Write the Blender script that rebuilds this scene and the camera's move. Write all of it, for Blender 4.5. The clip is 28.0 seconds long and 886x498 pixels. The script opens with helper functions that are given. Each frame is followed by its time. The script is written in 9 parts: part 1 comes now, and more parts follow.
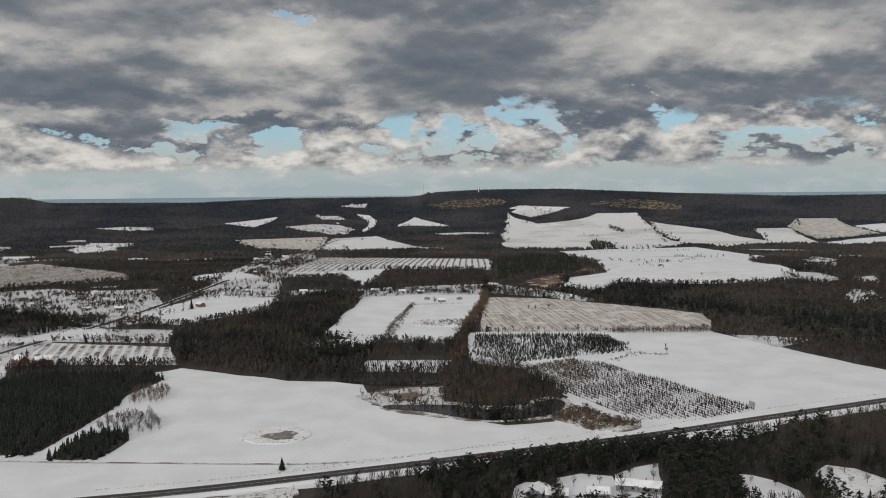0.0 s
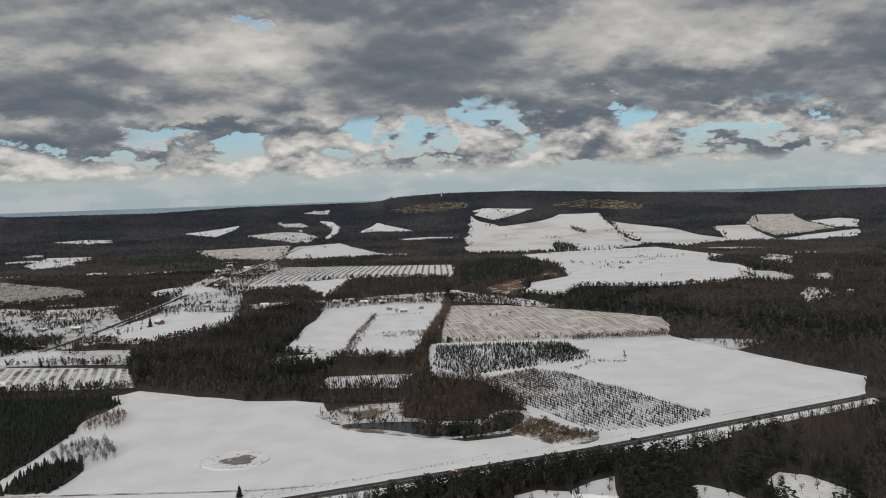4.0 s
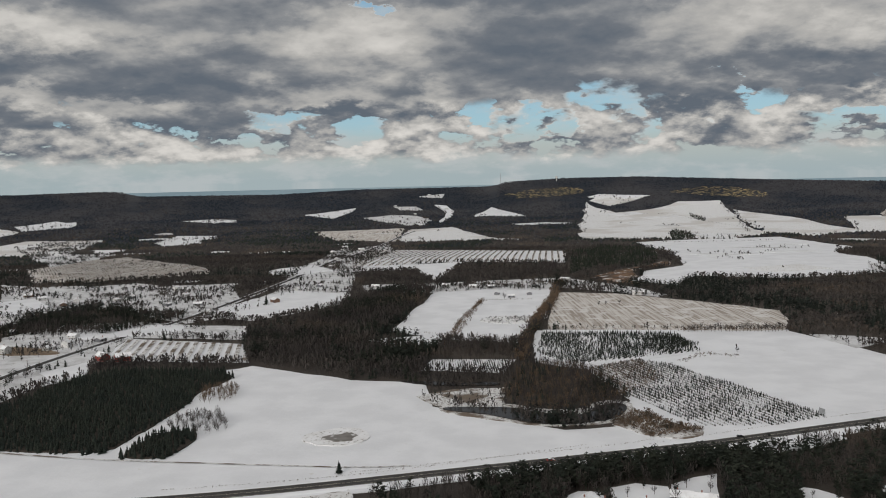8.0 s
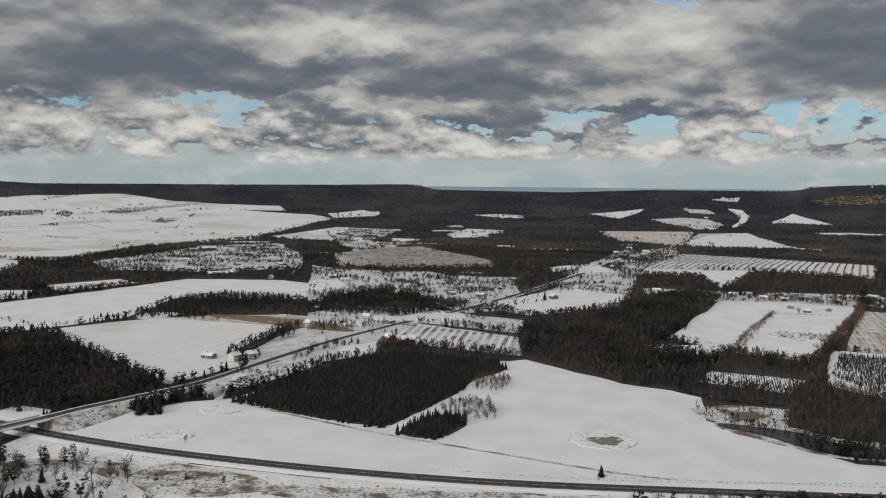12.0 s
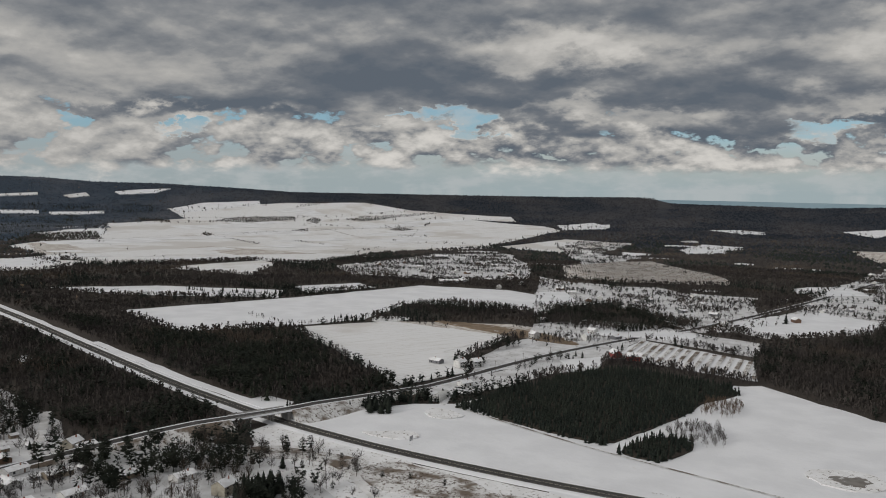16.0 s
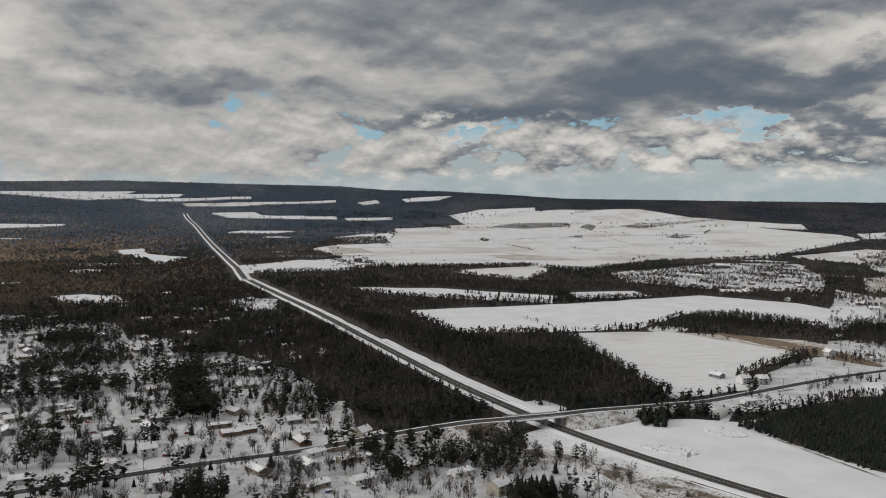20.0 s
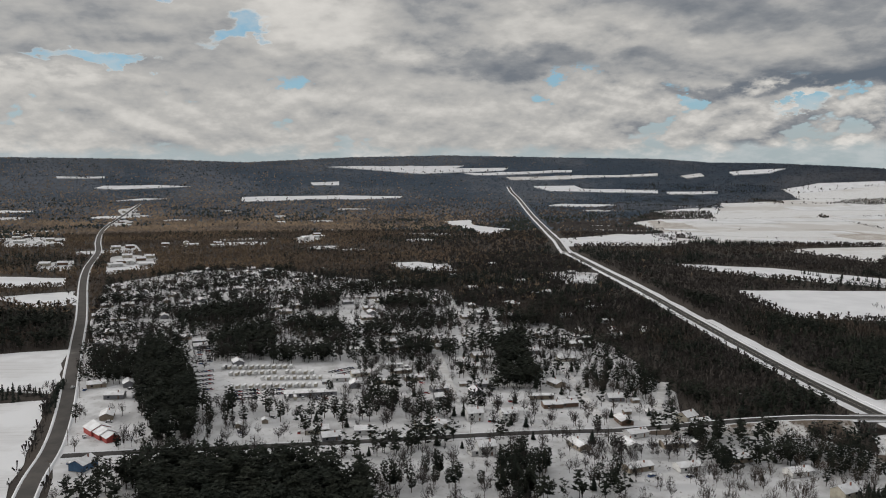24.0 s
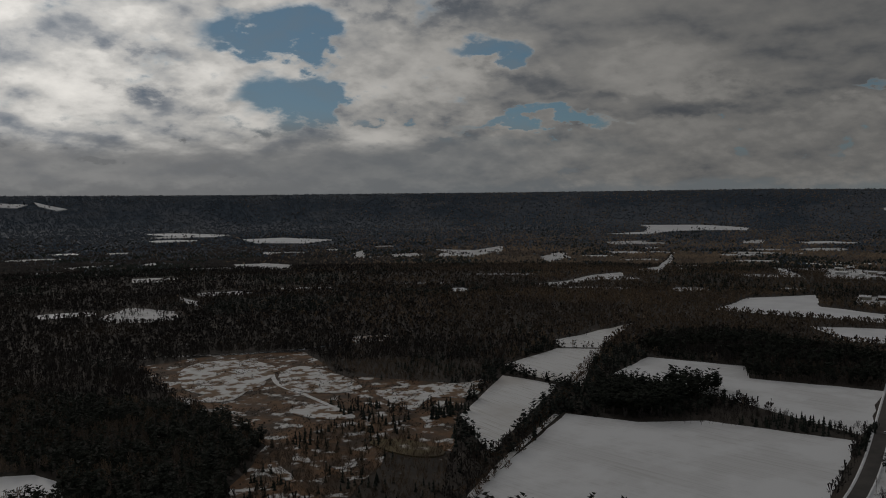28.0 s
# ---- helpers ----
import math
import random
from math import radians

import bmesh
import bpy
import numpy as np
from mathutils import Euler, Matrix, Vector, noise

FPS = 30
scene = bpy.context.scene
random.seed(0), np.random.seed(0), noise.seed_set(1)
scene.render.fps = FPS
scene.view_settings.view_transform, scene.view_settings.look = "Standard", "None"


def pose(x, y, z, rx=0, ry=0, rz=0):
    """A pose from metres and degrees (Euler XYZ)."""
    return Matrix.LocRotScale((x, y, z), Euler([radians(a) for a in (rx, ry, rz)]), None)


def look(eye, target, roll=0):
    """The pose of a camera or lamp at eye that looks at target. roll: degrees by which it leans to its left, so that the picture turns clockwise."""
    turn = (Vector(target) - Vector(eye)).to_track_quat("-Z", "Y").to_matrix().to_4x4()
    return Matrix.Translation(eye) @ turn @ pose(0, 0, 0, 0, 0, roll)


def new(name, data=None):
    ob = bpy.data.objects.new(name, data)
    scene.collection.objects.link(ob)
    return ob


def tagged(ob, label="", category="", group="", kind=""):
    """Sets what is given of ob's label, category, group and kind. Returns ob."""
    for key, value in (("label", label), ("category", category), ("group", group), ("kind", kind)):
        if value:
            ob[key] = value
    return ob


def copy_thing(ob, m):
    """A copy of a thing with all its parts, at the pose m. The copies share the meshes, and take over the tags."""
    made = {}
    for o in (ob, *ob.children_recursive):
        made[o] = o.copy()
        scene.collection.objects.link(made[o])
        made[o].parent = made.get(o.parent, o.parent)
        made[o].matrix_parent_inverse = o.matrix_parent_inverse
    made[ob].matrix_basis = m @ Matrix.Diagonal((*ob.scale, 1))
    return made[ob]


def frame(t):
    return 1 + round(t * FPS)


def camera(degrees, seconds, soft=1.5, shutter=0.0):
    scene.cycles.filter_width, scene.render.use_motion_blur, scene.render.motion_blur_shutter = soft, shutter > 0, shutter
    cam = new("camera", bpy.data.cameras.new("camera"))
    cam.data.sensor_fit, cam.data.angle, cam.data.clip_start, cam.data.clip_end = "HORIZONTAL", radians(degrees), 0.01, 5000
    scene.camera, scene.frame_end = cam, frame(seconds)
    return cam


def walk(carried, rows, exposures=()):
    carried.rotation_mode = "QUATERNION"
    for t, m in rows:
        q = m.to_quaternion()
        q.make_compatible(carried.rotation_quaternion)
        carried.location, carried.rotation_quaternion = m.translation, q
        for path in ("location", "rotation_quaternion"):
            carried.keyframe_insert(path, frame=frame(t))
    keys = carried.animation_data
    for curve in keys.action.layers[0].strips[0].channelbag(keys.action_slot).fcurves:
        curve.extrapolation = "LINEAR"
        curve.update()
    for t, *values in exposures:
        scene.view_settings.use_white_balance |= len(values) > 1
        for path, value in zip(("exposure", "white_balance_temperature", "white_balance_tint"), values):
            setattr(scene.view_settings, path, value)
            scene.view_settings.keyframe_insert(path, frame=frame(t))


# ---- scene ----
cam = camera(54.51, 28.0, soft=1.0)
PATH = [
    (0.0, pose(-0.01, -0.00, 151.63, 86.155, 0, -1.384) @ pose(0, 0, 0, 0, 0, -0.561)),
    (0.5, pose(0.85, -0.03, 153.17, 86.186, 0, -1.961) @ pose(0, 0, 0, 0, 0, -0.510)),
    (1.0, pose(1.70, -0.06, 154.69, 86.246, 0, -2.249) @ pose(0, 0, 0, 0, 0, -0.727)),
    (1.5, pose(2.58, -0.10, 156.16, 86.307, 0, -2.568) @ pose(0, 0, 0, 0, 0, -0.895)),
    (2.0, pose(3.47, -0.16, 157.54, 86.396, 0, -2.781) @ pose(0, 0, 0, 0, 0, -1.057)),
    (2.5, pose(4.39, -0.25, 158.79, 86.438, 0, -2.957) @ pose(0, 0, 0, 0, 0, -1.341)),
    (3.0, pose(5.34, -0.37, 159.90, 86.363, 0, -3.163) @ pose(0, 0, 0, 0, 0, -1.416)),
    (3.5, pose(6.32, -0.51, 160.85, 86.343, 0, -3.420) @ pose(0, 0, 0, 0, 0, -1.769)),
    (4.0, pose(7.33, -0.67, 161.65, 86.252, 0, -3.678) @ pose(0, 0, 0, 0, 0, -1.914)),
    (4.5, pose(8.35, -0.82, 162.34, 86.125, 0, -3.944) @ pose(0, 0, 0, 0, 0, -2.085)),
    (6.5, pose(12.55, -1.14, 162.53, 85.528, 0, -3.860) @ pose(0, 0, 0, 0, 0, -1.836)),
    (7.0, pose(13.47, -0.87, 162.42, 85.468, 0, -1.547) @ pose(0, 0, 0, 0, 0, -1.576)),
    (7.5, pose(14.36, -0.53, 162.30, 85.442, 0, 1.299) @ pose(0, 0, 0, 0, 0, -1.389)),
    (8.0, pose(15.22, -0.14, 162.19, 85.421, 0, 3.995) @ pose(0, 0, 0, 0, 0, -1.275)),
    (8.5, pose(16.04, 0.30, 162.09, 85.390, 0, 6.656) @ pose(0, 0, 0, 0, 0, -1.065)),
    (9.0, pose(16.83, 0.77, 162.01, 85.375, 0, 9.267) @ pose(0, 0, 0, 0, 0, -0.895)),
    (9.5, pose(17.58, 1.26, 161.97, 85.367, 0, 11.824) @ pose(0, 0, 0, 0, 0, -0.689)),
    (10.0, pose(18.28, 1.74, 161.95, 85.399, 0, 14.323) @ pose(0, 0, 0, 0, 0, -0.536)),
    (10.5, pose(18.93, 2.22, 161.96, 85.393, 0, 16.896) @ pose(0, 0, 0, 0, 0, -0.210)),
    (11.0, pose(19.52, 2.67, 162.00, 85.438, 0, 19.434) @ pose(0, 0, 0, 0, 0, 0.026)),
    (11.5, pose(20.06, 3.11, 162.06, 85.415, 0, 21.191) @ pose(0, 0, 0, 0, 0, 0.283)),
    (12.0, pose(20.55, 3.52, 162.14, 85.453, 0, 22.894) @ pose(0, 0, 0, 0, 0, 0.472)),
    (12.5, pose(21.00, 3.90, 162.22, 85.518, 0, 24.279) @ pose(0, 0, 0, 0, 0, 0.612)),
    (14.5, pose(21.88, 4.87, 162.45, 85.850, 0, 31.630) @ pose(0, 0, 0, 0, 0, 1.043)),
    (15.0, pose(21.93, 5.05, 162.46, 85.921, 0, 33.895) @ pose(0, 0, 0, 0, 0, 1.134)),
    (15.5, pose(21.94, 5.23, 162.46, 85.983, 0, 36.178) @ pose(0, 0, 0, 0, 0, 1.110)),
    (16.0, pose(21.92, 5.39, 162.44, 86.039, 0, 38.130) @ pose(0, 0, 0, 0, 0, 1.130)),
    (16.5, pose(21.86, 5.53, 162.42, 86.107, 0, 39.882) @ pose(0, 0, 0, 0, 0, 1.141)),
    (17.0, pose(21.75, 5.65, 162.37, 86.139, 0, 41.733) @ pose(0, 0, 0, 0, 0, 1.025)),
    (17.5, pose(21.57, 5.75, 162.31, 86.216, 0, 43.747) @ pose(0, 0, 0, 0, 0, 1.083)),
    (18.0, pose(21.32, 5.82, 162.23, 86.249, 0, 46.242) @ pose(0, 0, 0, 0, 0, 1.018)),
    (18.5, pose(20.98, 5.88, 162.14, 86.282, 0, 48.834) @ pose(0, 0, 0, 0, 0, 1.020)),
    (19.0, pose(20.54, 5.91, 162.05, 86.308, 0, 51.438) @ pose(0, 0, 0, 0, 0, 0.934)),
    (19.5, pose(20.00, 5.93, 161.97, 86.297, 0, 54.016) @ pose(0, 0, 0, 0, 0, 0.849)),
    (20.0, pose(19.37, 5.94, 161.88, 86.197, 0, 56.259) @ pose(0, 0, 0, 0, 0, 0.710)),
    (20.5, pose(18.64, 5.95, 161.79, 86.113, 0, 57.876) @ pose(0, 0, 0, 0, 0, 0.887)),
    (22.5, pose(13.60, 5.90, 161.60, 84.785, 0, 66.700) @ pose(0, 0, 0, 0, 0, 0.932)),
    (23.0, pose(11.98, 5.77, 161.74, 84.472, 0, 69.720) @ pose(0, 0, 0, 0, 0, 0.770)),
    (23.5, pose(10.32, 5.63, 161.90, 84.269, 0, 72.788) @ pose(0, 0, 0, 0, 0, 0.651)),
    (24.0, pose(8.64, 5.47, 162.09, 84.242, 0, 77.250) @ pose(0, 0, 0, 0, 0, 0.282)),
    (24.5, pose(6.93, 5.28, 162.29, 84.311, 0, 83.740) @ pose(0, 0, 0, 0, 0, 0.265)),
    (25.0, pose(5.21, 5.07, 162.49, 84.408, 0, 90.395) @ pose(0, 0, 0, 0, 0, 0.085)),
    (25.5, pose(3.48, 4.84, 162.68, 84.673, 0, 98.556) @ pose(0, 0, 0, 0, 0, -0.210)),
    (26.0, pose(1.75, 4.59, 162.85, 85.020, 0, 107.672) @ pose(0, 0, 0, 0, 0, -0.387)),
    (26.5, pose(0.01, 4.32, 163.01, 85.365, 0, 114.868) @ pose(0, 0, 0, 0, 0, -0.431)),
    (27.0, pose(-1.72, 4.03, 163.16, 85.724, 0, 121.041) @ pose(0, 0, 0, 0, 0, -0.544)),
    (27.5, pose(-3.46, 3.74, 163.30, 86.035, 0, 125.141) @ pose(0, 0, 0, 0, 0, -0.468)),
    (28.0, pose(-5.20, 3.45, 163.44, 86.364, 0, 128.551) @ pose(0, 0, 0, 0, 0, -0.430)),
]
walk(cam, PATH, ((0.0, -0.05, 6430, 10), (12.0, -0.06, 6430, 10), (15.0, -0.15, 6430, 10), (18.0, -0.17, 6430, 10), (19, -0.05, 6430, 10), (20.3, -0.03, 6430, 10), (22.5, 0.04, 6430, 10), (24.0, 0.07, 6430, 10), (25.4, 0.03, 6430, 10), (26.0, -0.1, 6430, 10), (27.05, -0.36, 6430, 10), (27.4, -0.55, 6430, 10), (27.7, -1.0, 6430, 10), (28.0, -1.8, 6430, 10)))


# ---------------------------------------------------------------- world, sun
SUN_POWER, GLOW, OVERHEAD = 1.35, 4.0, (0.68, 0.665, 0.645)
SUN_AZ, SUN_EL = 158.0, 20.0          # degrees left of the first view, and above the horizon


def node(tree, kind, values=(), **props):
    n = tree.nodes.new(kind)
    for k, v in props.items():
        setattr(n, k, v)
    for k, v in dict(values).items():
        n.inputs[k].default_value = v
    return n


def math_node(tree, op, a, b=None, c=None, clamp=False):
    n = tree.nodes.new("ShaderNodeMath")
    n.operation, n.use_clamp = op, clamp
    for i, v in enumerate((a, b, c)):
        if v is None:
            continue
        if isinstance(v, (int, float)):
            n.inputs[i].default_value = v
        else:
            tree.links.new(v, n.inputs[i])
    return n.outputs[0]


def smooth(tree, v, lo, hi, to0=0.0, to1=1.0):
    n = node(tree, "ShaderNodeMapRange", {1: lo, 2: hi, 3: to0, 4: to1}, interpolation_type="SMOOTHSTEP")
    tree.links.new(v, n.inputs[0])
    return n.outputs[0]


def mix_col(tree, f, a, b):
    n = node(tree, "ShaderNodeMix", data_type="RGBA")
    for i, v in ((0, f), (6, a), (7, b)):
        if isinstance(v, (int, float)):
            n.inputs[i].default_value = v
        elif isinstance(v, tuple):
            n.inputs[i].default_value = (*v, 1)
        else:
            tree.links.new(v, n.inputs[i])
    return n.outputs[2]


def noise_at(tree, vec, scale, detail=6.0, rough=0.55, out=0):
    n = node(tree, "ShaderNodeTexNoise", {"Scale": scale, "Detail": detail, "Roughness": rough})
    tree.links.new(vec, n.inputs["Vector"])
    return n.outputs[out]


# clouds by bearing and height in degrees, with their half widths
OPENINGS = ((-6.3, 5.1, 2.8, 0.64), (-8.2, 4.3, 2.3, 0.68), (-2.0, 3.8, 2.3, 0.53), (14.9, 3.8, 1.9, 0.45), (-22.0, 3.2, 3.4, 0.45), (-15.2, 5.4, 1.2, 0.3), (38.4, 4.7, 2.3, 0.56),
            (14.4, 4.1, 2.4, 0.34), (-6.9, 5.1, 1.4, 1.43), (9.6, 10.9, 1.2, 0.2), (37.3, 4.6, 2.1, 0.56), (55.4, 3.5, 1.7, 0.26), (55.8, 3.4, 2.4, 0.26), (42.2, 4.7, 2.1, 0.26), (89.8, 8.3, 2.3, 0.75),
            (90.7, 8.2, 2.3, 0.49), (98.3, 6.7, 2.8, 0.38), (95.7, 9.8, 1.0, 0.45), (139.6, 10.6, 3.8, 1.32), (138.1, 6.4, 2.8, 1.69), (125.9, 9.3, 2.1, 0.9), (122.6, 4.7, 4.1, 0.45), (98.5, 6.8, 3.6, 0.41))
BRIGHT = ((9.1, 9.2, 5.3, 1.58), (12.0, 6.0, 3.4, 0.83), (-16.1, 9.8, 6.4, 1.58), (-22.2, 8.8, 4.1, 1.13), (4.5, 4.7, 3.0, 1.05), (23.5, 4.4, 2.6, 0.94), (31.6, 9.3, 5.6, 1.2), (11.5, 8.9, 2.6, 1.05),
          (11.4, 5.7, 2.6, 0.75), (29.2, 5.2, 3.4, 0.75), (40.9, 3.3, 3.4, 0.75), (29.7, 9.6, 5.3, 0.9), (70.0, 9.1, 5.6, 1.5), (43.5, 3.4, 3.4, 0.75), (83.2, 8.6, 4.1, 1.88), (84.7, 8.4, 4.9, 1.8),
          (114.5, 7.7, 4.5, 1.5), (101.6, 5.1, 4.9, 0.83), (143.3, 7.6, 6.8, 1.69), (129.2, 8.0, 5.6, 1.88))
DARK = ((19.4, 7.9, 6.4, 0.9), (-4.5, 8.5, 5.3, 1.69), (-15.8, 6.4, 8.3, 0.68), (-25.8, 4.0, 5.3, 1.05), (18.8, 4.3, 4.9, 0.83), (-0.1, 11.8, 8.3, 0.83), (-12.7, 3.9, 2.3, 0.9), (11.0, 4.3, 4.1, 0.53),
        (39.9, 6.2, 9.8, 0.83), (20.3, 6.3, 8.3, 0.83), (18.5, 3.6, 3.4, 0.9), (29.2, 3.3, 3.2, 0.98), (-3.5, 8.8, 6.4, 1.8), (30.6, 7.4, 14.3, 0.9), (29.1, 3.5, 3.4, 0.98), (52.5, 4.6, 5.6, 0.6),
        (54.5, 4.6, 11.3, 0.53), (44.5, 6.9, 6.8, 0.9), (74.3, 6.4, 4.9, 0.83), (122.6, 7.3, 3.6, 0.9), (146.8, 8.6, 1.7, 0.98), (146.7, 6.2, 1.9, 0.68), (110.8, 5.8, 8.6, 0.68), (127.7, 11.3, 4.9, 0.68))


def build_sky():
    """A broken deck over a row of heaped clouds, with blue gaps and a pale strip above the horizon."""
    world = bpy.data.worlds.new("winter_sky")
    scene.world = world
    world.use_nodes = True
    t = world.node_tree
    t.nodes.clear()
    out, bg = t.nodes.new("ShaderNodeOutputWorld"), t.nodes.new("ShaderNodeBackground")
    sky = node(t, "ShaderNodeTexSky", sky_type="NISHITA", sun_disc=False, sun_elevation=radians(SUN_EL),
               sun_rotation=radians(-SUN_AZ), air_density=1.0, dust_density=0.1, ozone_density=2.0)
    co = t.nodes.new("ShaderNodeTexCoord").outputs["Generated"]
    sep = t.nodes.new("ShaderNodeSeparateXYZ")
    t.links.new(co, sep.inputs[0])
    x, y, z = sep.outputs

    def op(kind, a, b=None):
        return math_node(t, kind, a, b)

    def off(v, gain, middle=0.5):
        """How far a noise lies from its middle, times a gain."""
        return op("MULTIPLY", op("SUBTRACT", v, middle), gain)

    def add(*terms):
        total = terms[0]
        for v in terms[1:]:
            total = op("ADD", total, v)
        return total

    def lerp(f, a, b):
        return add(op("MULTIPLY", f, b), op("MULTIPLY", op("SUBTRACT", 1.0, f), a))

    def on_deck(flat, lift=0.0):
        """Coordinates on a level sheet of cloud seen at a slant; lift moves the look upwards."""
        zc = op("ADD", op("MAXIMUM", z, 0.0), flat + lift)
        c = t.nodes.new("ShaderNodeCombineXYZ")
        t.links.new(op("DIVIDE", x, zc), c.inputs[0])
        t.links.new(op("DIVIDE", y, zc), c.inputs[1])
        c.inputs[2].default_value = 5.3
        return c.outputs[0]
    az = op("MULTIPLY", op("ARCTAN2", op("MULTIPLY", x, -1.0), y), 57.2958)
    el = op("MULTIPLY", op("ARCSINE", z), 57.2958)
    sheet, sheet_up, sheet_high = on_deck(0.27), on_deck(0.27, 0.012), on_deck(0.27, 0.03)
    here, above = on_deck(0.45), on_deck(0.45, 0.017)
    broad, broad_up = noise_at(t, sheet, 1.5, 2.5, 0.5), noise_at(t, sheet_high, 1.5, 2.5, 0.5)
    mid, mid_up = noise_at(t, sheet, 3.4, 7.0, 0.56), noise_at(t, sheet_up, 3.4, 7.0, 0.56)
    heap, heap_up = noise_at(t, here, 7.0, 9.0, 0.55), noise_at(t, above, 7.0, 9.0, 0.55)
    knob, knob_up = noise_at(t, here, 14.0, 7.0, 0.6), noise_at(t, on_deck(0.45, 0.007), 14.0, 7.0, 0.6)
    stray = noise_at(t, sheet_high, 4.0, 6.0, 0.58)
    south, west = smooth(t, az, 112.0, 134.0), smooth(t, az, 35.0, 80.0)

    def at(gain_az, gain_el):
        c = t.nodes.new("ShaderNodeCombineXYZ")
        t.links.new(add(az, off(heap, gain_az)), c.inputs[0])
        t.links.new(add(el, off(stray, gain_el), off(knob, gain_el * 0.5)), c.inputs[1])
        return c.outputs[0]

    def patches(spots, place):
        """1 in the middle of the nearest spot, 0 outside all of them."""
        total = None
        for a, e, wa, we in spots:
            m = node(t, "ShaderNodeVectorMath", operation="MULTIPLY_ADD")
            t.links.new(place, m.inputs[0])
            m.inputs[1].default_value = (1 / wa, 1 / we, 0.0)
            m.inputs[2].default_value = (-a / wa, -e / we, 0.0)
            d = node(t, "ShaderNodeVectorMath", operation="LENGTH")
            t.links.new(m.outputs[0], d.inputs[0])
            g = smooth(t, d.outputs["Value"], 0.0, 1.9, 1.0, 0.0)
            total = g if total is None else op("MAXIMUM", total, g)
        return total
    place = at(14.0, 5.5)
    openings, bright, dark = patches(OPENINGS, place), patches(BRIGHT, place), patches(DARK, place)
    # the deck: wide soft light and dark, a ragged lower edge
    deck_edge = add(el, off(broad, 5.0), off(mid, 4.0), op("MULTIPLY", dark, 1.2), op("MULTIPLY", west, -0.3))
    deck = smooth(t, deck_edge, 4.3, 5.6)
    deck_lit = add(0.41, off(broad, 0.8), off(mid, 0.6), op("MULTIPLY", bright, 0.60), op("MULTIPLY", dark, -0.32),
                   off(op("SUBTRACT", broad, broad_up), 1.0, 0.0), off(op("SUBTRACT", mid, mid_up), 1.5, 0.0))
    # heaped clouds below it: bright tops, grey bases
    mass = add(heap, off(knob, 0.22))
    need = add(0.40, op("MULTIPLY", west, -0.07), op("MULTIPLY", bright, -0.1), op("MULTIPLY", dark, -0.10))
    heaps = smooth(t, op("SUBTRACT", mass, need), 0.0, 0.055)
    heaps = op("MULTIPLY", heaps, smooth(t, add(el, op("MULTIPLY", west, 0.9), off(knob, 1.6), off(heap, 1.4)), 1.15, 2.0))
    relief = add(off(op("SUBTRACT", heap, heap_up), 3.1, 0.0), off(op("SUBTRACT", knob, knob_up), 1.7, 0.0))
    heap_lit = add(0.74, relief, op("MULTIPLY", bright, 0.16), op("MULTIPLY", dark, -0.42), off(broad, 0.5))
    wisps = add(0.62, op("MULTIPLY", relief, 0.35), off(mid, 0.8))
    heap_lit = lerp(west, heap_lit, wisps)
    cover = op("MAXIMUM", deck, heaps)
    low_south = op("MULTIPLY", south, smooth(t, add(el, off(mid, 3.0)), 2.4, 4.2, 1.0, 0.0))
    cover = op("MULTIPLY", cover, op("SUBTRACT", 1.0, op("MULTIPLY", low_south, 0.85)))
    hole = smooth(t, add(openings, off(knob, 0.9), off(mid, -0.7), op("MULTIPLY", south, add(0.2, off(heap, 1.5)))), 0.34, 0.80)
    cover = op("MULTIPLY", cover, op("SUBTRACT", 1.0, hole))
    lit = lerp(deck, heap_lit, deck_lit)
    rim = op("MULTIPLY", op("MULTIPLY", hole, op("SUBTRACT", 1.0, hole)), 1.3)
    lit = add(lit, rim)
    lit = lerp(west, lit, add(op("MULTIPLY", lit, 0.8), 0.38))
    # towards the sun the clouds are thin and their edges glow
    lit = lerp(south, lit, add(0.80, off(mid, 1.7), off(op("SUBTRACT", heap, heap_up), 2.2, 0.0), op("MULTIPLY", bright, 0.4), op("MULTIPLY", dark, -0.55), op("MULTIPLY", hole, 0.3)))
    over = op("SUBTRACT", 1.0, op("EXPONENT", op("MULTIPLY", op("MAXIMUM", op("SUBTRACT", lit, 0.6), 0.0), -2.0), 0.0))
    lit = math_node(t, "ADD", op("MINIMUM", lit, 0.6), op("MULTIPLY", over, 0.4), clamp=True)
    ramp = t.nodes.new("ShaderNodeValToRGB")
    cr = ramp.color_ramp
    cr.elements[0].position, cr.elements[0].color = 0.0, (0.122, 0.145, 0.175, 1)
    cr.elements[1].position, cr.elements[1].color = 1.0, (0.80, 0.765, 0.71, 1)
    for pos, col in ((0.3, (0.172, 0.188, 0.210)), (0.55, (0.275, 0.282, 0.290)), (0.78, (0.46, 0.448, 0.425))):
        e = cr.elements.new(pos)
        e.color = (*col, 1)
    t.links.new(lit, ramp.inputs[0])
    sunv = Vector((-math.sin(radians(SUN_AZ)) * math.cos(radians(SUN_EL)), math.cos(radians(SUN_AZ)) * math.cos(radians(SUN_EL)), math.sin(radians(SUN_EL))))
    dot = node(t, "ShaderNodeVectorMath", operation="DOT_PRODUCT")
    t.links.new(co, dot.inputs[0])
    dot.inputs[1].default_value = sunv
    glow = op("POWER", op("MAXIMUM", dot.outputs["Value"], 0.0), 10.0)
    sc = node(t, "ShaderNodeVectorMath", operation="SCALE")
    t.links.new(ramp.outputs[0], sc.inputs[0])
    t.links.new(op("ADD", 1.0, op("MULTIPLY", glow, GLOW)), sc.inputs["Scale"])
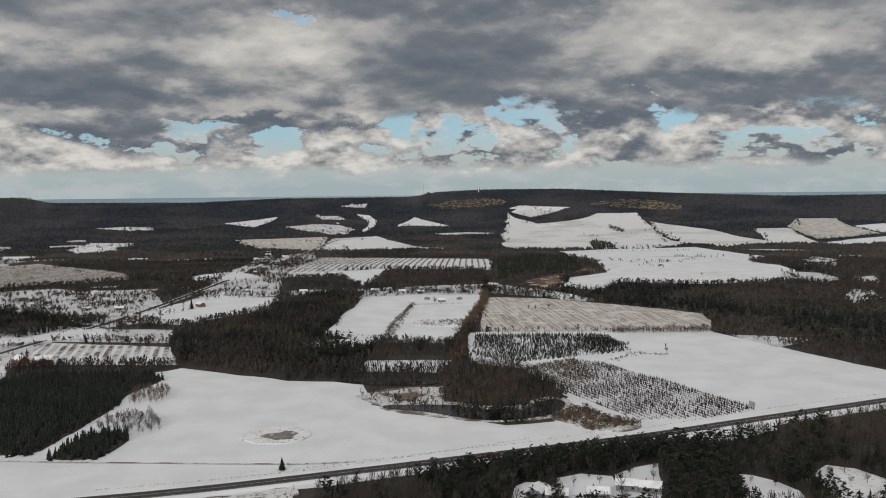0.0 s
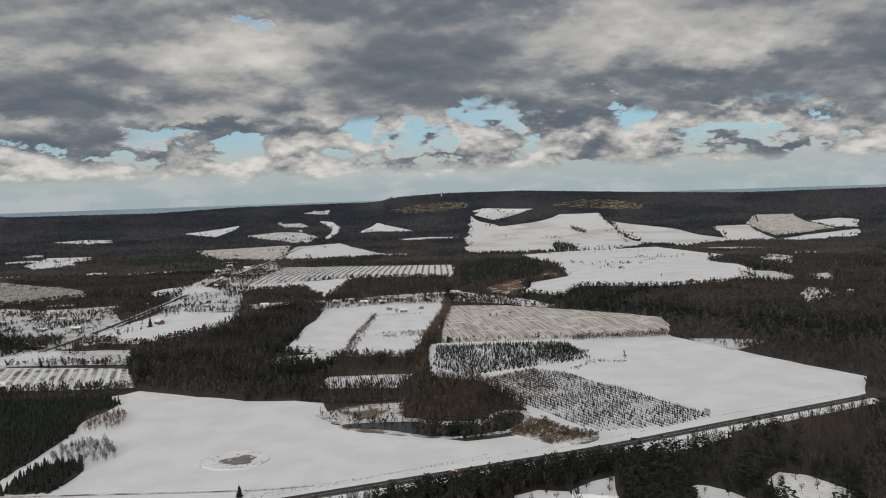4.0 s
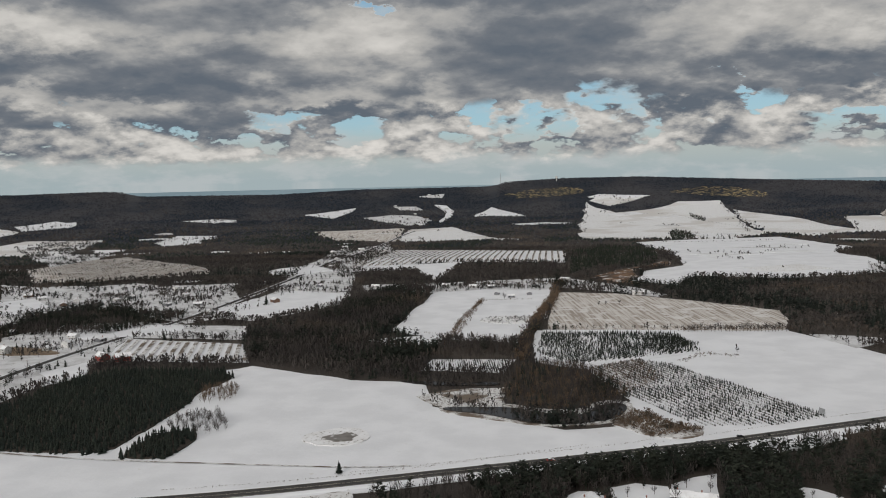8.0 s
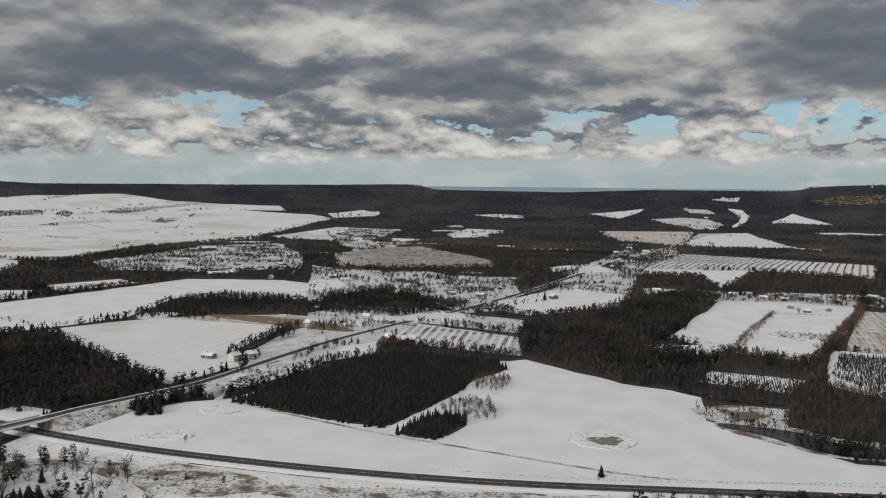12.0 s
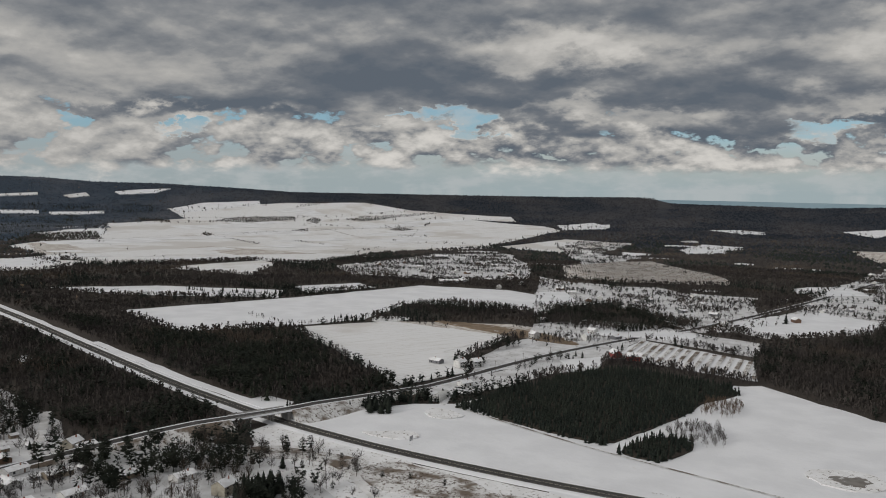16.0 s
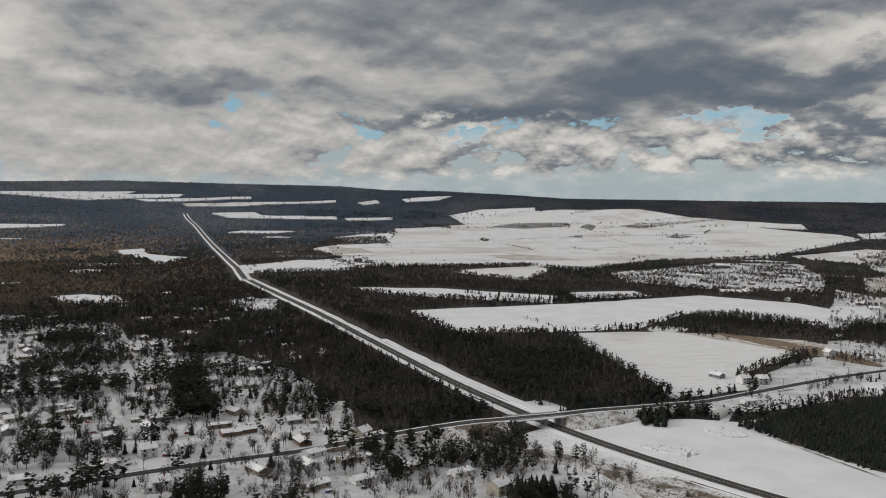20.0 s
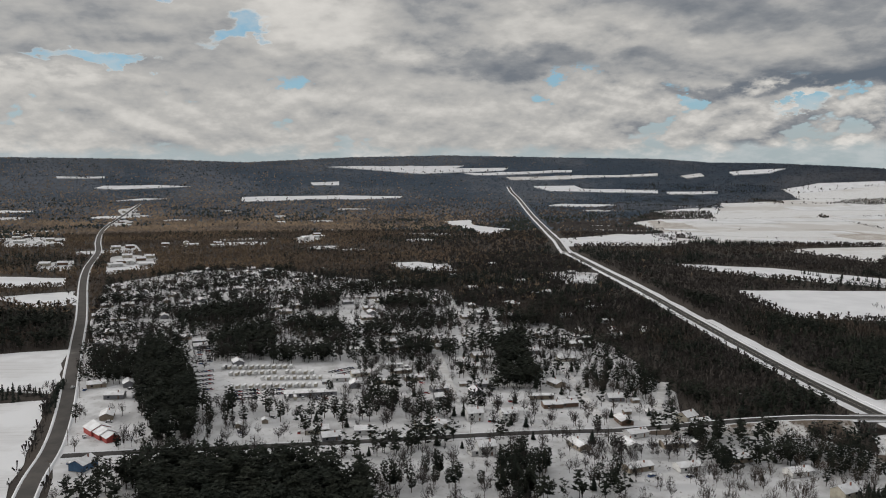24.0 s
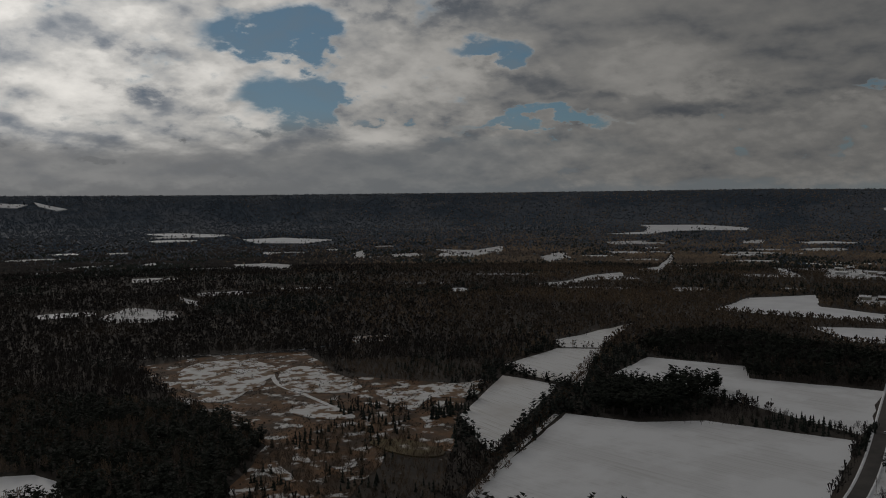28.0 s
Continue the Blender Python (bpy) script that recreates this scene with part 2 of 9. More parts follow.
    # overhead the deck is thin and lets the sun through
    deck_col = mix_col(t, smooth(t, el, 16.0, 50.0), sc.outputs[0], OVERHEAD)
    blue = node(t, "ShaderNodeVectorMath", operation="SCALE")
    t.links.new(sky.outputs[0], blue.inputs[0])
    blue.inputs["Scale"].default_value = 0.085
    tint = mix_col(t, 0.62, blue.outputs[0], mix_col(t, south, (0.24, 0.45, 0.60), (0.30, 0.56, 0.82)))
    north_pale = mix_col(t, smooth(t, el, 0.0, 2.4), (0.37, 0.44, 0.455), (0.45, 0.49, 0.465))
    pale = mix_col(t, smooth(t, az, 22.0, 60.0), north_pale, (0.36, 0.415, 0.425))
    pale = mix_col(t, smooth(t, az, 88.0, 122.0), pale, (0.40, 0.43, 0.45))
    pale = mix_col(t, smooth(t, az, 120.0, 150.0), pale, (0.52, 0.525, 0.53))
    clear = mix_col(t, smooth(t, add(el, op("MULTIPLY", south, -1.6)), 1.8, 4.0), pale, tint)
    clear = mix_col(t, op("MULTIPLY", smooth(t, add(mid, off(knob, 0.5)), 0.42, 0.66), smooth(t, south, 0.0, 1.0, 0.6, 0.2)), clear, (0.52, 0.54, 0.54))
    col = mix_col(t, cover, clear, deck_col)
    t.links.new(col, bg.inputs["Color"])
    bg.inputs["Strength"].default_value = 1.0
    t.links.new(bg.outputs[0], out.inputs[0])
    lamp = bpy.data.lights.new("sun", "SUN")
    lamp.energy, lamp.angle, lamp.color = SUN_POWER, radians(5.0), (1.0, 0.93, 0.84)
    ob = new("sun", lamp)
    ob.matrix_world = look(tuple(sunv * 900.0), (0, 0, 0))


build_sky()


# ---------------------------------------------------------------- materials
def material(name, col_a, col_b, scale, rough=0.8, detail=5.0, lo=0.35, hi=0.65, col_c=None, scale_c=0.0, lo_c=0.5, hi_c=0.6,
             bump=0.0, bump_scale=1.0, vary=0.0, island=0.0, metallic=0.0, stretch=None):
    """Two colours in a coarse noise, a third in another, relief and, for pieces, a shift from one to the next."""
    m = bpy.data.materials.new(name)
    m.use_nodes = True
    t = m.node_tree
    bs = t.nodes["Principled BSDF"]
    co = t.nodes.new("ShaderNodeNewGeometry").outputs["Position"]
    if stretch:
        mp = node(t, "ShaderNodeMapping", vector_type="TEXTURE")
        mp.inputs["Rotation"].default_value = (0, 0, radians(stretch[0]))
        mp.inputs["Scale"].default_value = tuple(1 / s for s in stretch[1])
        t.links.new(co, mp.inputs[0])
        co_s = mp.outputs[0]
    else:
        co_s = co
    c = mix_col(t, smooth(t, noise_at(t, co_s, scale, detail), lo, hi), col_a, col_b)
    if col_c:
        c = mix_col(t, smooth(t, noise_at(t, co, scale_c, 7.0, 0.6), lo_c, hi_c), c, col_c)
    if vary or island:
        src = t.nodes.new("ShaderNodeObjectInfo").outputs["Random"] if vary else t.nodes.new("ShaderNodeNewGeometry").outputs["Random Per Island"]
        amount = vary or island
        hsv = node(t, "ShaderNodeHueSaturation")
        t.links.new(smooth(t, src, 0.0, 1.0, 1.0 - amount, 1.0 + amount), hsv.inputs["Value"])
        t.links.new(c, hsv.inputs["Color"])
        c = hsv.outputs[0]
    t.links.new(c, bs.inputs["Base Color"])
    bs.inputs["Roughness"].default_value = rough
    bs.inputs["Metallic"].default_value = metallic
    bs.inputs["Specular IOR Level"].default_value = 0.25
    if bump:
        b = node(t, "ShaderNodeBump", {"Strength": 1.0, "Distance": bump})
        t.links.new(noise_at(t, co, bump_scale, 6.0), b.inputs["Height"])
        t.links.new(b.outputs[0], bs.inputs["Normal"])
    return m


SNOW = material("snow", (0.71, 0.72, 0.745), (0.635, 0.645, 0.67), 0.03, 0.7, col_c=(0.52, 0.50, 0.46), scale_c=0.09, lo_c=0.66, hi_c=0.80, bump=0.25, bump_scale=0.25)
SNOW_FURROW = material("furrowed_snow", (0.68, 0.685, 0.695), (0.46, 0.445, 0.42), 0.9, 0.75, lo=0.5, hi=0.72, col_c=(0.54, 0.525, 0.51), scale_c=0.004, lo_c=0.48, hi_c=0.60, bump=0.2, bump_scale=0.4, stretch=(70, (0.03, 1.0, 1.0)))
SNOW_LINES = material("harrowed_snow", (0.62, 0.625, 0.64), (0.53, 0.53, 0.535), 0.45, 0.75, lo=0.42, hi=0.7, col_c=(0.70, 0.71, 0.73), scale_c=0.02, lo_c=0.4, hi_c=0.6, bump=0.2, bump_scale=0.4, stretch=(82, (0.02, 1.0, 1.0)))
OCHRE = material("dry_hill_grass", (0.15, 0.118, 0.064), (0.075, 0.06, 0.04), 0.008, 0.95, col_c=(0.62, 0.60, 0.55), scale_c=0.02, lo_c=0.60, hi_c=0.68)
STUBBLE = material("snowy_stubble", (0.54, 0.515, 0.485), (0.29, 0.25, 0.215), 0.3, 0.85, lo=0.40, hi=0.62, col_c=(0.60, 0.585, 0.57), scale_c=0.05, lo_c=0.5, hi_c=0.62, bump=0.15, bump_scale=0.8, stretch=(94, (0.035, 1.0, 1.0)))
FLOOR = material("woodland_floor", (0.040, 0.034, 0.030), (0.060, 0.050, 0.042), 0.02, 0.95, col_c=(0.45, 0.45, 0.46), scale_c=0.10, lo_c=0.66, hi_c=0.76, bump=0.8, bump_scale=0.15)
YARD = material("trodden_snow", (0.60, 0.605, 0.62), (0.40, 0.40, 0.405), 0.05, 0.8, lo=0.4, hi=0.7, col_c=(0.16, 0.14, 0.12), scale_c=0.30, lo_c=0.60, hi_c=0.70, bump=0.3, bump_scale=0.3)
SCRUB = material("snowy_scrub", (0.62, 0.62, 0.62), (0.15, 0.12, 0.095), 0.05, 0.9, lo=0.47, hi=0.60, col_c=(0.12, 0.095, 0.075), scale_c=0.6, lo_c=0.52, hi_c=0.62, bump=0.5, bump_scale=0.5)
MARSH = material("marsh_grass", (0.165, 0.092, 0.048), (0.06, 0.042, 0.03), 0.04, 0.9, col_c=(0.60, 0.60, 0.60), scale_c=0.06, lo_c=0.54, hi_c=0.62, bump=0.5, bump_scale=0.4)
MARSH_SNOW = material("snowy_marsh", (0.66, 0.66, 0.67), (0.58, 0.57, 0.56), 0.08, 0.85, col_c=(0.17, 0.105, 0.06), scale_c=0.07, lo_c=0.47, hi_c=0.56, bump=0.4, bump_scale=0.4)
ASPHALT = material("worn_asphalt", (0.038, 0.036, 0.036), (0.055, 0.052, 0.05), 0.2, 0.85, col_c=(0.09, 0.085, 0.08), scale_c=0.05, lo_c=0.6, hi_c=0.7, bump=0.02, bump_scale=3.0)
SPECKLED = material("speckled_snow", (0.74, 0.745, 0.76), (0.66, 0.66, 0.665), 0.1, 0.8, col_c=(0.15, 0.13, 0.11), scale_c=0.45, lo_c=0.58, hi_c=0.66, bump=0.3, bump_scale=0.6)
SALTED = material("salted_asphalt", (0.088, 0.080, 0.074), (0.062, 0.058, 0.055), 0.08, 0.85, col_c=(0.16, 0.15, 0.145), scale_c=0.03, lo_c=0.6, hi_c=0.72, bump=0.02, bump_scale=3.0)
ROAD_SNOW = material("packed_snow", (0.70, 0.70, 0.71), (0.56, 0.55, 0.54), 0.15, 0.7, bump=0.1, bump_scale=0.6)
LINE = material("road_paint", (0.55, 0.52, 0.40), (0.42, 0.40, 0.34), 0.5, 0.7)
WATER = material("dark_water", (0.018, 0.018, 0.017), (0.03, 0.028, 0.025), 0.05, 0.12, bump=0.02, bump_scale=0.5)
SEA = material("sea_water", (0.20, 0.30, 0.36), (0.26, 0.36, 0.41), 0.002, 0.5)
BARE = material("bare_twigs", (0.056, 0.049, 0.045), (0.036, 0.032, 0.031), 0.01, 0.95, col_c=(0.074, 0.058, 0.046), scale_c=0.006, lo_c=0.5, hi_c=0.7, island=0.22)
BARK = material("bark", (0.12, 0.10, 0.085), (0.075, 0.06, 0.05), 1.5, 0.95, island=0.2)
SPRUCE = material("spruce_needles", (0.011, 0.016, 0.013), (0.019, 0.024, 0.018), 0.05, 0.9, island=0.25, col_c=(0.035, 0.036, 0.028), scale_c=0.4, lo_c=0.62, hi_c=0.75)
PINE = material("pine_needles", (0.011, 0.016, 0.011), (0.020, 0.024, 0.016), 0.08, 0.9, island=0.3, col_c=(0.04, 0.036, 0.025), scale_c=0.5, lo_c=0.6, hi_c=0.75)
# brown twigs, lightened with warm sunlight put into the colour
RUSSET_SUN = material("russet_sun_twigs", (0.215, 0.158, 0.108), (0.115, 0.092, 0.074), 0.004, 0.95, island=0.25)
REED = material("dry_brush", (0.13, 0.09, 0.06), (0.085, 0.062, 0.045), 0.05, 0.95, island=0.35)
# sunlight on the ridge, painted as a tawny tree colour
TAWNY_SUN = material("tawny_sun_woods", (0.34, 0.27, 0.14), (0.17, 0.135, 0.08), 0.006, 0.95, island=0.3)
# distance haze put into the base colour of the farthest woods
HAZED = material("hazed_far_woods", (0.048, 0.064, 0.084), (0.088, 0.098, 0.112), 0.003, 0.95, island=0.14)


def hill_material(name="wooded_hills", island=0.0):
    """Far hillsides with haze put into the colour: navy spruce woods in the north, blue-grey leafless woods in the
    south-west, brown stands between.
    """
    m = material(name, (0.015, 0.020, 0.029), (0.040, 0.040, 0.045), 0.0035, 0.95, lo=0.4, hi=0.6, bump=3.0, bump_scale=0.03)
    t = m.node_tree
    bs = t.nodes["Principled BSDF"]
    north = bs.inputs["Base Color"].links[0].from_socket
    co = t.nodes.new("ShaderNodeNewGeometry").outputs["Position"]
    haze = mix_col(t, smooth(t, noise_at(t, co, 0.0028, 8.0, 0.6), 0.42, 0.58), (0.042, 0.062, 0.090), (0.088, 0.102, 0.126))
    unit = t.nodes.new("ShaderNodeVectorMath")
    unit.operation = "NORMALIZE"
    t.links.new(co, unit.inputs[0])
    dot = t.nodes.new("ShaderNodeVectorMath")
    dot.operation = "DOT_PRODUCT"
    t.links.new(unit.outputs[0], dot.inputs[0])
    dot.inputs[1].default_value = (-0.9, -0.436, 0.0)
    c = mix_col(t, smooth(t, dot.outputs["Value"], 0.25, 0.75), north, haze)
    if island:
        hsv = node(t, "ShaderNodeHueSaturation")
        shade = t.nodes.new("ShaderNodeNewGeometry").outputs["Random Per Island"]
        t.links.new(smooth(t, shade, 0.0, 1.0, 1.0 - island, 1.0 + island), hsv.inputs["Value"])
        t.links.new(c, hsv.inputs["Color"])
        c = hsv.outputs[0]
    t.links.new(c, bs.inputs["Base Color"])
    return m


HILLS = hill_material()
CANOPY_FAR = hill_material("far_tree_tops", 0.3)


# ---------------------------------------------------------------- terrain
SKY_AZ = (-60, -31, -23, -17, -9, -4.3, -.4, .3, 2.5, 9.4, 14.5, 22, 23.6, 24.2, 25.5, 30, 37, 48, 52, 56, 60, 63, 69, 77, 83, 86, 90, 96, 108, 118, 126, 142, 156, 190)
SKY_EL = (-.5, -.55, -.62, -.4, -.05, -.05, -.22, -.5, -.5, -.52, -.72, -.64, -.6, -.31, -.27, -.35, -.37, -.37, -.15, .02, .05, .27, .34, .44, .3, .15, -.07, .1, .2, .13, .1, .05, .1, .1)


def terrain(x, y):
    """The valley floor is flat to 1.8 km and rises from there to the ridges, by the slope at which they stand over the valley."""
    x, y = np.asarray(x, float), np.asarray(y, float)
    r, az = np.hypot(x, y), np.degrees(np.arctan2(-x, y))
    az = np.where(az < -100, az + 360, az)
    a = -(162 / 1800.0) * (1 - np.maximum(r - 1800, 0) / 3544)
    s = np.clip((r - 3900) / 700, 0, 1)
    ridge = np.tan(np.radians(np.interp(az, SKY_AZ, SKY_EL)))
    a = a + (ridge + (162 / 1800.0) * (1 - 2800 / 3544)) * s * s * (3 - 2 * s) - np.maximum(r - 4600, 0) / 300 * 0.03
    return np.where(r < 1800, 0.0, 162 + r * a)


def mesh_of(name, verts, faces, mat, smooth_faces=False):
    me = bpy.data.meshes.new(name)
    me.from_pydata([tuple(v) for v in verts], [], [tuple(f) for f in faces])
    me.materials.append(mat)
    if smooth_faces:
        me.shade_smooth()
    return me


def tri_mesh(name, verts, tris, mat):
    """A mesh from arrays of points and triangles."""
    me = bpy.data.meshes.new(name)
    n = len(tris)
    me.vertices.add(len(verts))
    me.vertices.foreach_set("co", np.asarray(verts, np.float32).ravel())
    me.loops.add(n * 3)
    me.loops.foreach_set("vertex_index", np.asarray(tris, np.int32).ravel())
    me.polygons.add(n)
    me.polygons.foreach_set("loop_start", np.arange(n, dtype=np.int32) * 3)
    me.update(calc_edges=True)
    me.materials.append(mat)
    return me


def part(name, bm, mat, parent, label=""):
    """Links a bmesh (or a mesh) as one object under a thing."""
    me = bm
    if isinstance(bm, bmesh.types.BMesh):
        me = bpy.data.meshes.new(name)
        bm.to_mesh(me)
        bm.free()
        me.materials.append(mat)
    ob = new(name, me)
    ob.parent = parent
    return tagged(ob, label)


def build_ground():
    rings = [0.5, 60, 150, 300, 500, 750, 1000, 1300, 1600] + list(range(1800, 4941, 40))
    n = 360
    verts, faces = [], []
    a = np.radians(np.arange(n))
    for r in rings:
        x, y = -r * np.sin(a), r * np.cos(a)
        verts += list(zip(x, y, terrain(x, y)))
    for i in range(len(rings) - 1):
        for j in range(n):
            k = (j + 1) % n
            faces.append((i * n + j, i * n + k, (i + 1) * n + k, (i + 1) * n + j))
    faces.append(tuple(range(n)))
    me = mesh_of("ground", verts, faces, FLOOR, True)
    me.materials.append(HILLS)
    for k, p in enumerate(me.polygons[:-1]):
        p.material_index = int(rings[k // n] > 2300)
    ob = new("ground", me)
    tagged(ob, "dark brown woodland floor dusted with snow, out to the ridges", "ground", kind="structure")


build_ground()

# outlines and lines that several things share
VILLAGE = [(-395, -91), (-479, -101), (-738, -131), (-963, -156), (-1176, -179), (-1305, -77), (-1308, 36), (-1154, 163), (-1037, 255), (-980, 240), (-849, 290), (-700, 320), (-536, 298), (-465, 267), (-468, 267), (-470, 308), (-392, 352), (-363, 364), (-320, 361), (-268, 324), (-260, 172), (-254, -12)]
COUNTRY_ROAD = [(-484, -97), (-482, -46), (-477, 23), (-474, 81), (-470, 167), (-460, 243), (-450, 310), (-435, 371), (-425, 418), (-420, 486), (-417, 567), (-416, 720), (-400, 863), (-367, 1049), (-344, 1390), (-332, 1802), (-318, 2700), (-290, 3000)]
VALLEY_ROAD = [(-352, -95), (-401, -100), (-451, -104), (-500, -105), (-575, -113), (-705, -132), (-820, -149), (-941, -167), (-1210, -212), (-1370, -234), (-1488, -245), (-1627, -259), (-1816, -290), (-2177, -342), (-2533, -377), (-3058, -394), (-3422, -397)]
LOT = [(-666, -37), (-685, 63), (-668, 91), (-592, 76), (-574, 31), (-573, -31)]
FIELDS = []
SHEETS = []
TOPS = []


def rounded(pts, times=2):
    """The outline with its corners cut off."""
    for _ in range(times):
        out = []
        for (x0, y0), (x1, y1) in zip(pts, pts[1:] + pts[:1]):
            out += [(x0 * 0.75 + x1 * 0.25, y0 * 0.75 + y1 * 0.25), (x0 * 0.25 + x1 * 0.75, y0 * 0.25 + y1 * 0.75)]
        pts = out
    return pts


def wobbly(pts, step, amount):
    """The outline with more corners, each a little off the straight line."""
    out = []
    for i, (x0, y0) in enumerate(pts):
        x1, y1 = pts[(i + 1) % len(pts)]
        d = math.hypot(x1 - x0, y1 - y0)
        k = max(1, int(d / step))
        for j in range(k):
            f = j / k
            w = noise.noise((x0 * 0.05 + f * d * 0.04, y0 * 0.05, i * 3.1)) * amount * (1 if j else 0.3)
            out.append((x0 + (x1 - x0) * f - (y1 - y0) / max(d, 1) * w, y0 + (y1 - y0) * f + (x1 - x0) / max(d, 1) * w))
    return out


def field(label, mat, pts, lift=0.22, category="field", name="field", rough=3.2, solid=True, soft=True):
    """A sheet of snow or stubble with a bank round it, laid on the ground; trees keep off it."""
    from mathutils.geometry import delaunay_2d_cdt
    far = max(math.hypot(x, y) for x, y in pts)
    SHEETS.append(name)
    lift = max(lift + 0.0015 * len(SHEETS), 0.06 + 0.0004 * len(SHEETS))
    scale = max(1.0, far / 700)
    edge = wobbly(rounded(pts) if soft and not solid else pts, (14 if solid else 5) * scale, rough * scale)
    n = len(edge)
    xs, ys = [p[0] for p in edge], [p[1] for p in edge]
    step = max(15.0, (max(xs) - min(xs)) / 26, (max(ys) - min(ys)) / 26)
    inner = [(x, y) for x in np.arange(min(xs), max(xs), step) for y in np.arange(min(ys), max(ys), step)]
    inside = in_poly(np.array(inner), edge)
    pts2 = [Vector(p) for p in edge] + [Vector(p) for p, k in zip(inner, inside) if k]
    v2, _, f2, *_ = delaunay_2d_cdt(pts2, [(i, (i + 1) % n) for i in range(n)], [], 1, 1e-4)
    x, y = np.array([v.x for v in v2]), np.array([v.y for v in v2])
    up = lift + np.maximum(np.hypot(x, y) - 1500, 0) * 0.0012
    z = terrain(x, y) + up
    verts = list(zip(x, y, z))
    faces = [tuple(f) for f in f2]
    m = len(verts)
    ex, ey = np.array(xs), np.array(ys)
    ez = terrain(ex, ey)
    verts += list(zip(ex, ey, ez + lift + np.maximum(np.hypot(ex, ey) - 1500, 0) * 0.0012)) + list(zip(ex, ey, ez - 0.4))
    faces += [(m + i, m + (i + 1) % n, m + n + (i + 1) % n, m + n + i) for i in range(n)]
    ob = new(name, mesh_of(name, verts, faces, mat))
    if solid:
        FIELDS.append(edge)
        TOPS.append((min(xs), max(xs), min(ys), max(ys), edge, lift))
    return tagged(ob, label, category, kind="structure")


def surface(x, y):
    """The height of the ground with the snow that lies on it."""
    top = 0.0
    for x0, x1, y0, y1, edge, lift in TOPS:
        if x0 < x < x1 and y0 < y < y1 and in_poly([(x, y)], edge)[0]:
            top = max(top, lift + max(math.hypot(x, y) - 1500, 0) * 0.0012)
    return float(terrain(x, y)) + top


def in_poly(p, poly):
    """Which of the points lie inside the outline."""
    p, q = np.asarray(p, float).reshape(-1, 2), np.asarray(poly, float)
    inside = np.zeros(len(p), bool)
    x0, y0 = q[-1]
    for x1, y1 in q:
        if y0 != y1:
            hit = ((y0 > p[:, 1]) != (y1 > p[:, 1])) & (p[:, 0] < (x1 - x0) * (p[:, 1] - y0) / (y1 - y0) + x0)
            inside ^= hit
        x0, y0 = x1, y1
    return inside


PLAIN = "snow-covered open field with a smooth white surface"
FURROW = "snow-covered ploughed field with faint brown furrows"
STUB = "brown stubble field half covered with snow"
CLEAR = "small snow-covered clearing among dark woods"
field("snow-covered ground round young evergreen rows", SNOW, [(107, 630), (171, 752), (224, 769), (202, 650), (227, 577), (247, 582), (176, 551), (135, 528), (107, 529)])
field("snow-covered ground round young evergreen rows", SNOW, [(56, 916), (308, 902), (303, 876), (194, 790), (189, 882), (55, 889)])
field(FURROW, SNOW_FURROW, [(-3077, 1837), (-3112, 2240), (-2797, 2832), (-2662, 3199), (-2233, 3388), (-2136, 3289), (-2386, 3154), (-2786, 2476)])
field(PLAIN, SNOW_LINES, [(-367, -270), (-555, -319), (-564, -265), (-597, -228), (-607, -129), (-433, -112), (-388, -105), (-372, -148), (-371, -199), (-356, -253)])
field(PLAIN, SNOW_LINES, [(-702, -357), (-795, -366), (-807, -274), (-756, -252), (-772, -148), (-646, -132), (-624, -132), (-651, -199), (-673, -242)])
field(PLAIN, SNOW, [(-411, 402), (-416, 442), (-390, 497), (-366, 519), (-345, 661), (-220, 733), (-210, 746), (-111, 688), (-49, 677), (-37, 605), (-7, 583), (33, 569), (17, 568), (53, 546), (87, 554), (108, 530), (125, 524), (16, 484), (-70, 453), (-23, 468), (-123, 438), (-217, 418), (-314, 406)])
field(PLAIN, SNOW, [(183, 876), (307, 892), (356, 760), (394, 671), (362, 616), (248, 577), (234, 593), (203, 665), (172, 730), (226, 779), (201, 805)])
field(PLAIN, SNOW, [(-977, 612), (-921, 859), (-898, 1119), (-752, 1172), (-611, 1125), (-607, 997), (-762, 930), (-704, 775), (-735, 673), (-787, 568)])
field(PLAIN, SNOW, [(364, 2332), (497, 2403), (795, 2480), (832, 2064), (713, 1849), (689, 1559), (622, 1403), (458, 1352), (323, 1401), (272, 1281), (216, 1344), (255, 1479), (339, 1562), (368, 1816)])
field(PLAIN, SNOW, [(-1269, 665), (-1181, 798), (-1001, 907), (-937, 840), (-1135, 689)])
field(PLAIN, SNOW, [(-1033, 954), (-995, 1068), (-930, 1041), (-951, 909)])
field(PLAIN, SNOW, [(-1171, -444), (-1334, -452), (-1431, -380), (-1287, -333), (-1255, -241), (-1175, -229), (-1174, -304)])
field(PLAIN, SNOW, [(-1093, -294), (-1126, -207), (-1016, -185), (-1007, -233)])
field(FURROW, SNOW_FURROW, [(-1786, 697), (-1961, 901), (-1677, 1010), (-1543, 810), (-1581, 618)])
field(FURROW, SNOW_FURROW, [(407, 4068), (491, 3653), (650, 3761), (814, 3981), (997, 3958), (957, 3655), (838, 2973), (801, 2603), (659, 2439), (243, 2494), (281, 3006)])
field(FURROW, SNOW_FURROW, [(971, 3649), (1084, 3270), (1092, 2641), (896, 2502), (818, 2648), (888, 3213)])
field(FURROW, SNOW_FURROW, [(-723, 675), (-671, 791), (-505, 802), (-465, 630), (-437, 534), (-541, 588)])
field(FURROW, SNOW_FURROW, [(-2384, 1125), (-3098, 1850), (-2825, 2510), (-2409, 3184), (-1926, 3188), (-1784, 3087), (-1576, 2215), (-1599, 1767), (-1355, 1283), (-1562, 1295), (-1590, 958)])
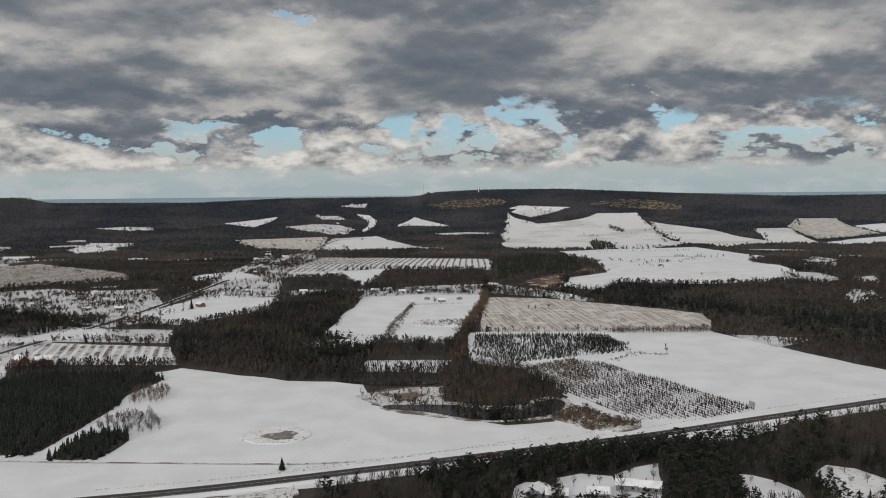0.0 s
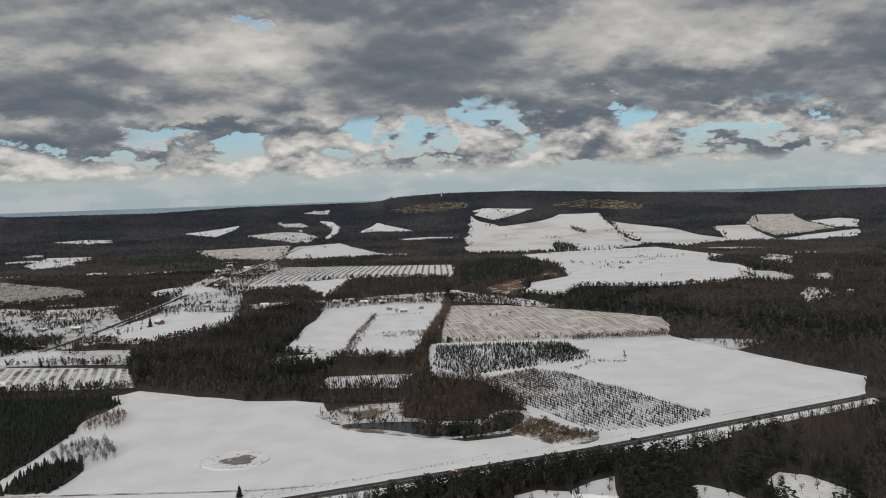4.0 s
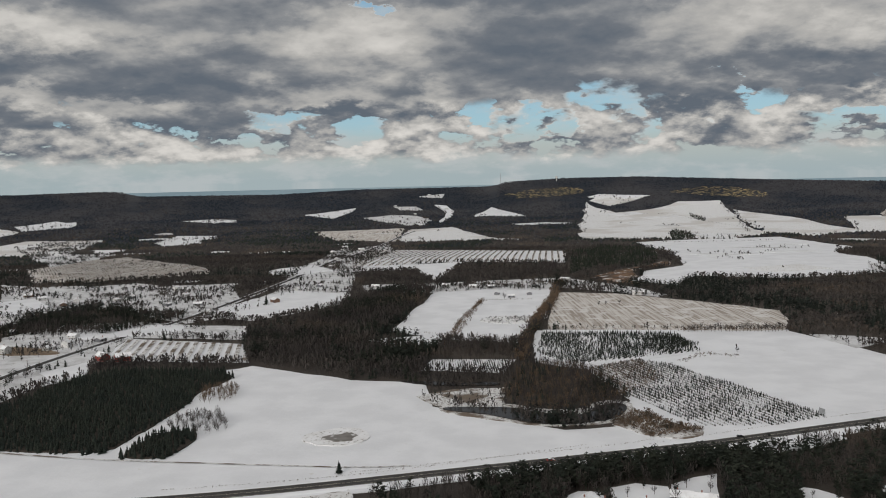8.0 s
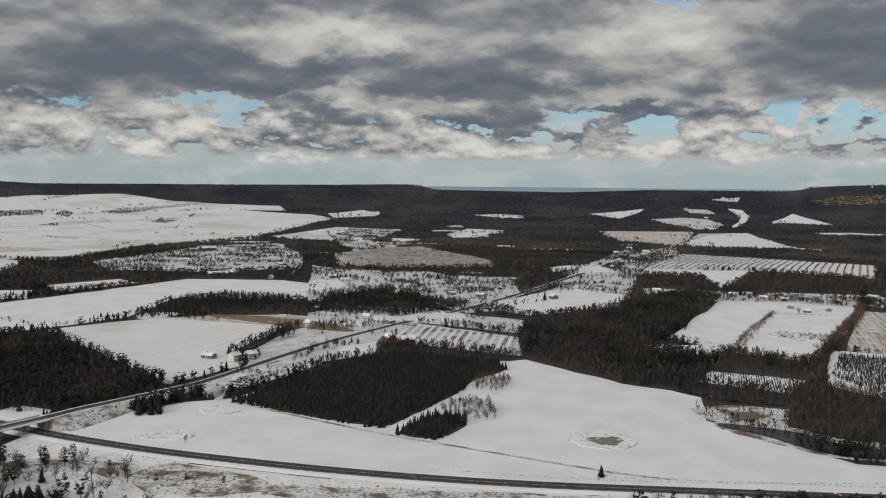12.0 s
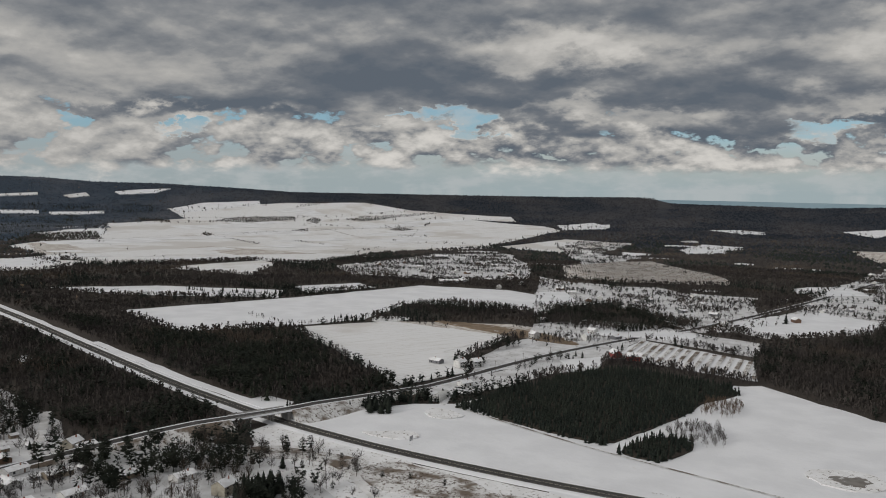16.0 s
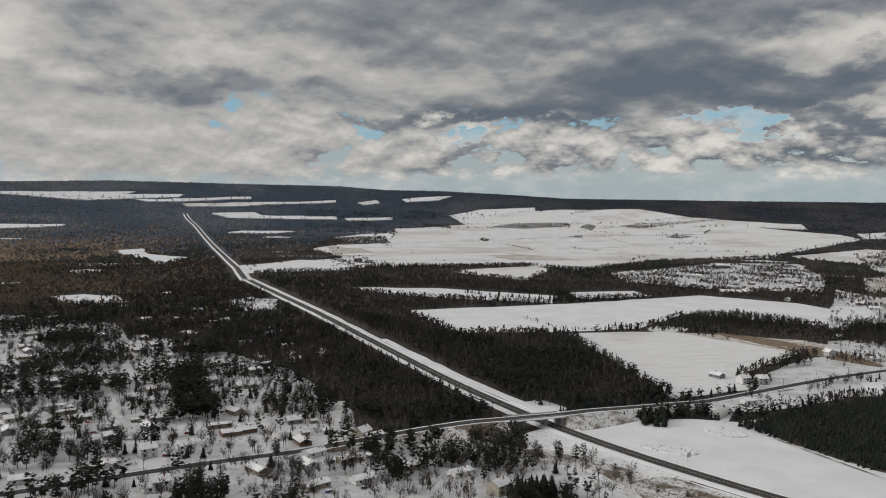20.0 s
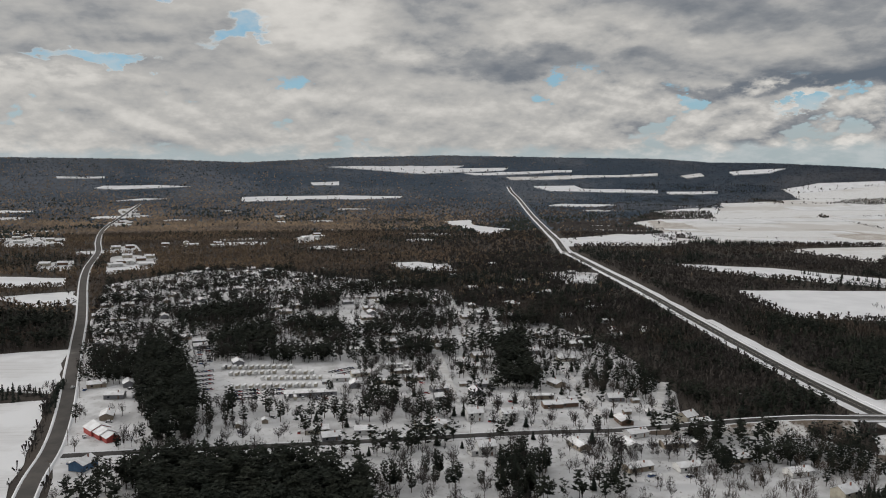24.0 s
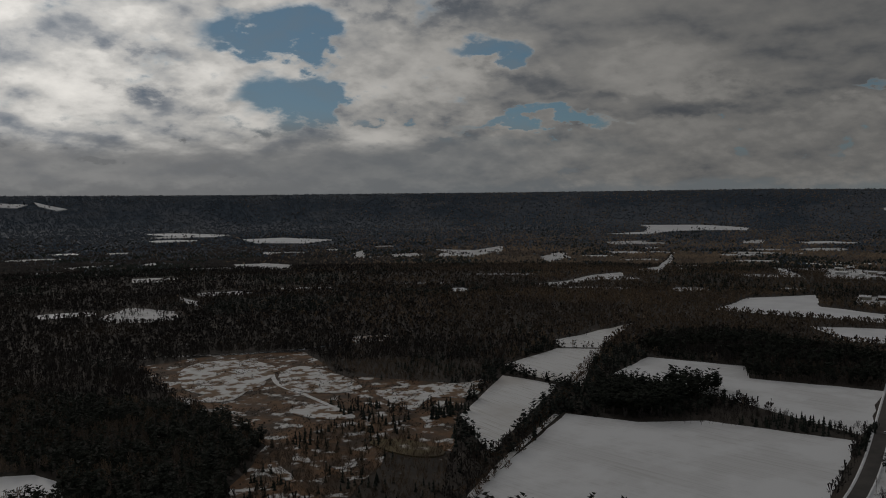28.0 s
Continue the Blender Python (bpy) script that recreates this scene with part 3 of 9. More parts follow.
field(FURROW, SNOW_FURROW, [(-3389, 2312), (-3206, 2844), (-2956, 3150), (-2654, 3189), (-2784, 2818), (-3091, 2226)])
field(FURROW, SNOW_FURROW, [(-504, -379), (-638, -433), (-633, -374), (-441, -306)])
field(FURROW, SNOW_FURROW, [(-676, -459), (-784, -464), (-809, -424), (-639, -354), (-656, -420)])
field(FURROW, SNOW_FURROW, [(-828, -493), (-988, -479), (-814, -429), (-793, -463)])
field(FURROW, SNOW_FURROW, [(-324, 3070), (-171, 3166), (16, 2555), (-295, 2511)])
field(FURROW, SNOW_FURROW, [(-1416, 978), (-1507, 1283), (-1387, 1230), (-1216, 1020)])
field(STUB, STUBBLE, [(86, 1217), (171, 1197), (272, 1106), (340, 1030), (323, 943), (304, 899), (225, 903), (62, 919)])
field(STUB, STUBBLE, [(-659, 3031), (-347, 3150), (-300, 2512), (-510, 2639)])
field(STUB, STUBBLE, [(-967, 1711), (-1006, 1975), (-844, 1953), (-567, 1645), (-524, 1539), (-630, 1462), (-794, 1424)])
field(STUB, STUBBLE, [(-992, 1987), (-927, 2107), (-578, 1661), (-523, 1538), (-704, 1428), (-927, 1642)])
field(STUB, STUBBLE, [(-671, 791), (-554, 876), (-404, 870), (-409, 816), (-505, 802)])
field("snow-covered ground between rows of young evergreens", SNOW, [(55, 896), (191, 888), (195, 795), (72, 743), (45, 793)])
field("snow-covered ground between rows of young evergreens", SNOW, [(94, 743), (171, 752), (200, 650), (227, 576), (144, 551), (110, 635)])
field("snow-covered ground between rows of young evergreens", SNOW, [(-50, 767), (26, 764), (14, 712), (-56, 721)])
field("snow-covered ground between rows of young evergreens", SNOW, [(41, 756), (67, 732), (97, 743), (193, 787), (221, 769), (220, 794), (196, 800), (73, 755)])
field("snow-covered paddocks of a farmstead with thin hedges", SNOW, [(-84, 1234), (-15, 1265), (92, 1254), (64, 1007), (41, 931), (30, 844), (-38, 862), (-108, 915)])
field("snow-covered paddocks of a farmstead with thin hedges", SNOW, [(-125, 867), (-49, 895), (-48, 839), (-103, 830)])
field("snow between rows of vines and fruit trees", SNOW, [(-388, 886), (-250, 848), (-218, 761), (-361, 771)])
field("snow between rows of vines and fruit trees", SNOW, [(-335, 2203), (161, 1993), (133, 1648), (-64, 1703), (-275, 1613)])
field("snow between rows of vines and fruit trees", SNOW, [(-295, 1606), (-63, 1691), (-95, 1382), (-145, 1554), (-264, 1551)])
field("trodden snow and brown grass round roadside houses", YARD, [(-535, 894), (-508, 976), (-421, 998), (-339, 965), (-277, 958), (-258, 873), (-391, 893), (-361, 771), (-374, 713), (-384, 644)])
field("trodden snow and brown grass round roadside houses", YARD, [(-552, 1206), (-526, 1355), (-422, 1381), (-314, 1034), (-359, 982), (-440, 1043)])
field("trodden snow and brown grass round roadside houses", YARD, [(-843, 1405), (-688, 1336), (-603, 1402), (-483, 1315), (-552, 1206), (-586, 1053), (-568, 949)])
field("trodden snow and brown grass round roadside houses", YARD, [(-329, 1246), (-357, 1545), (-419, 2254), (-304, 2414), (-246, 2074), (-256, 1632), (-214, 1266)])
field("trodden snow and brown grass round roadside houses", YARD, [(320, 876), (362, 862), (390, 844), (337, 802)])
field("trodden snow and brown grass round roadside houses", YARD, [(-633, 1290), (-485, 1272), (-399, 1195), (-435, 1092), (-540, 1143)])
field("trodden snow and brown grass round roadside houses", YARD, [(-207, 1327), (-75, 1356), (93, 1337), (92, 1248), (-15, 1259), (-83, 1228), (-184, 1238)])
field("trodden snow and brown grass round roadside houses", YARD, [(-329, 1246), (-211, 1253), (-203, 1120), (-282, 998), (-355, 1028)])
field("trodden snow and brown grass round roadside houses", YARD, [(-696, 1161), (-696, 1250), (-616, 1182), (-613, 1103), (-633, 1056)])
field("trodden snow and brown grass round roadside houses", YARD, [(-463, 774), (-515, 927), (-494, 963), (-412, 978), (-349, 955), (-380, 903), (-393, 825), (-380, 724), (-395, 663)])
field("trodden snow and brown grass round roadside houses", YARD, [(-328, 1035), (-320, 1214), (-329, 1560), (-356, 1923), (-364, 2285), (-295, 1606), (-310, 1346), (-305, 1103)])
field("trodden snow and brown grass round roadside houses", YARD, [(-1247, 1263), (-1462, 1848), (-1339, 2051), (-958, 1566), (-831, 1345), (-930, 1221), (-1102, 1165)])
field("trodden snow and brown grass round roadside houses", YARD, [(-409, 529), (-415, 581), (-407, 655), (-413, 724), (-367, 773), (-369, 599), (-384, 541), (-368, 507)])
field("trodden snow and brown grass round roadside houses", YARD, [(-406, 732), (-381, 800), (-349, 716), (-365, 672)])
field("trodden snow and brown grass round roadside houses", YARD, [(-1460, 2501), (-1472, 2752), (-1320, 2789), (-1185, 2293), (-996, 2190), (-969, 1803)])
field("trodden snow and brown grass round roadside houses", YARD, [(-152, 1321), (-4, 1371), (115, 1395), (177, 1313), (216, 1240), (238, 1180), (222, 1160), (173, 1215), (94, 1274), (-20, 1286), (-85, 1247)])
field(CLEAR, SNOW, [(-1357, 227), (-1362, 275), (-1302, 315), (-1238, 296), (-1251, 246)], rough=2.5)
field(CLEAR, YARD, [(-1192, 423), (-1202, 474), (-1168, 509), (-1069, 463), (-1065, 422)], rough=2.5)
field("rough snowy ground with brush beside a creek", SCRUB, [(-52, 633), (-26, 655), (20, 661), (14, 628), (17, 586), (-2, 593), (-36, 608)])
field(CLEAR, SNOW, [(85, 558), (109, 630), (144, 551), (174, 558), (135, 530), (107, 526)])
field(CLEAR, SNOW, [(-862, 3784), (-672, 4015), (-703, 3624)])
field(CLEAR, SNOW, [(-107, 3640), (-34, 4011), (67, 3760), (112, 3620)])
field(CLEAR, SNOW, [(-519, 3529), (-449, 3721), (-288, 3570), (-287, 3291)])
field(CLEAR, SNOW, [(423, 4153), (482, 4194), (712, 4128), (572, 4070)])
field(CLEAR, SNOW, [(-1080, 2619), (-1053, 2788), (-946, 2840), (-963, 2598)])
field(CLEAR, SNOW, [(-1322, 3531), (-1212, 3602), (-1084, 3504), (-1164, 3459)])
field(CLEAR, SNOW, [(-1909, 3276), (-1752, 3462), (-1677, 3268), (-1781, 3127)])
field(CLEAR, SNOW, [(-1177, 463), (-1123, 485), (-1061, 425), (-1075, 424)])
field(CLEAR, SNOW, [(-1780, 676), (-2022, 1087), (-1629, 865), (-1562, 607)])
field(CLEAR, SNOW, [(-2555, 587), (-2607, 684), (-2365, 634), (-2184, 690), (-1936, 562), (-1978, 541), (-2146, 572), (-2384, 564)])
field(CLEAR, SNOW, [(-1313, 223), (-1329, 315), (-1234, 310), (-1276, 225)])
field(CLEAR, SNOW, [(-1178, 425), (-1147, 493), (-1081, 457), (-1126, 423)])
field(CLEAR, SNOW, [(-2843, 1428), (-3007, 1786), (-2676, 1592), (-2549, 1366)])
field(CLEAR, YARD, [(-610, -1075), (-703, -1143), (-716, -1050), (-649, -977), (-602, -1018)])
field(CLEAR, SNOW, [(-1818, -4022), (-1913, -3952), (-1848, -3925), (-1791, -3964)])
field(CLEAR, SNOW, [(-1952, -3977), (-2024, -3807), (-1971, -3808), (-1942, -3905)])
field(CLEAR, SNOW, [(-1377, -209), (-1507, -149), (-1363, -135), (-1269, -193)])
field(CLEAR, SNOW, [(122, 512), (166, 521), (217, 541), (223, 527), (178, 502), (149, 498)])
field("ochre marsh grass with patches of snow", MARSH, [(-462, -735), (-554, -723), (-610, -663), (-549, -552), (-594, -426), (-507, -383), (-429, -328), (-416, -365), (-329, -320), (-288, -374), (-365, -433), (-411, -609)], category="marsh")
field("snow-covered village lawns, yards and lanes", YARD, VILLAGE, category="lawn", name="village_ground")
field("brown wet brushland below a snowy slope", MARSH, [(155, 1390), (211, 1504), (280, 1571), (321, 1651), (329, 1616), (315, 1566), (264, 1534), (232, 1464), (231, 1397), (212, 1345), (226, 1300), (177, 1313)], category="marsh", rough=5.0)
field("rough grass and low scrub with thin snow", SPECKLED, [(-384, 360), (-358, 369), (-333, 394), (-260, 380), (-223, 386), (-239, 353), (-277, 316), (-325, 329)])
field("rough grass and low scrub with thin snow", SPECKLED, [(-67, 435), (-118, 419), (-164, 409), (-212, 399), (-260, 393), (-309, 387), (-307, 338), (-254, 344), (-206, 350), (-154, 361), (-107, 371), (-62, 390)])
field(CLEAR, SNOW, [(-1951, -1553), (-2021, -1489), (-2067, -1508), (-2081, -1561), (-2024, -1618), (-1978, -1607)], rough=7.0)
field(CLEAR, YARD, [(-1957, -2033), (-1990, -2018), (-2019, -2042), (-2034, -2074), (-2008, -2088), (-1979, -2069)], rough=7.0)
field(CLEAR, YARD, [(-1143, -2068), (-1232, -2024), (-1254, -2035), (-1233, -2069), (-1158, -2107), (-1130, -2101)], rough=7.0)
field(CLEAR, SNOW, [(-1464, -769), (-1498, -720), (-1524, -723), (-1534, -752), (-1506, -795), (-1481, -796)], rough=7.0)
field(CLEAR, YARD, [(-1590, 123), (-1597, 165), (-1627, 174), (-1655, 162), (-1651, 126), (-1625, 114)], rough=7.0)
field(CLEAR, YARD, [(-998, -1138), (-1054, -1093), (-1071, -1096), (-1060, -1123), (-1012, -1162), (-993, -1164)], rough=7.0)
field(CLEAR, SNOW, [(-1142, -879), (-1163, -867), (-1186, -881), (-1200, -901), (-1184, -913), (-1162, -902)], rough=7.0)
field(CLEAR, YARD, [(-1570, -276), (-1593, -192), (-1624, -185), (-1645, -219), (-1628, -291), (-1599, -306)], rough=7.0)
field(CLEAR, YARD, [(-2784, -741), (-2818, -670), (-2865, -670), (-2898, -707), (-2872, -769), (-2828, -775)], rough=7.0)
field(CLEAR, SNOW, [(-2798, -449), (-2830, -362), (-2887, -357), (-2932, -397), (-2908, -471), (-2856, -483)], rough=7.0)
field(CLEAR, YARD, [(-949, -1475), (-993, -1453), (-1007, -1463), (-1001, -1485), (-964, -1505), (-947, -1498)], rough=7.0)
field(CLEAR, SNOW, [(-2183, -601), (-2202, -577), (-2238, -583), (-2267, -601), (-2253, -622), (-2220, -619)], rough=7.0)
field(CLEAR, YARD, [(-1672, -568), (-1704, -494), (-1730, -490), (-1741, -524), (-1716, -587), (-1690, -597)], rough=7.0)
field(CLEAR, YARD, [(-1983, -607), (-2009, -534), (-2028, -528), (-2035, -558), (-2013, -621), (-1994, -633)], rough=7.0)
field(CLEAR, SNOW, [(-564, -1131), (-624, -1108), (-643, -1125), (-632, -1153), (-581, -1174), (-560, -1162)], rough=7.0)
field(CLEAR, YARD, [(-2579, 188), (-2587, 248), (-2624, 260), (-2659, 241), (-2655, 190), (-2623, 174)], rough=7.0)
field(CLEAR, SNOW, [(-2845, -353), (-2867, -307), (-2916, -306), (-2957, -328), (-2942, -368), (-2897, -373)], rough=7.0)
field(CLEAR, YARD, [(-1447, -2467), (-1505, -2446), (-1530, -2470), (-1527, -2507), (-1479, -2527), (-1452, -2508)], rough=7.0)
field(CLEAR, YARD, [(-2191, -1321), (-2223, -1296), (-2263, -1313), (-2289, -1345), (-2264, -1368), (-2227, -1355)], rough=7.0)
field(CLEAR, SNOW, [(-1728, -2068), (-1765, -2060), (-1803, -2097), (-1824, -2141), (-1795, -2150), (-1759, -2119)], rough=7.0)
field(CLEAR, YARD, [(-1807, -40), (-1819, 25), (-1854, 35), (-1884, 11), (-1876, -45), (-1845, -59)], rough=7.0)
field(CLEAR, YARD, [(-2686, -897), (-2719, -826), (-2753, -825), (-2772, -860), (-2745, -921), (-2713, -929)], rough=7.0)
field(CLEAR, SNOW, [(-1480, -441), (-1492, -416), (-1507, -416), (-1516, -429), (-1507, -451), (-1493, -453)], rough=7.0)
field(CLEAR, YARD, [(-2184, -2009), (-2220, -1981), (-2242, -1992), (-2246, -2018), (-2216, -2043), (-2194, -2037)], rough=7.0)
field(CLEAR, YARD, [(-955, -1935), (-1010, -1916), (-1027, -1932), (-1018, -1959), (-972, -1977), (-952, -1965)], rough=7.0)
field(CLEAR, SNOW, [(-2145, -1570), (-2193, -1521), (-2226, -1533), (-2237, -1570), (-2197, -1613), (-2164, -1607)], rough=7.0)
field(CLEAR, YARD, [(-2809, 88), (-2820, 122), (-2858, 128), (-2893, 118), (-2885, 88), (-2852, 80)], rough=7.0)
field(CLEAR, YARD, [(-854, -1168), (-913, -1135), (-938, -1151), (-934, -1186), (-884, -1216), (-858, -1204)], rough=7.0)
field(CLEAR, SNOW, [(-2028, -1613), (-2061, -1589), (-2090, -1606), (-2105, -1635), (-2079, -1656), (-2051, -1644)], rough=7.0)
field(CLEAR, YARD, [(-2679, -231), (-2695, -178), (-2730, -173), (-2760, -195), (-2749, -241), (-2717, -250)], rough=7.0)
field(CLEAR, YARD, [(-1143, -2448), (-1249, -2410), (-1278, -2435), (-1256, -2480), (-1167, -2515), (-1132, -2497)], rough=7.0)
field(CLEAR, SNOW, [(-2186, -1203), (-2226, -1148), (-2255, -1153), (-2265, -1186), (-2232, -1234), (-2204, -1235)], rough=7.0)
field(CLEAR, YARD, [(-1356, -576), (-1382, -537), (-1412, -543), (-1430, -568), (-1409, -601), (-1381, -600)], rough=7.0)
field(CLEAR, YARD, [(-1091, -2044), (-1154, -2019), (-1175, -2038), (-1166, -2071), (-1113, -2093), (-1089, -2079)], rough=7.0)
field(CLEAR, SNOW, [(-1691, -39), (-1702, 36), (-1733, 46), (-1761, 19), (-1754, -45), (-1726, -61)], rough=7.0)
field(CLEAR, YARD, [(-2421, -889), (-2464, -806), (-2508, -807), (-2532, -851), (-2497, -923), (-2456, -930)], rough=7.0)
field(CLEAR, YARD, [(-1910, -1663), (-1959, -1628), (-1996, -1648), (-2010, -1688), (-1970, -1720), (-1934, -1706)], rough=7.0)
field(CLEAR, SNOW, [(-1996, -521), (-2026, -443), (-2061, -440), (-2083, -476), (-2059, -543), (-2026, -553)], rough=7.0)
field(CLEAR, YARD, [(-2756, -754), (-2792, -674), (-2835, -673), (-2864, -712), (-2836, -782), (-2795, -790)], rough=7.0)
field(CLEAR, YARD, [(-2161, 176), (-2169, 223), (-2202, 232), (-2234, 219), (-2230, 179), (-2201, 166)], rough=7.0)
field(CLEAR, SNOW, [(-2337, -1200), (-2388, -1132), (-2435, -1142), (-2458, -1187), (-2417, -1247), (-2373, -1244)], rough=7.0)
field(CLEAR, YARD, [(-2200, -768), (-2240, -691), (-2284, -693), (-2310, -734), (-2278, -800), (-2237, -806)], rough=7.0)
field(CLEAR, YARD, [(-2524, -891), (-2570, -798), (-2616, -798), (-2641, -845), (-2604, -925), (-2560, -934)], rough=7.0)
field(CLEAR, SNOW, [(-1308, -2564), (-1381, -2541), (-1410, -2572), (-1402, -2616), (-1341, -2639), (-1309, -2614)], rough=7.0)
field(CLEAR, SNOW, [(95, 3209), (184, 3229), (243, 3214), (274, 3255), (206, 3279), (168, 3298), (88, 3271), (49, 3258)], rough=7.0)
field(CLEAR, YARD, [(-405, 2894), (-345, 2908), (-303, 2911), (-285, 2930), (-334, 2934), (-363, 2941), (-416, 2925), (-442, 2907)], rough=7.0)
field(CLEAR, SNOW, [(-747, 2210), (-727, 2224), (-712, 2222), (-717, 2260), (-740, 2265), (-755, 2281), (-766, 2249), (-770, 2231)], rough=7.0)
field(CLEAR, YARD, [(-1913, -2930), (-1984, -2891), (-2014, -2870), (-2055, -2885), (-2020, -2925), (-2001, -2950), (-1949, -2971), (-1910, -2972)], rough=7.0)
field(CLEAR, SNOW, [(-1987, 372), (-1972, 444), (-1968, 491), (-1984, 520), (-2007, 467), (-2029, 439), (-2021, 372), (-2019, 338)], rough=7.0)
field(CLEAR, YARD, [(-1825, -800), (-1847, -773), (-1853, -753), (-1875, -751), (-1873, -775), (-1873, -790), (-1853, -812), (-1841, -821)], rough=7.0)
field(CLEAR, SNOW, [(-2604, -761), (-2612, -746), (-2624, -732), (-2645, -734), (-2654, -752), (-2660, -765), (-2641, -776), (-2627, -781)], rough=7.0)
field(CLEAR, YARD, [(-1193, 2960), (-1181, 2974), (-1159, 2991), (-1175, 3034), (-1200, 3043), (-1213, 3065), (-1229, 3023), (-1227, 3001)], rough=7.0)
field(CLEAR, SNOW, [(-2568, -1203), (-2597, -1201), (-2595, -1186), (-2645, -1197), (-2657, -1214), (-2660, -1237), (-2634, -1239), (-2615, -1237)], rough=7.0)
field(CLEAR, YARD, [(-1568, 179), (-1565, 197), (-1559, 210), (-1580, 218), (-1589, 205), (-1602, 197), (-1587, 180), (-1582, 171)], rough=7.0)
field(CLEAR, SNOW, [(-2971, 1589), (-2952, 1648), (-2923, 1688), (-2954, 1724), (-2999, 1689), (-3031, 1680), (-3024, 1620), (-3023, 1583)], rough=7.0)
field(CLEAR, YARD, [(-1942, 378), (-1938, 444), (-1927, 488), (-1942, 514), (-1958, 465), (-1985, 440), (-1980, 379), (-1971, 349)], rough=7.0)
field(CLEAR, SNOW, [(-419, 2140), (-367, 2150), (-332, 2156), (-320, 2182), (-362, 2185), (-388, 2188), (-430, 2166), (-452, 2153)], rough=7.0)
field(CLEAR, YARD, [(-1787, -1734), (-1835, -1693), (-1865, -1662), (-1892, -1655), (-1862, -1697), (-1851, -1721), (-1800, -1760), (-1775, -1776)], rough=7.0)
field(CLEAR, SNOW, [(-450, 2415), (-433, 2440), (-421, 2431), (-422, 2486), (-439, 2502), (-452, 2505), (-462, 2484), (-467, 2468)], rough=7.0)
field(CLEAR, YARD, [(-2343, 2613), (-2312, 2646), (-2293, 2671), (-2302, 2707), (-2340, 2692), (-2372, 2681), (-2380, 2650), (-2387, 2620)], rough=7.0)
field(CLEAR, YARD, [(-16, 2539), (26, 2544), (55, 2539), (69, 2573), (36, 2588), (17, 2602), (-21, 2586), (-40, 2568)], rough=7.0)
field(CLEAR, SNOW, [(-1022, 2197), (-961, 2226), (-914, 2247), (-904, 2275), (-956, 2259), (-989, 2260), (-1040, 2220), (-1064, 2200)], rough=7.0)
field(CLEAR, YARD, [(-154, 2079), (-117, 2084), (-92, 2083), (-81, 2103), (-110, 2110), (-127, 2119), (-160, 2104), (-176, 2093)], rough=7.0)
field(CLEAR, SNOW, [(-1090, 1378), (-1078, 1396), (-1066, 1399), (-1072, 1415), (-1086, 1412), (-1099, 1417), (-1105, 1396), (-1105, 1386)], rough=7.0)
field(CLEAR, YARD, [(-730, 1316), (-698, 1340), (-671, 1349), (-672, 1377), (-703, 1368), (-729, 1369), (-753, 1341), (-764, 1321)], rough=7.0)
field(CLEAR, SNOW, [(-3184, 1146), (-3244, 1231), (-3146, 1420), (-3092, 1315)], rough=7.0)
field(CLEAR, YARD, [(-1094, 1656), (-1043, 1709), (-996, 1727), (-996, 1767), (-1048, 1752), (-1090, 1738), (-1133, 1694), (-1149, 1664)], rough=7.0)
field(CLEAR, SNOW, [(-3138, 346), (-3143, 393), (-3136, 423), (-3154, 441), (-3168, 406), (-3178, 388), (-3176, 346), (-3164, 323)], rough=7.0)
field(CLEAR, YARD, [(-2889, 1201), (-2892, 1251), (-2881, 1275), (-2907, 1305), (-2940, 1278), (-2971, 1265), (-2959, 1220), (-2944, 1195)], rough=7.0)
field(CLEAR, SNOW, [(-1822, -2779), (-1899, -2756), (-1924, -2732), (-1983, -2758), (-1947, -2798), (-1932, -2833), (-1868, -2861), (-1825, -2850)], rough=7.0)
field(CLEAR, YARD, [(-1090, 1311), (-1054, 1349), (-1031, 1368), (-1030, 1396), (-1065, 1378), (-1093, 1367), (-1116, 1333), (-1129, 1310)], rough=7.0)
field(CLEAR, SNOW, [(-2271, -551), (-2301, -510), (-2293, -483), (-2332, -474), (-2339, -510), (-2340, -529), (-2324, -565), (-2304, -580)], rough=7.0)
field(CLEAR, YARD, [(903, 2294), (970, 2281), (1016, 2262), (1053, 2298), (1005, 2331), (982, 2353), (917, 2369), (881, 2359)], rough=7.0)
field(CLEAR, SNOW, [(-3040, -834), (-3084, -763), (-3105, -717), (-3145, -701), (-3149, -764), (-3167, -805), (-3114, -863), (-3089, -891)], rough=7.0)
field(CLEAR, YARD, [(531, 2649), (574, 2672), (601, 2649), (624, 2688), (595, 2711), (582, 2743), (539, 2718), (516, 2705)], rough=7.0)
field(CLEAR, SNOW, [(-2425, -1126), (-2460, -1096), (-2465, -1071), (-2492, -1073), (-2488, -1104), (-2505, -1124), (-2468, -1150), (-2449, -1157)], rough=7.0)
field(CLEAR, YARD, [(-1302, -742), (-1326, -698), (-1341, -669), (-1363, -661), (-1350, -698), (-1341, -720), (-1319, -758), (-1298, -774)], rough=7.0)
field(CLEAR, SNOW, [(-1998, 2350), (-1974, 2402), (-1954, 2408), (-1961, 2458), (-2006, 2450), (-2028, 2454), (-2053, 2403), (-2054, 2368)], rough=7.0)
field(CLEAR, YARD, [(-2542, 2422), (-2480, 2496), (-2430, 2542), (-2433, 2584), (-2492, 2539), (-2542, 2525), (-2582, 2443), (-2602, 2404)], rough=7.0)
field(CLEAR, SNOW, [(-1715, 331), (-1732, 357), (-1725, 373), (-1749, 389), (-1761, 371), (-1789, 363), (-1766, 335), (-1757, 321)], rough=7.0)
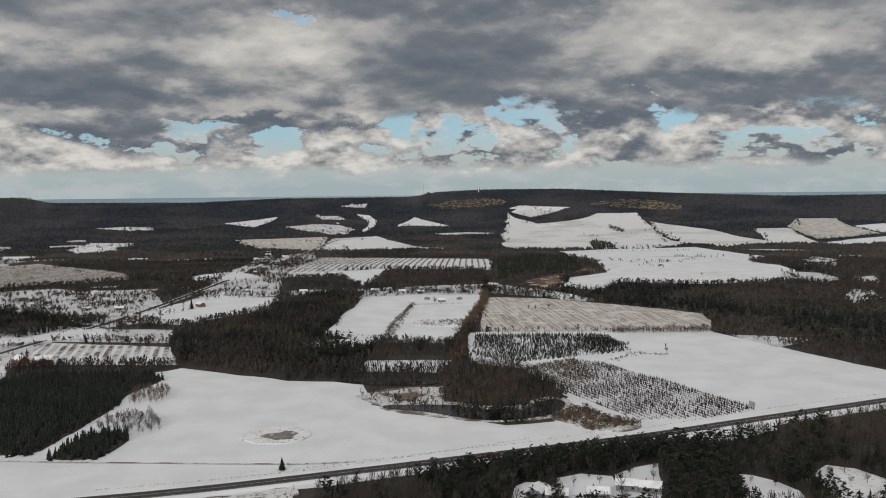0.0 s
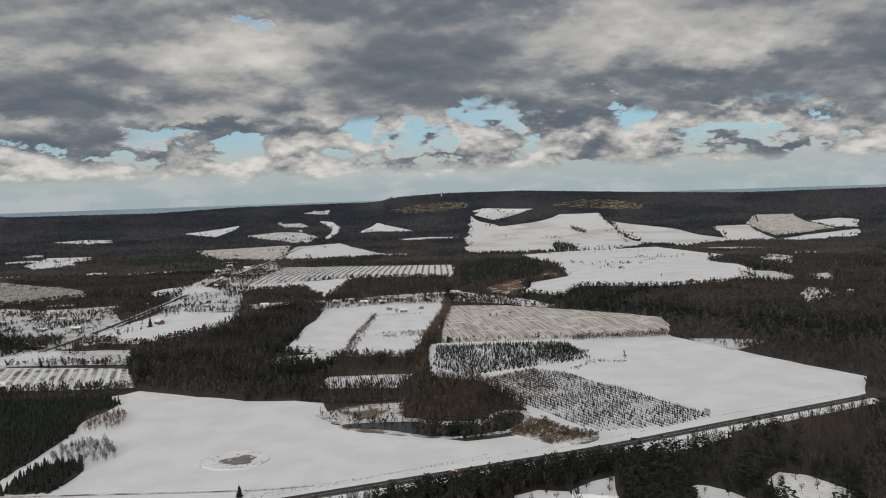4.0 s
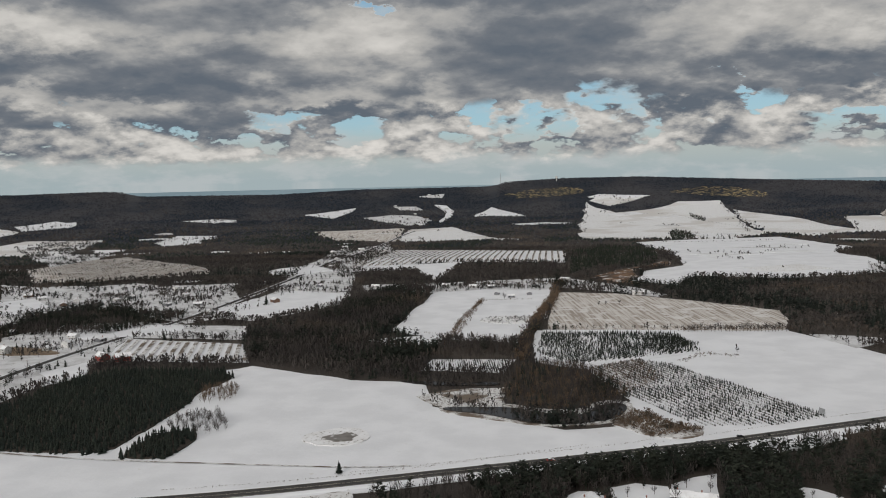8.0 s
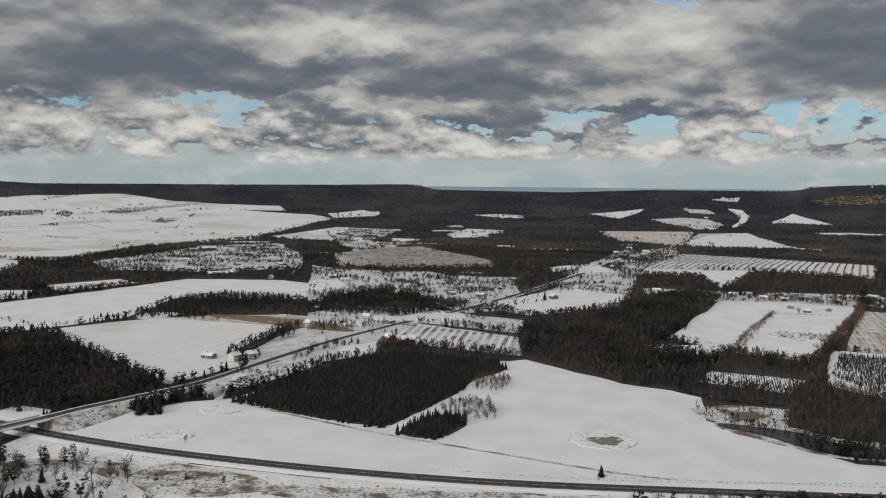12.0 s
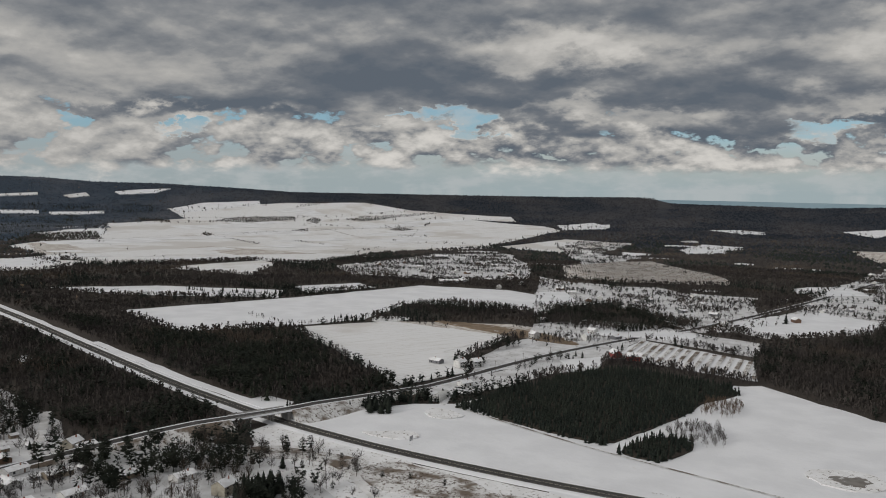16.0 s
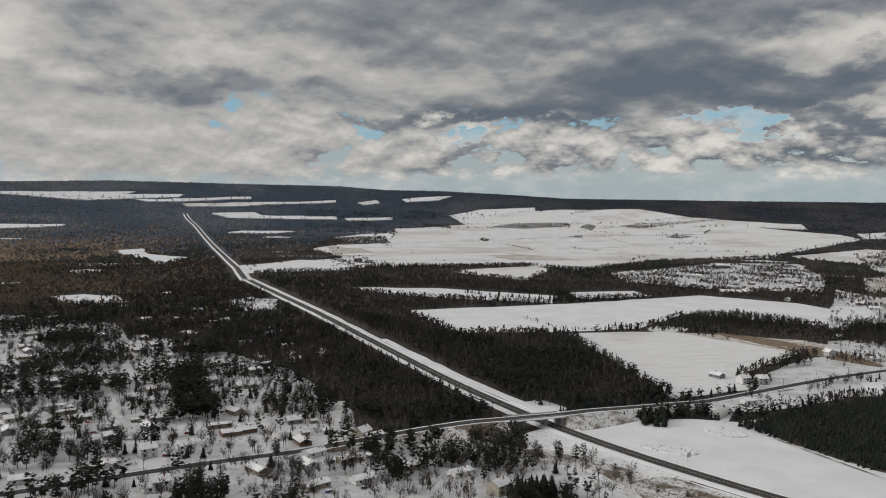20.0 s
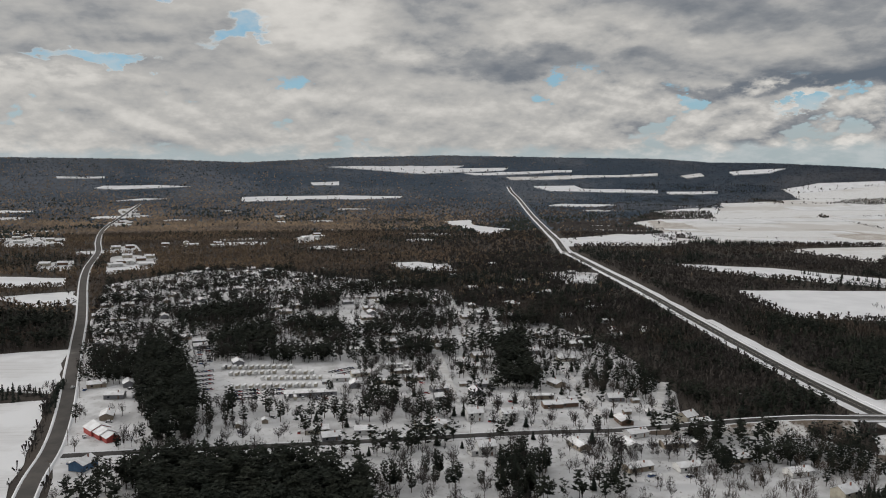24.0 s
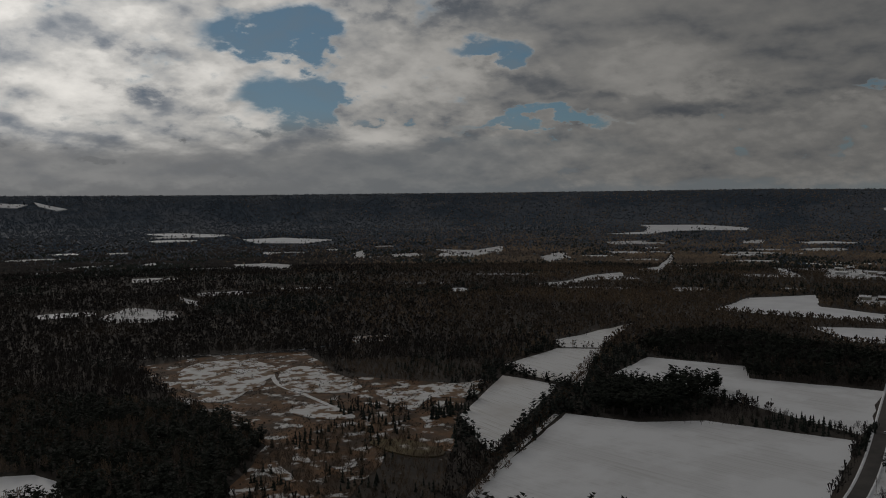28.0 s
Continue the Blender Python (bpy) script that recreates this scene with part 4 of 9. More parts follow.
field(CLEAR, YARD, [(-1455, 1983), (-1417, 2026), (-1379, 2052), (-1393, 2092), (-1432, 2085), (-1466, 2082), (-1495, 2039), (-1501, 2004)], rough=7.0)
field(CLEAR, SNOW, [(1012, 2057), (1046, 2042), (1068, 2032), (1087, 2042), (1065, 2064), (1051, 2071), (1020, 2079), (1000, 2081)], rough=7.0)
field(CLEAR, YARD, [(-2103, 907), (-2084, 980), (-2058, 1022), (-2068, 1055), (-2098, 1005), (-2122, 979), (-2144, 916), (-2143, 882)], rough=7.0)
field(CLEAR, SNOW, [(-1940, -575), (-1966, -517), (-1966, -475), (-2006, -461), (-1999, -511), (-2011, -543), (-1973, -592), (-1956, -617)], rough=7.0)
field(CLEAR, YARD, [(-1186, -1026), (-1217, -997), (-1233, -975), (-1254, -971), (-1236, -998), (-1229, -1019), (-1201, -1044), (-1182, -1054)], rough=7.0)
field(CLEAR, SNOW, [(-1409, -1018), (-1441, -973), (-1459, -942), (-1486, -937), (-1467, -978), (-1458, -997), (-1425, -1034), (-1405, -1050)], rough=7.0)
field(CLEAR, YARD, [(-1840, 39), (-1848, 61), (-1851, 76), (-1870, 84), (-1883, 67), (-1892, 57), (-1880, 38), (-1867, 28)], rough=7.0)
field(CLEAR, SNOW, [(-611, 2141), (-544, 2171), (-498, 2179), (-482, 2205), (-538, 2200), (-568, 2207), (-627, 2174), (-655, 2155)], rough=7.0)
field(CLEAR, YARD, [(-1485, 1587), (-1472, 1607), (-1464, 1615), (-1470, 1630), (-1488, 1624), (-1495, 1622), (-1505, 1602), (-1507, 1591)], rough=7.0)
field(CLEAR, SNOW, [(549, 2481), (627, 2471), (677, 2457), (714, 2485), (658, 2512), (630, 2556), (556, 2532), (517, 2523)], rough=7.0)
field(CLEAR, YARD, [(-1754, 2180), (-1702, 2242), (-1650, 2268), (-1652, 2310), (-1710, 2279), (-1742, 2271), (-1791, 2211), (-1812, 2177)], rough=7.0)
field(CLEAR, SNOW, [(254, 1870), (309, 1884), (344, 1872), (365, 1899), (325, 1918), (302, 1932), (254, 1922), (228, 1913)], rough=7.0)
field(CLEAR, YARD, [(556, 3011), (599, 3007), (629, 3010), (650, 3043), (620, 3066), (608, 3077), (564, 3078), (541, 3057)], rough=7.0)
field(CLEAR, SNOW, [(-1232, -1727), (-1288, -1702), (-1321, -1671), (-1360, -1683), (-1328, -1720), (-1309, -1743), (-1254, -1776), (-1219, -1779)], rough=7.0)
field(CLEAR, YARD, [(-2277, 967), (-2283, 993), (-2270, 1009), (-2291, 1024), (-2305, 1009), (-2322, 1006), (-2319, 981), (-2311, 966)], rough=7.0)
field(CLEAR, SNOW, [(-2171, -585), (-2200, -539), (-2192, -505), (-2234, -494), (-2243, -536), (-2247, -564), (-2223, -605), (-2196, -623)], rough=7.0)
field(CLEAR, YARD, [(-2740, -1353), (-2777, -1304), (-2810, -1260), (-2856, -1267), (-2842, -1319), (-2844, -1353), (-2803, -1393), (-2774, -1409)], rough=7.0)
field(CLEAR, SNOW, [(-1169, 2758), (-1132, 2793), (-1104, 2799), (-1100, 2828), (-1137, 2829), (-1161, 2834), (-1193, 2803), (-1206, 2780)], rough=7.0)
field(CLEAR, YARD, [(-2094, -1025), (-2137, -981), (-2152, -944), (-2189, -940), (-2178, -986), (-2190, -1013), (-2141, -1054), (-2119, -1070)], rough=7.0)
field(CLEAR, SNOW, [(-529, 1405), (-510, 1408), (-496, 1416), (-497, 1433), (-513, 1432), (-523, 1440), (-540, 1424), (-544, 1413)], rough=7.0)
field(CLEAR, YARD, [(-1789, -2092), (-1831, -2064), (-1861, -2032), (-1888, -2043), (-1862, -2079), (-1854, -2096), (-1809, -2123), (-1782, -2130)], rough=7.0)
field(CLEAR, SNOW, [(-1956, -848), (-1981, -796), (-1994, -763), (-2019, -751), (-2009, -793), (-2004, -820), (-1977, -863), (-1961, -882)], rough=7.0)
field(CLEAR, YARD, [(571, 2037), (638, 2025), (684, 2008), (713, 2019), (662, 2047), (634, 2064), (571, 2072), (538, 2068)], rough=7.0)

field("pale snowy fields far down the valley", SNOW, [(-3996, -651), (-4045, -619), (-4083, -410), (-4077, -248), (-4027, -404), (-3984, -557)], rough=3.0)
field("pale snowy fields far down the valley", SNOW, [(-3726, -21), (-3754, 92), (-3773, 390), (-3705, 663), (-3631, 638), (-3590, 490), (-3624, 256), (-3547, 111), (-3519, -19)], rough=3.0)
field("pale snowy fields far down the valley", SNOW, [(-3567, -503), (-3665, -419), (-3665, -320), (-3592, -411)], rough=3.0)
field("pale snowy fields far down the valley", SNOW, [(-4127, 295), (-4129, 430), (-4071, 424), (-4086, 306)], rough=3.0)
field("pale snowy fields far down the valley", SNOW, [(-4142, 1049), (-4036, 1576), (-4006, 1564), (-4101, 1093)], rough=3.0)
field("pale snowy fields far down the valley", SNOW_FURROW, [(-4033, 1234), (-3955, 1571), (-3857, 1884), (-3841, 1941), (-3813, 1927), (-3910, 1604), (-3970, 1318), (-3989, 1247)], rough=3.0)
field("pale snowy fields far down the valley", SNOW_FURROW, [(-3769, 2026), (-3779, 2135), (-3734, 2128), (-3730, 2034)], rough=3.0)
field("pale snowy fields far down the valley", SNOW, [(-3865, 1315), (-3815, 1505), (-3752, 1518), (-3606, 1826), (-3544, 1796), (-3669, 1557), (-3751, 1370)], rough=3.0)
field("pale snowy fields far down the valley", SNOW, [(-3557, 1845), (-3479, 2053), (-3434, 2027), (-3486, 1823)], rough=3.0)
field("pale snowy fields far down the valley", SNOW, [(-3743, 2264), (-3674, 2523), (-3636, 2413), (-3689, 2262)], rough=3.0)
field("pale snowy fields far down the valley", SNOW, [(-4369, 392), (-4340, 616), (-4279, 887), (-4243, 1074), (-4214, 1012), (-4159, 1284), (-4127, 1247), (-4150, 1051), (-4174, 839), (-4220, 738), (-4278, 608)], rough=3.0)
field("pale snowy fields far down the valley", SNOW, [(-3382, 2327), (-3394, 2506), (-3293, 2768), (-3229, 2715), (-3285, 2289)], rough=3.0)
field("pale snowy fields far down the valley", SNOW, [(-4158, -835), (-4194, -637), (-4168, -633), (-4133, -830)], rough=3.0)
field("frozen snow-covered lake far off", SNOW, [(-1983, -3130), (-2113, -3038), (-2199, -2846), (-2078, -2819), (-1983, -2988)], rough=3.0)
field("frozen snow-covered lake far off", SNOW, [(-2104, -2659), (-2257, -2593), (-2312, -2366), (-2135, -2338), (-2029, -2476)], rough=3.0)
field("frozen snow-covered lake far off", SNOW, [(-3110, -1628), (-3249, -1538), (-3445, -1608), (-3521, -1678), (-3635, -1443), (-3588, -1224), (-3493, -1203), (-3438, -1343), (-3317, -1450), (-3166, -1489)], rough=3.0)
field("snowy yards and gaps in the southern woods", YARD, [(-1289, -2038), (-1340, -2059), (-1278, -1957), (-1239, -1960)], rough=2.0)
field("snowy yards and gaps in the southern woods", YARD, [(-943, -1527), (-1001, -1511), (-948, -1429), (-907, -1469)], rough=2.0)
field("snowy yards and gaps in the southern woods", YARD, [(-823, -1194), (-803, -1118), (-770, -1063), (-783, -1129)], rough=2.0)
field("snowy yards and gaps in the southern woods", YARD, [(-1403, -1818), (-1483, -1768), (-1475, -1655), (-1324, -1504), (-1348, -1727)], rough=2.0)
field("snowy yards and gaps in the southern woods", YARD, [(-2201, -1780), (-2235, -1645), (-2442, -1678), (-2252, -1543), (-2007, -1478), (-2082, -1619)], rough=2.0)
field("snowy yards and gaps in the southern woods", YARD, [(-1949, -1749), (-2040, -1717), (-1927, -1611), (-1857, -1656)], rough=2.0)
field("snowy yards and gaps in the southern woods", YARD, [(-1917, -1880), (-2042, -1952), (-1808, -1716), (-1759, -1714)], rough=2.0)
field("snowy yards and gaps in the southern woods", YARD, [(-2078, -1300), (-2300, -1367), (-2114, -1215), (-1890, -1156)], rough=2.0)
field("snowy yards and gaps in the southern woods", YARD, [(-1324, -833), (-1390, -812), (-1533, -829), (-1617, -807), (-1547, -770), (-1441, -779), (-1296, -780)], rough=2.0)
field("snowy yards and gaps in the southern woods", YARD, [(-3059, -1066), (-3132, -1013), (-2986, -973), (-2964, -1032)], rough=2.0)
field("snowy yards and gaps in the southern woods", YARD, [(-1853, -480), (-2078, -473), (-1999, -381), (-1738, -339), (-1719, -434)], rough=2.0)
field("snowy yards and gaps in the southern woods", YARD, [(-2789, -1465), (-2914, -1365), (-2771, -1308), (-2705, -1398)], rough=2.0)
field("snowy yards and gaps in the southern woods", YARD, [(-1742, -842), (-1880, -849), (-2215, -977), (-2432, -1056), (-2176, -940), (-1648, -741)], rough=2.0)
field("snowy yards and gaps in the southern woods", YARD, [(-2041, -638), (-1892, -553), (-1689, -468), (-1784, -545)], rough=2.0)
field("snowy yards and gaps in the southern woods", YARD, [(-694, -1126), (-709, -1072), (-696, -1008), (-669, -977), (-630, -1023)], rough=2.0)
field("snowy yards and gaps in the southern woods", YARD, [(-1405, -291), (-1432, -271), (-1368, -250), (-1335, -268)], rough=2.0)
field(CLEAR, YARD, [(-574, 3624), (-459, 3749), (-355, 3692), (-271, 3475), (-337, 3271), (-414, 3382)], rough=2.5)
field(CLEAR, YARD, [(-495, 4050), (-389, 4053), (-348, 3946), (-459, 3966)], rough=2.5)
field(CLEAR, YARD, [(-399, 4313), (-276, 4373), (-284, 4272)], rough=2.5)
field(CLEAR, SNOW, [(-308, 4100), (-242, 4068), (-201, 3892), (-215, 3444), (-232, 3365), (-232, 3815), (-264, 3963)], rough=2.5)
field(CLEAR, SNOW, [(-1314, 3529), (-1215, 3609), (-1109, 3568), (-1198, 3489)], rough=2.5)
field(CLEAR, SNOW, [(-1091, 2671), (-1118, 2922), (-965, 2915), (-1002, 2708)], rough=2.5)
field(CLEAR, SNOW, [(-1168, 2402), (-1062, 2406), (-1039, 2255), (-1072, 2202)], rough=2.5)
field(CLEAR, YARD, [(-405, 2078), (-394, 2333), (-291, 1826), (-305, 1676), (-338, 1741)], rough=2.5)
field(CLEAR, SNOW, [(-421, 1558), (-409, 1609), (-376, 1650), (-374, 1552), (-395, 1496)], rough=2.5)
field(CLEAR, YARD, [(-406, 1138), (-422, 1268), (-397, 1245), (-375, 1136)], rough=2.5)
field(CLEAR, YARD, [(-510, 1270), (-525, 1366), (-478, 1308), (-454, 1232), (-476, 1215)], rough=2.5)
field(CLEAR, YARD, [(-603, 1234), (-619, 1302), (-591, 1335), (-549, 1229), (-579, 1201)], rough=2.5)
CLEARINGS = []
CLEARINGS.append([(46, 430), (52, 436), (63, 435), (66, 418), (60, 400), (40, 402)])
CLEARINGS.append([(69, 441), (83, 448), (99, 443), (97, 415), (90, 396), (66, 398)])
CLEARINGS.append([(101, 446), (115, 457), (129, 463), (121, 424), (112, 395), (96, 395)])
CLEARINGS.append([(164, 444), (173, 440), (181, 431), (187, 416), (184, 396), (154, 398)])
CLEARINGS.append([(206, 442), (219, 455), (232, 448), (239, 432), (243, 420), (222, 395), (200, 397), (203, 420)])
field(FURROW, SNOW_FURROW, [(-440, 533), (-427, 611), (-442, 647), (-474, 651), (-502, 675), (-507, 735), (-502, 778), (-587, 800), (-590, 712), (-504, 577)])
field("trodden snow and brown grass round roadside houses", YARD, [(-423, 617), (-405, 655), (-408, 708), (-411, 803), (-387, 848), (-415, 878), (-478, 835), (-484, 777), (-466, 711), (-453, 664)])
field(PLAIN, SNOW, [(-226, 484), (-222, 523), (-216, 613), (-208, 693), (-190, 684), (-156, 524), (-178, 477), (-212, 467)], -0.28)
field("snow-covered ground round the tree nursery", SNOW, [(47, 914), (206, 857), (225, 769), (187, 740), (248, 665), (256, 590), (238, 567), (211, 541), (119, 551), (85, 722), (41, 752)], -0.28)
CLEARINGS.append([(-219, -515), (-243, -495), (-245, -472), (-231, -438), (-203, -475)])
field("snowy ground beside the bridge", SPECKLED, [(-423, 367), (-430, 403), (-345, 394), (-306, 392), (-338, 367), (-368, 358), (-386, 342)], -0.28)
field("snowy ground beside the bridge", SNOW, [(-491, 412), (-492, 441), (-460, 441), (-438, 410), (-456, 394)], -0.28)
for p in CLEARINGS:
    field("snow-covered clearing with houses among dark woods", SPECKLED if p[0][0] > 200 else SNOW, p, rough=2.4)
field(FURROW, SNOW_FURROW, [(1258, 3224), (1382, 3210), (1238, 2686), (1212, 2592), (1058, 2599), (1156, 2887)], rough=3.0)
field(STUB, STUBBLE, [(1407, 3280), (1578, 3585), (1718, 3526), (1614, 3180), (1573, 2915), (1286, 2750), (1362, 3139)], rough=3.0)
field(PLAIN, SNOW, [(1636, 3222), (1774, 3269), (1807, 3179), (1667, 2932), (1601, 2956)], rough=3.0)
field(PLAIN, SNOW, [(1209, 2567), (1357, 2706), (1609, 2829), (1479, 2600), (1257, 2507)], rough=3.0)
field(CLEAR, YARD, [(854, 1921), (941, 2039), (941, 1967), (929, 1852), (833, 1730), (779, 1725)], rough=3.0)
field(CLEAR, YARD, [(584, 1177), (642, 1260), (659, 1236), (628, 1152), (598, 1143), (555, 1089)], rough=3.0)
field(CLEAR, YARD, [(725, 1427), (768, 1442), (732, 1345), (701, 1349)], rough=3.0)
field(CLEAR, SNOW_FURROW, [(426, 4085), (506, 4193), (587, 4083), (703, 4130), (577, 4012), (503, 3953)], rough=3.0)
field(CLEAR, YARD, [(653, 1550), (703, 1501), (692, 1377), (636, 1357), (621, 1450)], rough=3.0)
field(STUB, STUBBLE, [(-2466, 1222), (-2457, 1320), (-2050, 1186), (-2066, 1054)], 0.5, solid=False, soft=False)
field(STUB, STUBBLE, [(-2062, 1457), (-2068, 1578), (-1651, 1592), (-1730, 1393)], 0.5, solid=False, soft=False)
field("snow-covered clearing", SNOW_FURROW, [(-1540, 2277), (-1567, 2752), (-1328, 2770), (-1313, 2495), (-1167, 2224), (-1349, 2209)])
field(CLEAR, SNOW, [(-1804, 3112), (-1890, 3307), (-1846, 3481), (-1729, 3394), (-1744, 3243)])
field(CLEAR, SNOW, [(-1074, 2611), (-1083, 2772), (-985, 2816), (-924, 2623), (-989, 2472)])
field("snowy yards of the town beyond the village", YARD, [(-2038, -519), (-2155, -491), (-1921, -433), (-1855, -470)], rough=2.5)
field("snowy yards of the town beyond the village", YARD, [(-2009, -441), (-2038, -401), (-1760, -344), (-1843, -399)], rough=2.5)
field("snowy yards of the town beyond the village", YARD, [(-1677, -247), (-1737, -209), (-1614, -185), (-1592, -230)], rough=2.5)
field("snowy yards of the town beyond the village", YARD, [(-1518, -223), (-1549, -196), (-1514, -150), (-1428, -141), (-1374, -182), (-1393, -205)], rough=2.5)
field("snowy yards of the town beyond the village", YARD, [(-3181, -443), (-3252, -411), (-3470, -403), (-2863, -355), (-2939, -394)], rough=2.5)
field("snowy yards of the town beyond the village", YARD, [(-2632, -398), (-2769, -366), (-2568, -306), (-2459, -355)], rough=2.5)
field("snowy yards of the town beyond the village", YARD, [(-1695, -160), (-1749, -147), (-1668, -138)], rough=2.5)
field("snowy yards of the town beyond the village", YARD, [(-1699, -125), (-1754, -107), (-1672, -100)], rough=2.5)
field("snowy yards of the town beyond the village", YARD, [(-1712, -65), (-1744, -45), (-1674, -42)], rough=2.5)
field("snowy yards of the town beyond the village", YARD, [(-1846, 98), (-2116, 181), (-1786, 151), (-1719, 103)], rough=2.5)
field("snowy yards of the town beyond the village", YARD, [(-1431, -323), (-1476, -273), (-1373, -253), (-1340, -295)], rough=2.5)
field("snowy yards of the town beyond the village", YARD, [(-1269, 48), (-1286, 71), (-1185, 69), (-1177, 49)], rough=2.5)
field("snowy yards of the town beyond the village", YARD, [(-1294, -85), (-1318, -69), (-1228, -64), (-1219, -84)], rough=2.5)
field("snowy yards of the town beyond the village", YARD, [(-2342, -32), (-2520, -27), (-2213, -21)], rough=2.5)

# ---------------------------------------------------------------- roads
ROADS = []


def spline(pts, step=10.0):
    """A smooth line through the points."""
    p = np.array(pts, float)
    out = []
    for i in range(len(p) - 1):
        a, b, c, d = p[max(i - 1, 0)], p[i], p[i + 1], p[min(i + 2, len(p) - 1)]
        k = max(2, int(np.linalg.norm(c - b) / step))
        for f in np.arange(k) / k:
            out.append(0.5 * ((2 * b) + (c - a) * f + (2 * a - 5 * b + 4 * c - d) * f * f + (3 * b - a - 3 * c + d) * f ** 3))
    out.append(p[-1])
    return np.array(out)


def ribbon(line, profile, heights):
    """A strip along a line; profile: (offset to the side, height) pairs from one side to the other."""
    d = np.gradient(line, axis=0)
    d /= np.linalg.norm(d, axis=1)[:, None]
    nrm = np.stack([-d[:, 1], d[:, 0]], 1)
    verts, faces, k = [], [], len(profile)
    for i in range(len(line)):
        for off, h in profile:
            q = line[i] + nrm[i] * off
            verts.append((q[0], q[1], heights[i] + h))
    for i in range(len(line) - 1):
        for j in range(k - 1):
            faces.append((i * k + j, i * k + j + 1, (i + 1) * k + j + 1, (i + 1) * k + j))
    return verts, faces


def road(label, pts, width, mat=ASPHALT, verge=4.0, lines=True, heights=None, name="road", base=0.75, clear=2.0):
    line = spline(pts)
    ROADS.append((line, width / 2 + verge + clear))
    z = terrain(line[:, 0], line[:, 1]) + base + np.maximum(np.hypot(line[:, 0], line[:, 1]) - 1500, 0) * 0.0012
    if heights is not None:
        z = z + np.interp(np.arange(len(line)), np.linspace(0, len(line) - 1, len(heights)), heights)
    w = width / 2
    root = new(name, None)
    tagged(root, label, "road", kind="structure")
    v, f = ribbon(line, ((-w, 0.0), (-w * 0.5, 0.06), (0, 0.1), (w * 0.5, 0.06), (w, 0.0)), z)
    part("carriageway", mesh_of("carriageway", v, f, mat), None, root)
    if verge:
        for s in (-1, 1):
            v, f = ribbon(line, sorted(((s * w, 0.0), (s * (w + 0.8), 0.25), (s * (w + verge * 0.6), 0.1), (s * (w + verge), -0.75))), z)
            part("snow_bank", mesh_of("snow_bank", v, f, SNOW), None, root, "ploughed snow bank beside the road")
    if lines:
        for off, wid in ((-w + 0.7, 0.09), (w - 0.7, 0.09), (-0.2, 0.07), (0.2, 0.07)):
            v, f = ribbon(line, ((off - wid, 0.11), (off + wid, 0.11)), z)
            part("edge_line" if abs(off) > 1 else "centre_line", mesh_of("line", v, f, LINE), None, root)
    return root


road("grey two-lane highway with cleared asphalt and snowy verges", [(356, 605), (222, 551), (137, 516), (63, 491), (-22, 463), (-121, 432), (-214, 412), (-310, 400), (-372, 397), (-424, 398), (-471, 402), (-586, 417), (-794, 455), (-1000, 494), (-1238, 533), (-1452, 569), (-1509, 581), (-2349, 830), (-3407, 1106), (-3883, 1202)], 10.4, verge=5.5, name="highway", clear=11.5)
CROSS_Z = [7.0 * max(0.0, min(1.0, 1 - max(0.0, abs(y - 385) - 45) / 120)) for y in spline(COUNTRY_ROAD)[:, 1]]
road("grey country road that climbs to a bridge over the highway", COUNTRY_ROAD, 7.5, verge=2.4, lines=False, heights=CROSS_Z)
road("wide grey valley road with snowy shoulders", VALLEY_ROAD, 8.6, SALTED, verge=2.0, lines=False)
road("narrow village lane of packed snow", [(-970, 237), (-801, 210), (-755, 213)], 6.0, ROAD_SNOW, verge=0, lines=False, name="lane")
road("narrow village lane of packed snow", [(-696, 161), (-544, 140)], 6.0, ROAD_SNOW, verge=0, lines=False, name="lane")
road("narrow village lane of packed snow", [(-644, 250), (-494, 222)], 6.0, ROAD_SNOW, verge=0, lines=False, name="lane")
road("narrow village lane of packed snow", [(-564, 304), (-499, 265)], 6.0, ROAD_SNOW, verge=0, lines=False, name="lane")



def verges():
    """Cleared snowy strips along the highway, wider on its northern side."""
    west = spline([(-446, 400), (-471, 402), (-586, 417), (-794, 455), (-1000, 494), (-1238, 533), (-1452, 569), (-1509, 581), (-2000, 727)], 40.0)
    east = spline([(356, 605), (222, 551), (137, 516), (63, 491), (-22, 463), (-121, 432), (-214, 412)], 40.0)
    for line, a, b, lift, label in ((west[:10], 11.0, 19.0, 0.3, "wide snowy strip between the highway and the woods"), (west[9:], 10.0, 13.0, 0.3, "narrow snowy strip beside the highway"),
                                    (east, 9.0, 32.0, -0.3, "snowy strip between the highway and the fields"), (east, -9.0, -15.0, -0.1, "narrow snowy strip beside the highway")):
        d = np.gradient(line, axis=0)
        d /= np.linalg.norm(d, axis=1)[:, None]
        left = np.stack([d[:, 1], -d[:, 0]], 1)
        strip = [tuple(p) for p in line + left * a] + [tuple(p) for p in (line + left * b)[::-1]]
        field(label, SNOW, strip, lift, "verge", "verge", 2.4)


verges()

# ---------------------------------------------------------------- woods
def near_road(p, extra=0.0):
    p = np.asarray(p, float)
    hit = np.zeros(len(p), bool)
    for line, reach in ROADS:
        a, b = line[:-1], line[1:]
        lo, hi = line.min(0) - 30, line.max(0) + 30
        idx = np.where((p > lo).all(1) & (p < hi).all(1))[0]
        if not len(idx):
            continue
        d = np.full(len(idx), 1e9)
        for s, e in zip(a[::2], np.append(b[1::2], b[-1:], 0)):
            ab = e - s
            f = np.clip(((p[idx] - s) @ ab) / max(ab @ ab, 1e-6), 0, 1)
            d = np.minimum(d, np.linalg.norm(p[idx] - s - f[:, None] * ab, axis=1))
        hit[idx[d < reach + extra]] = True
    return hit


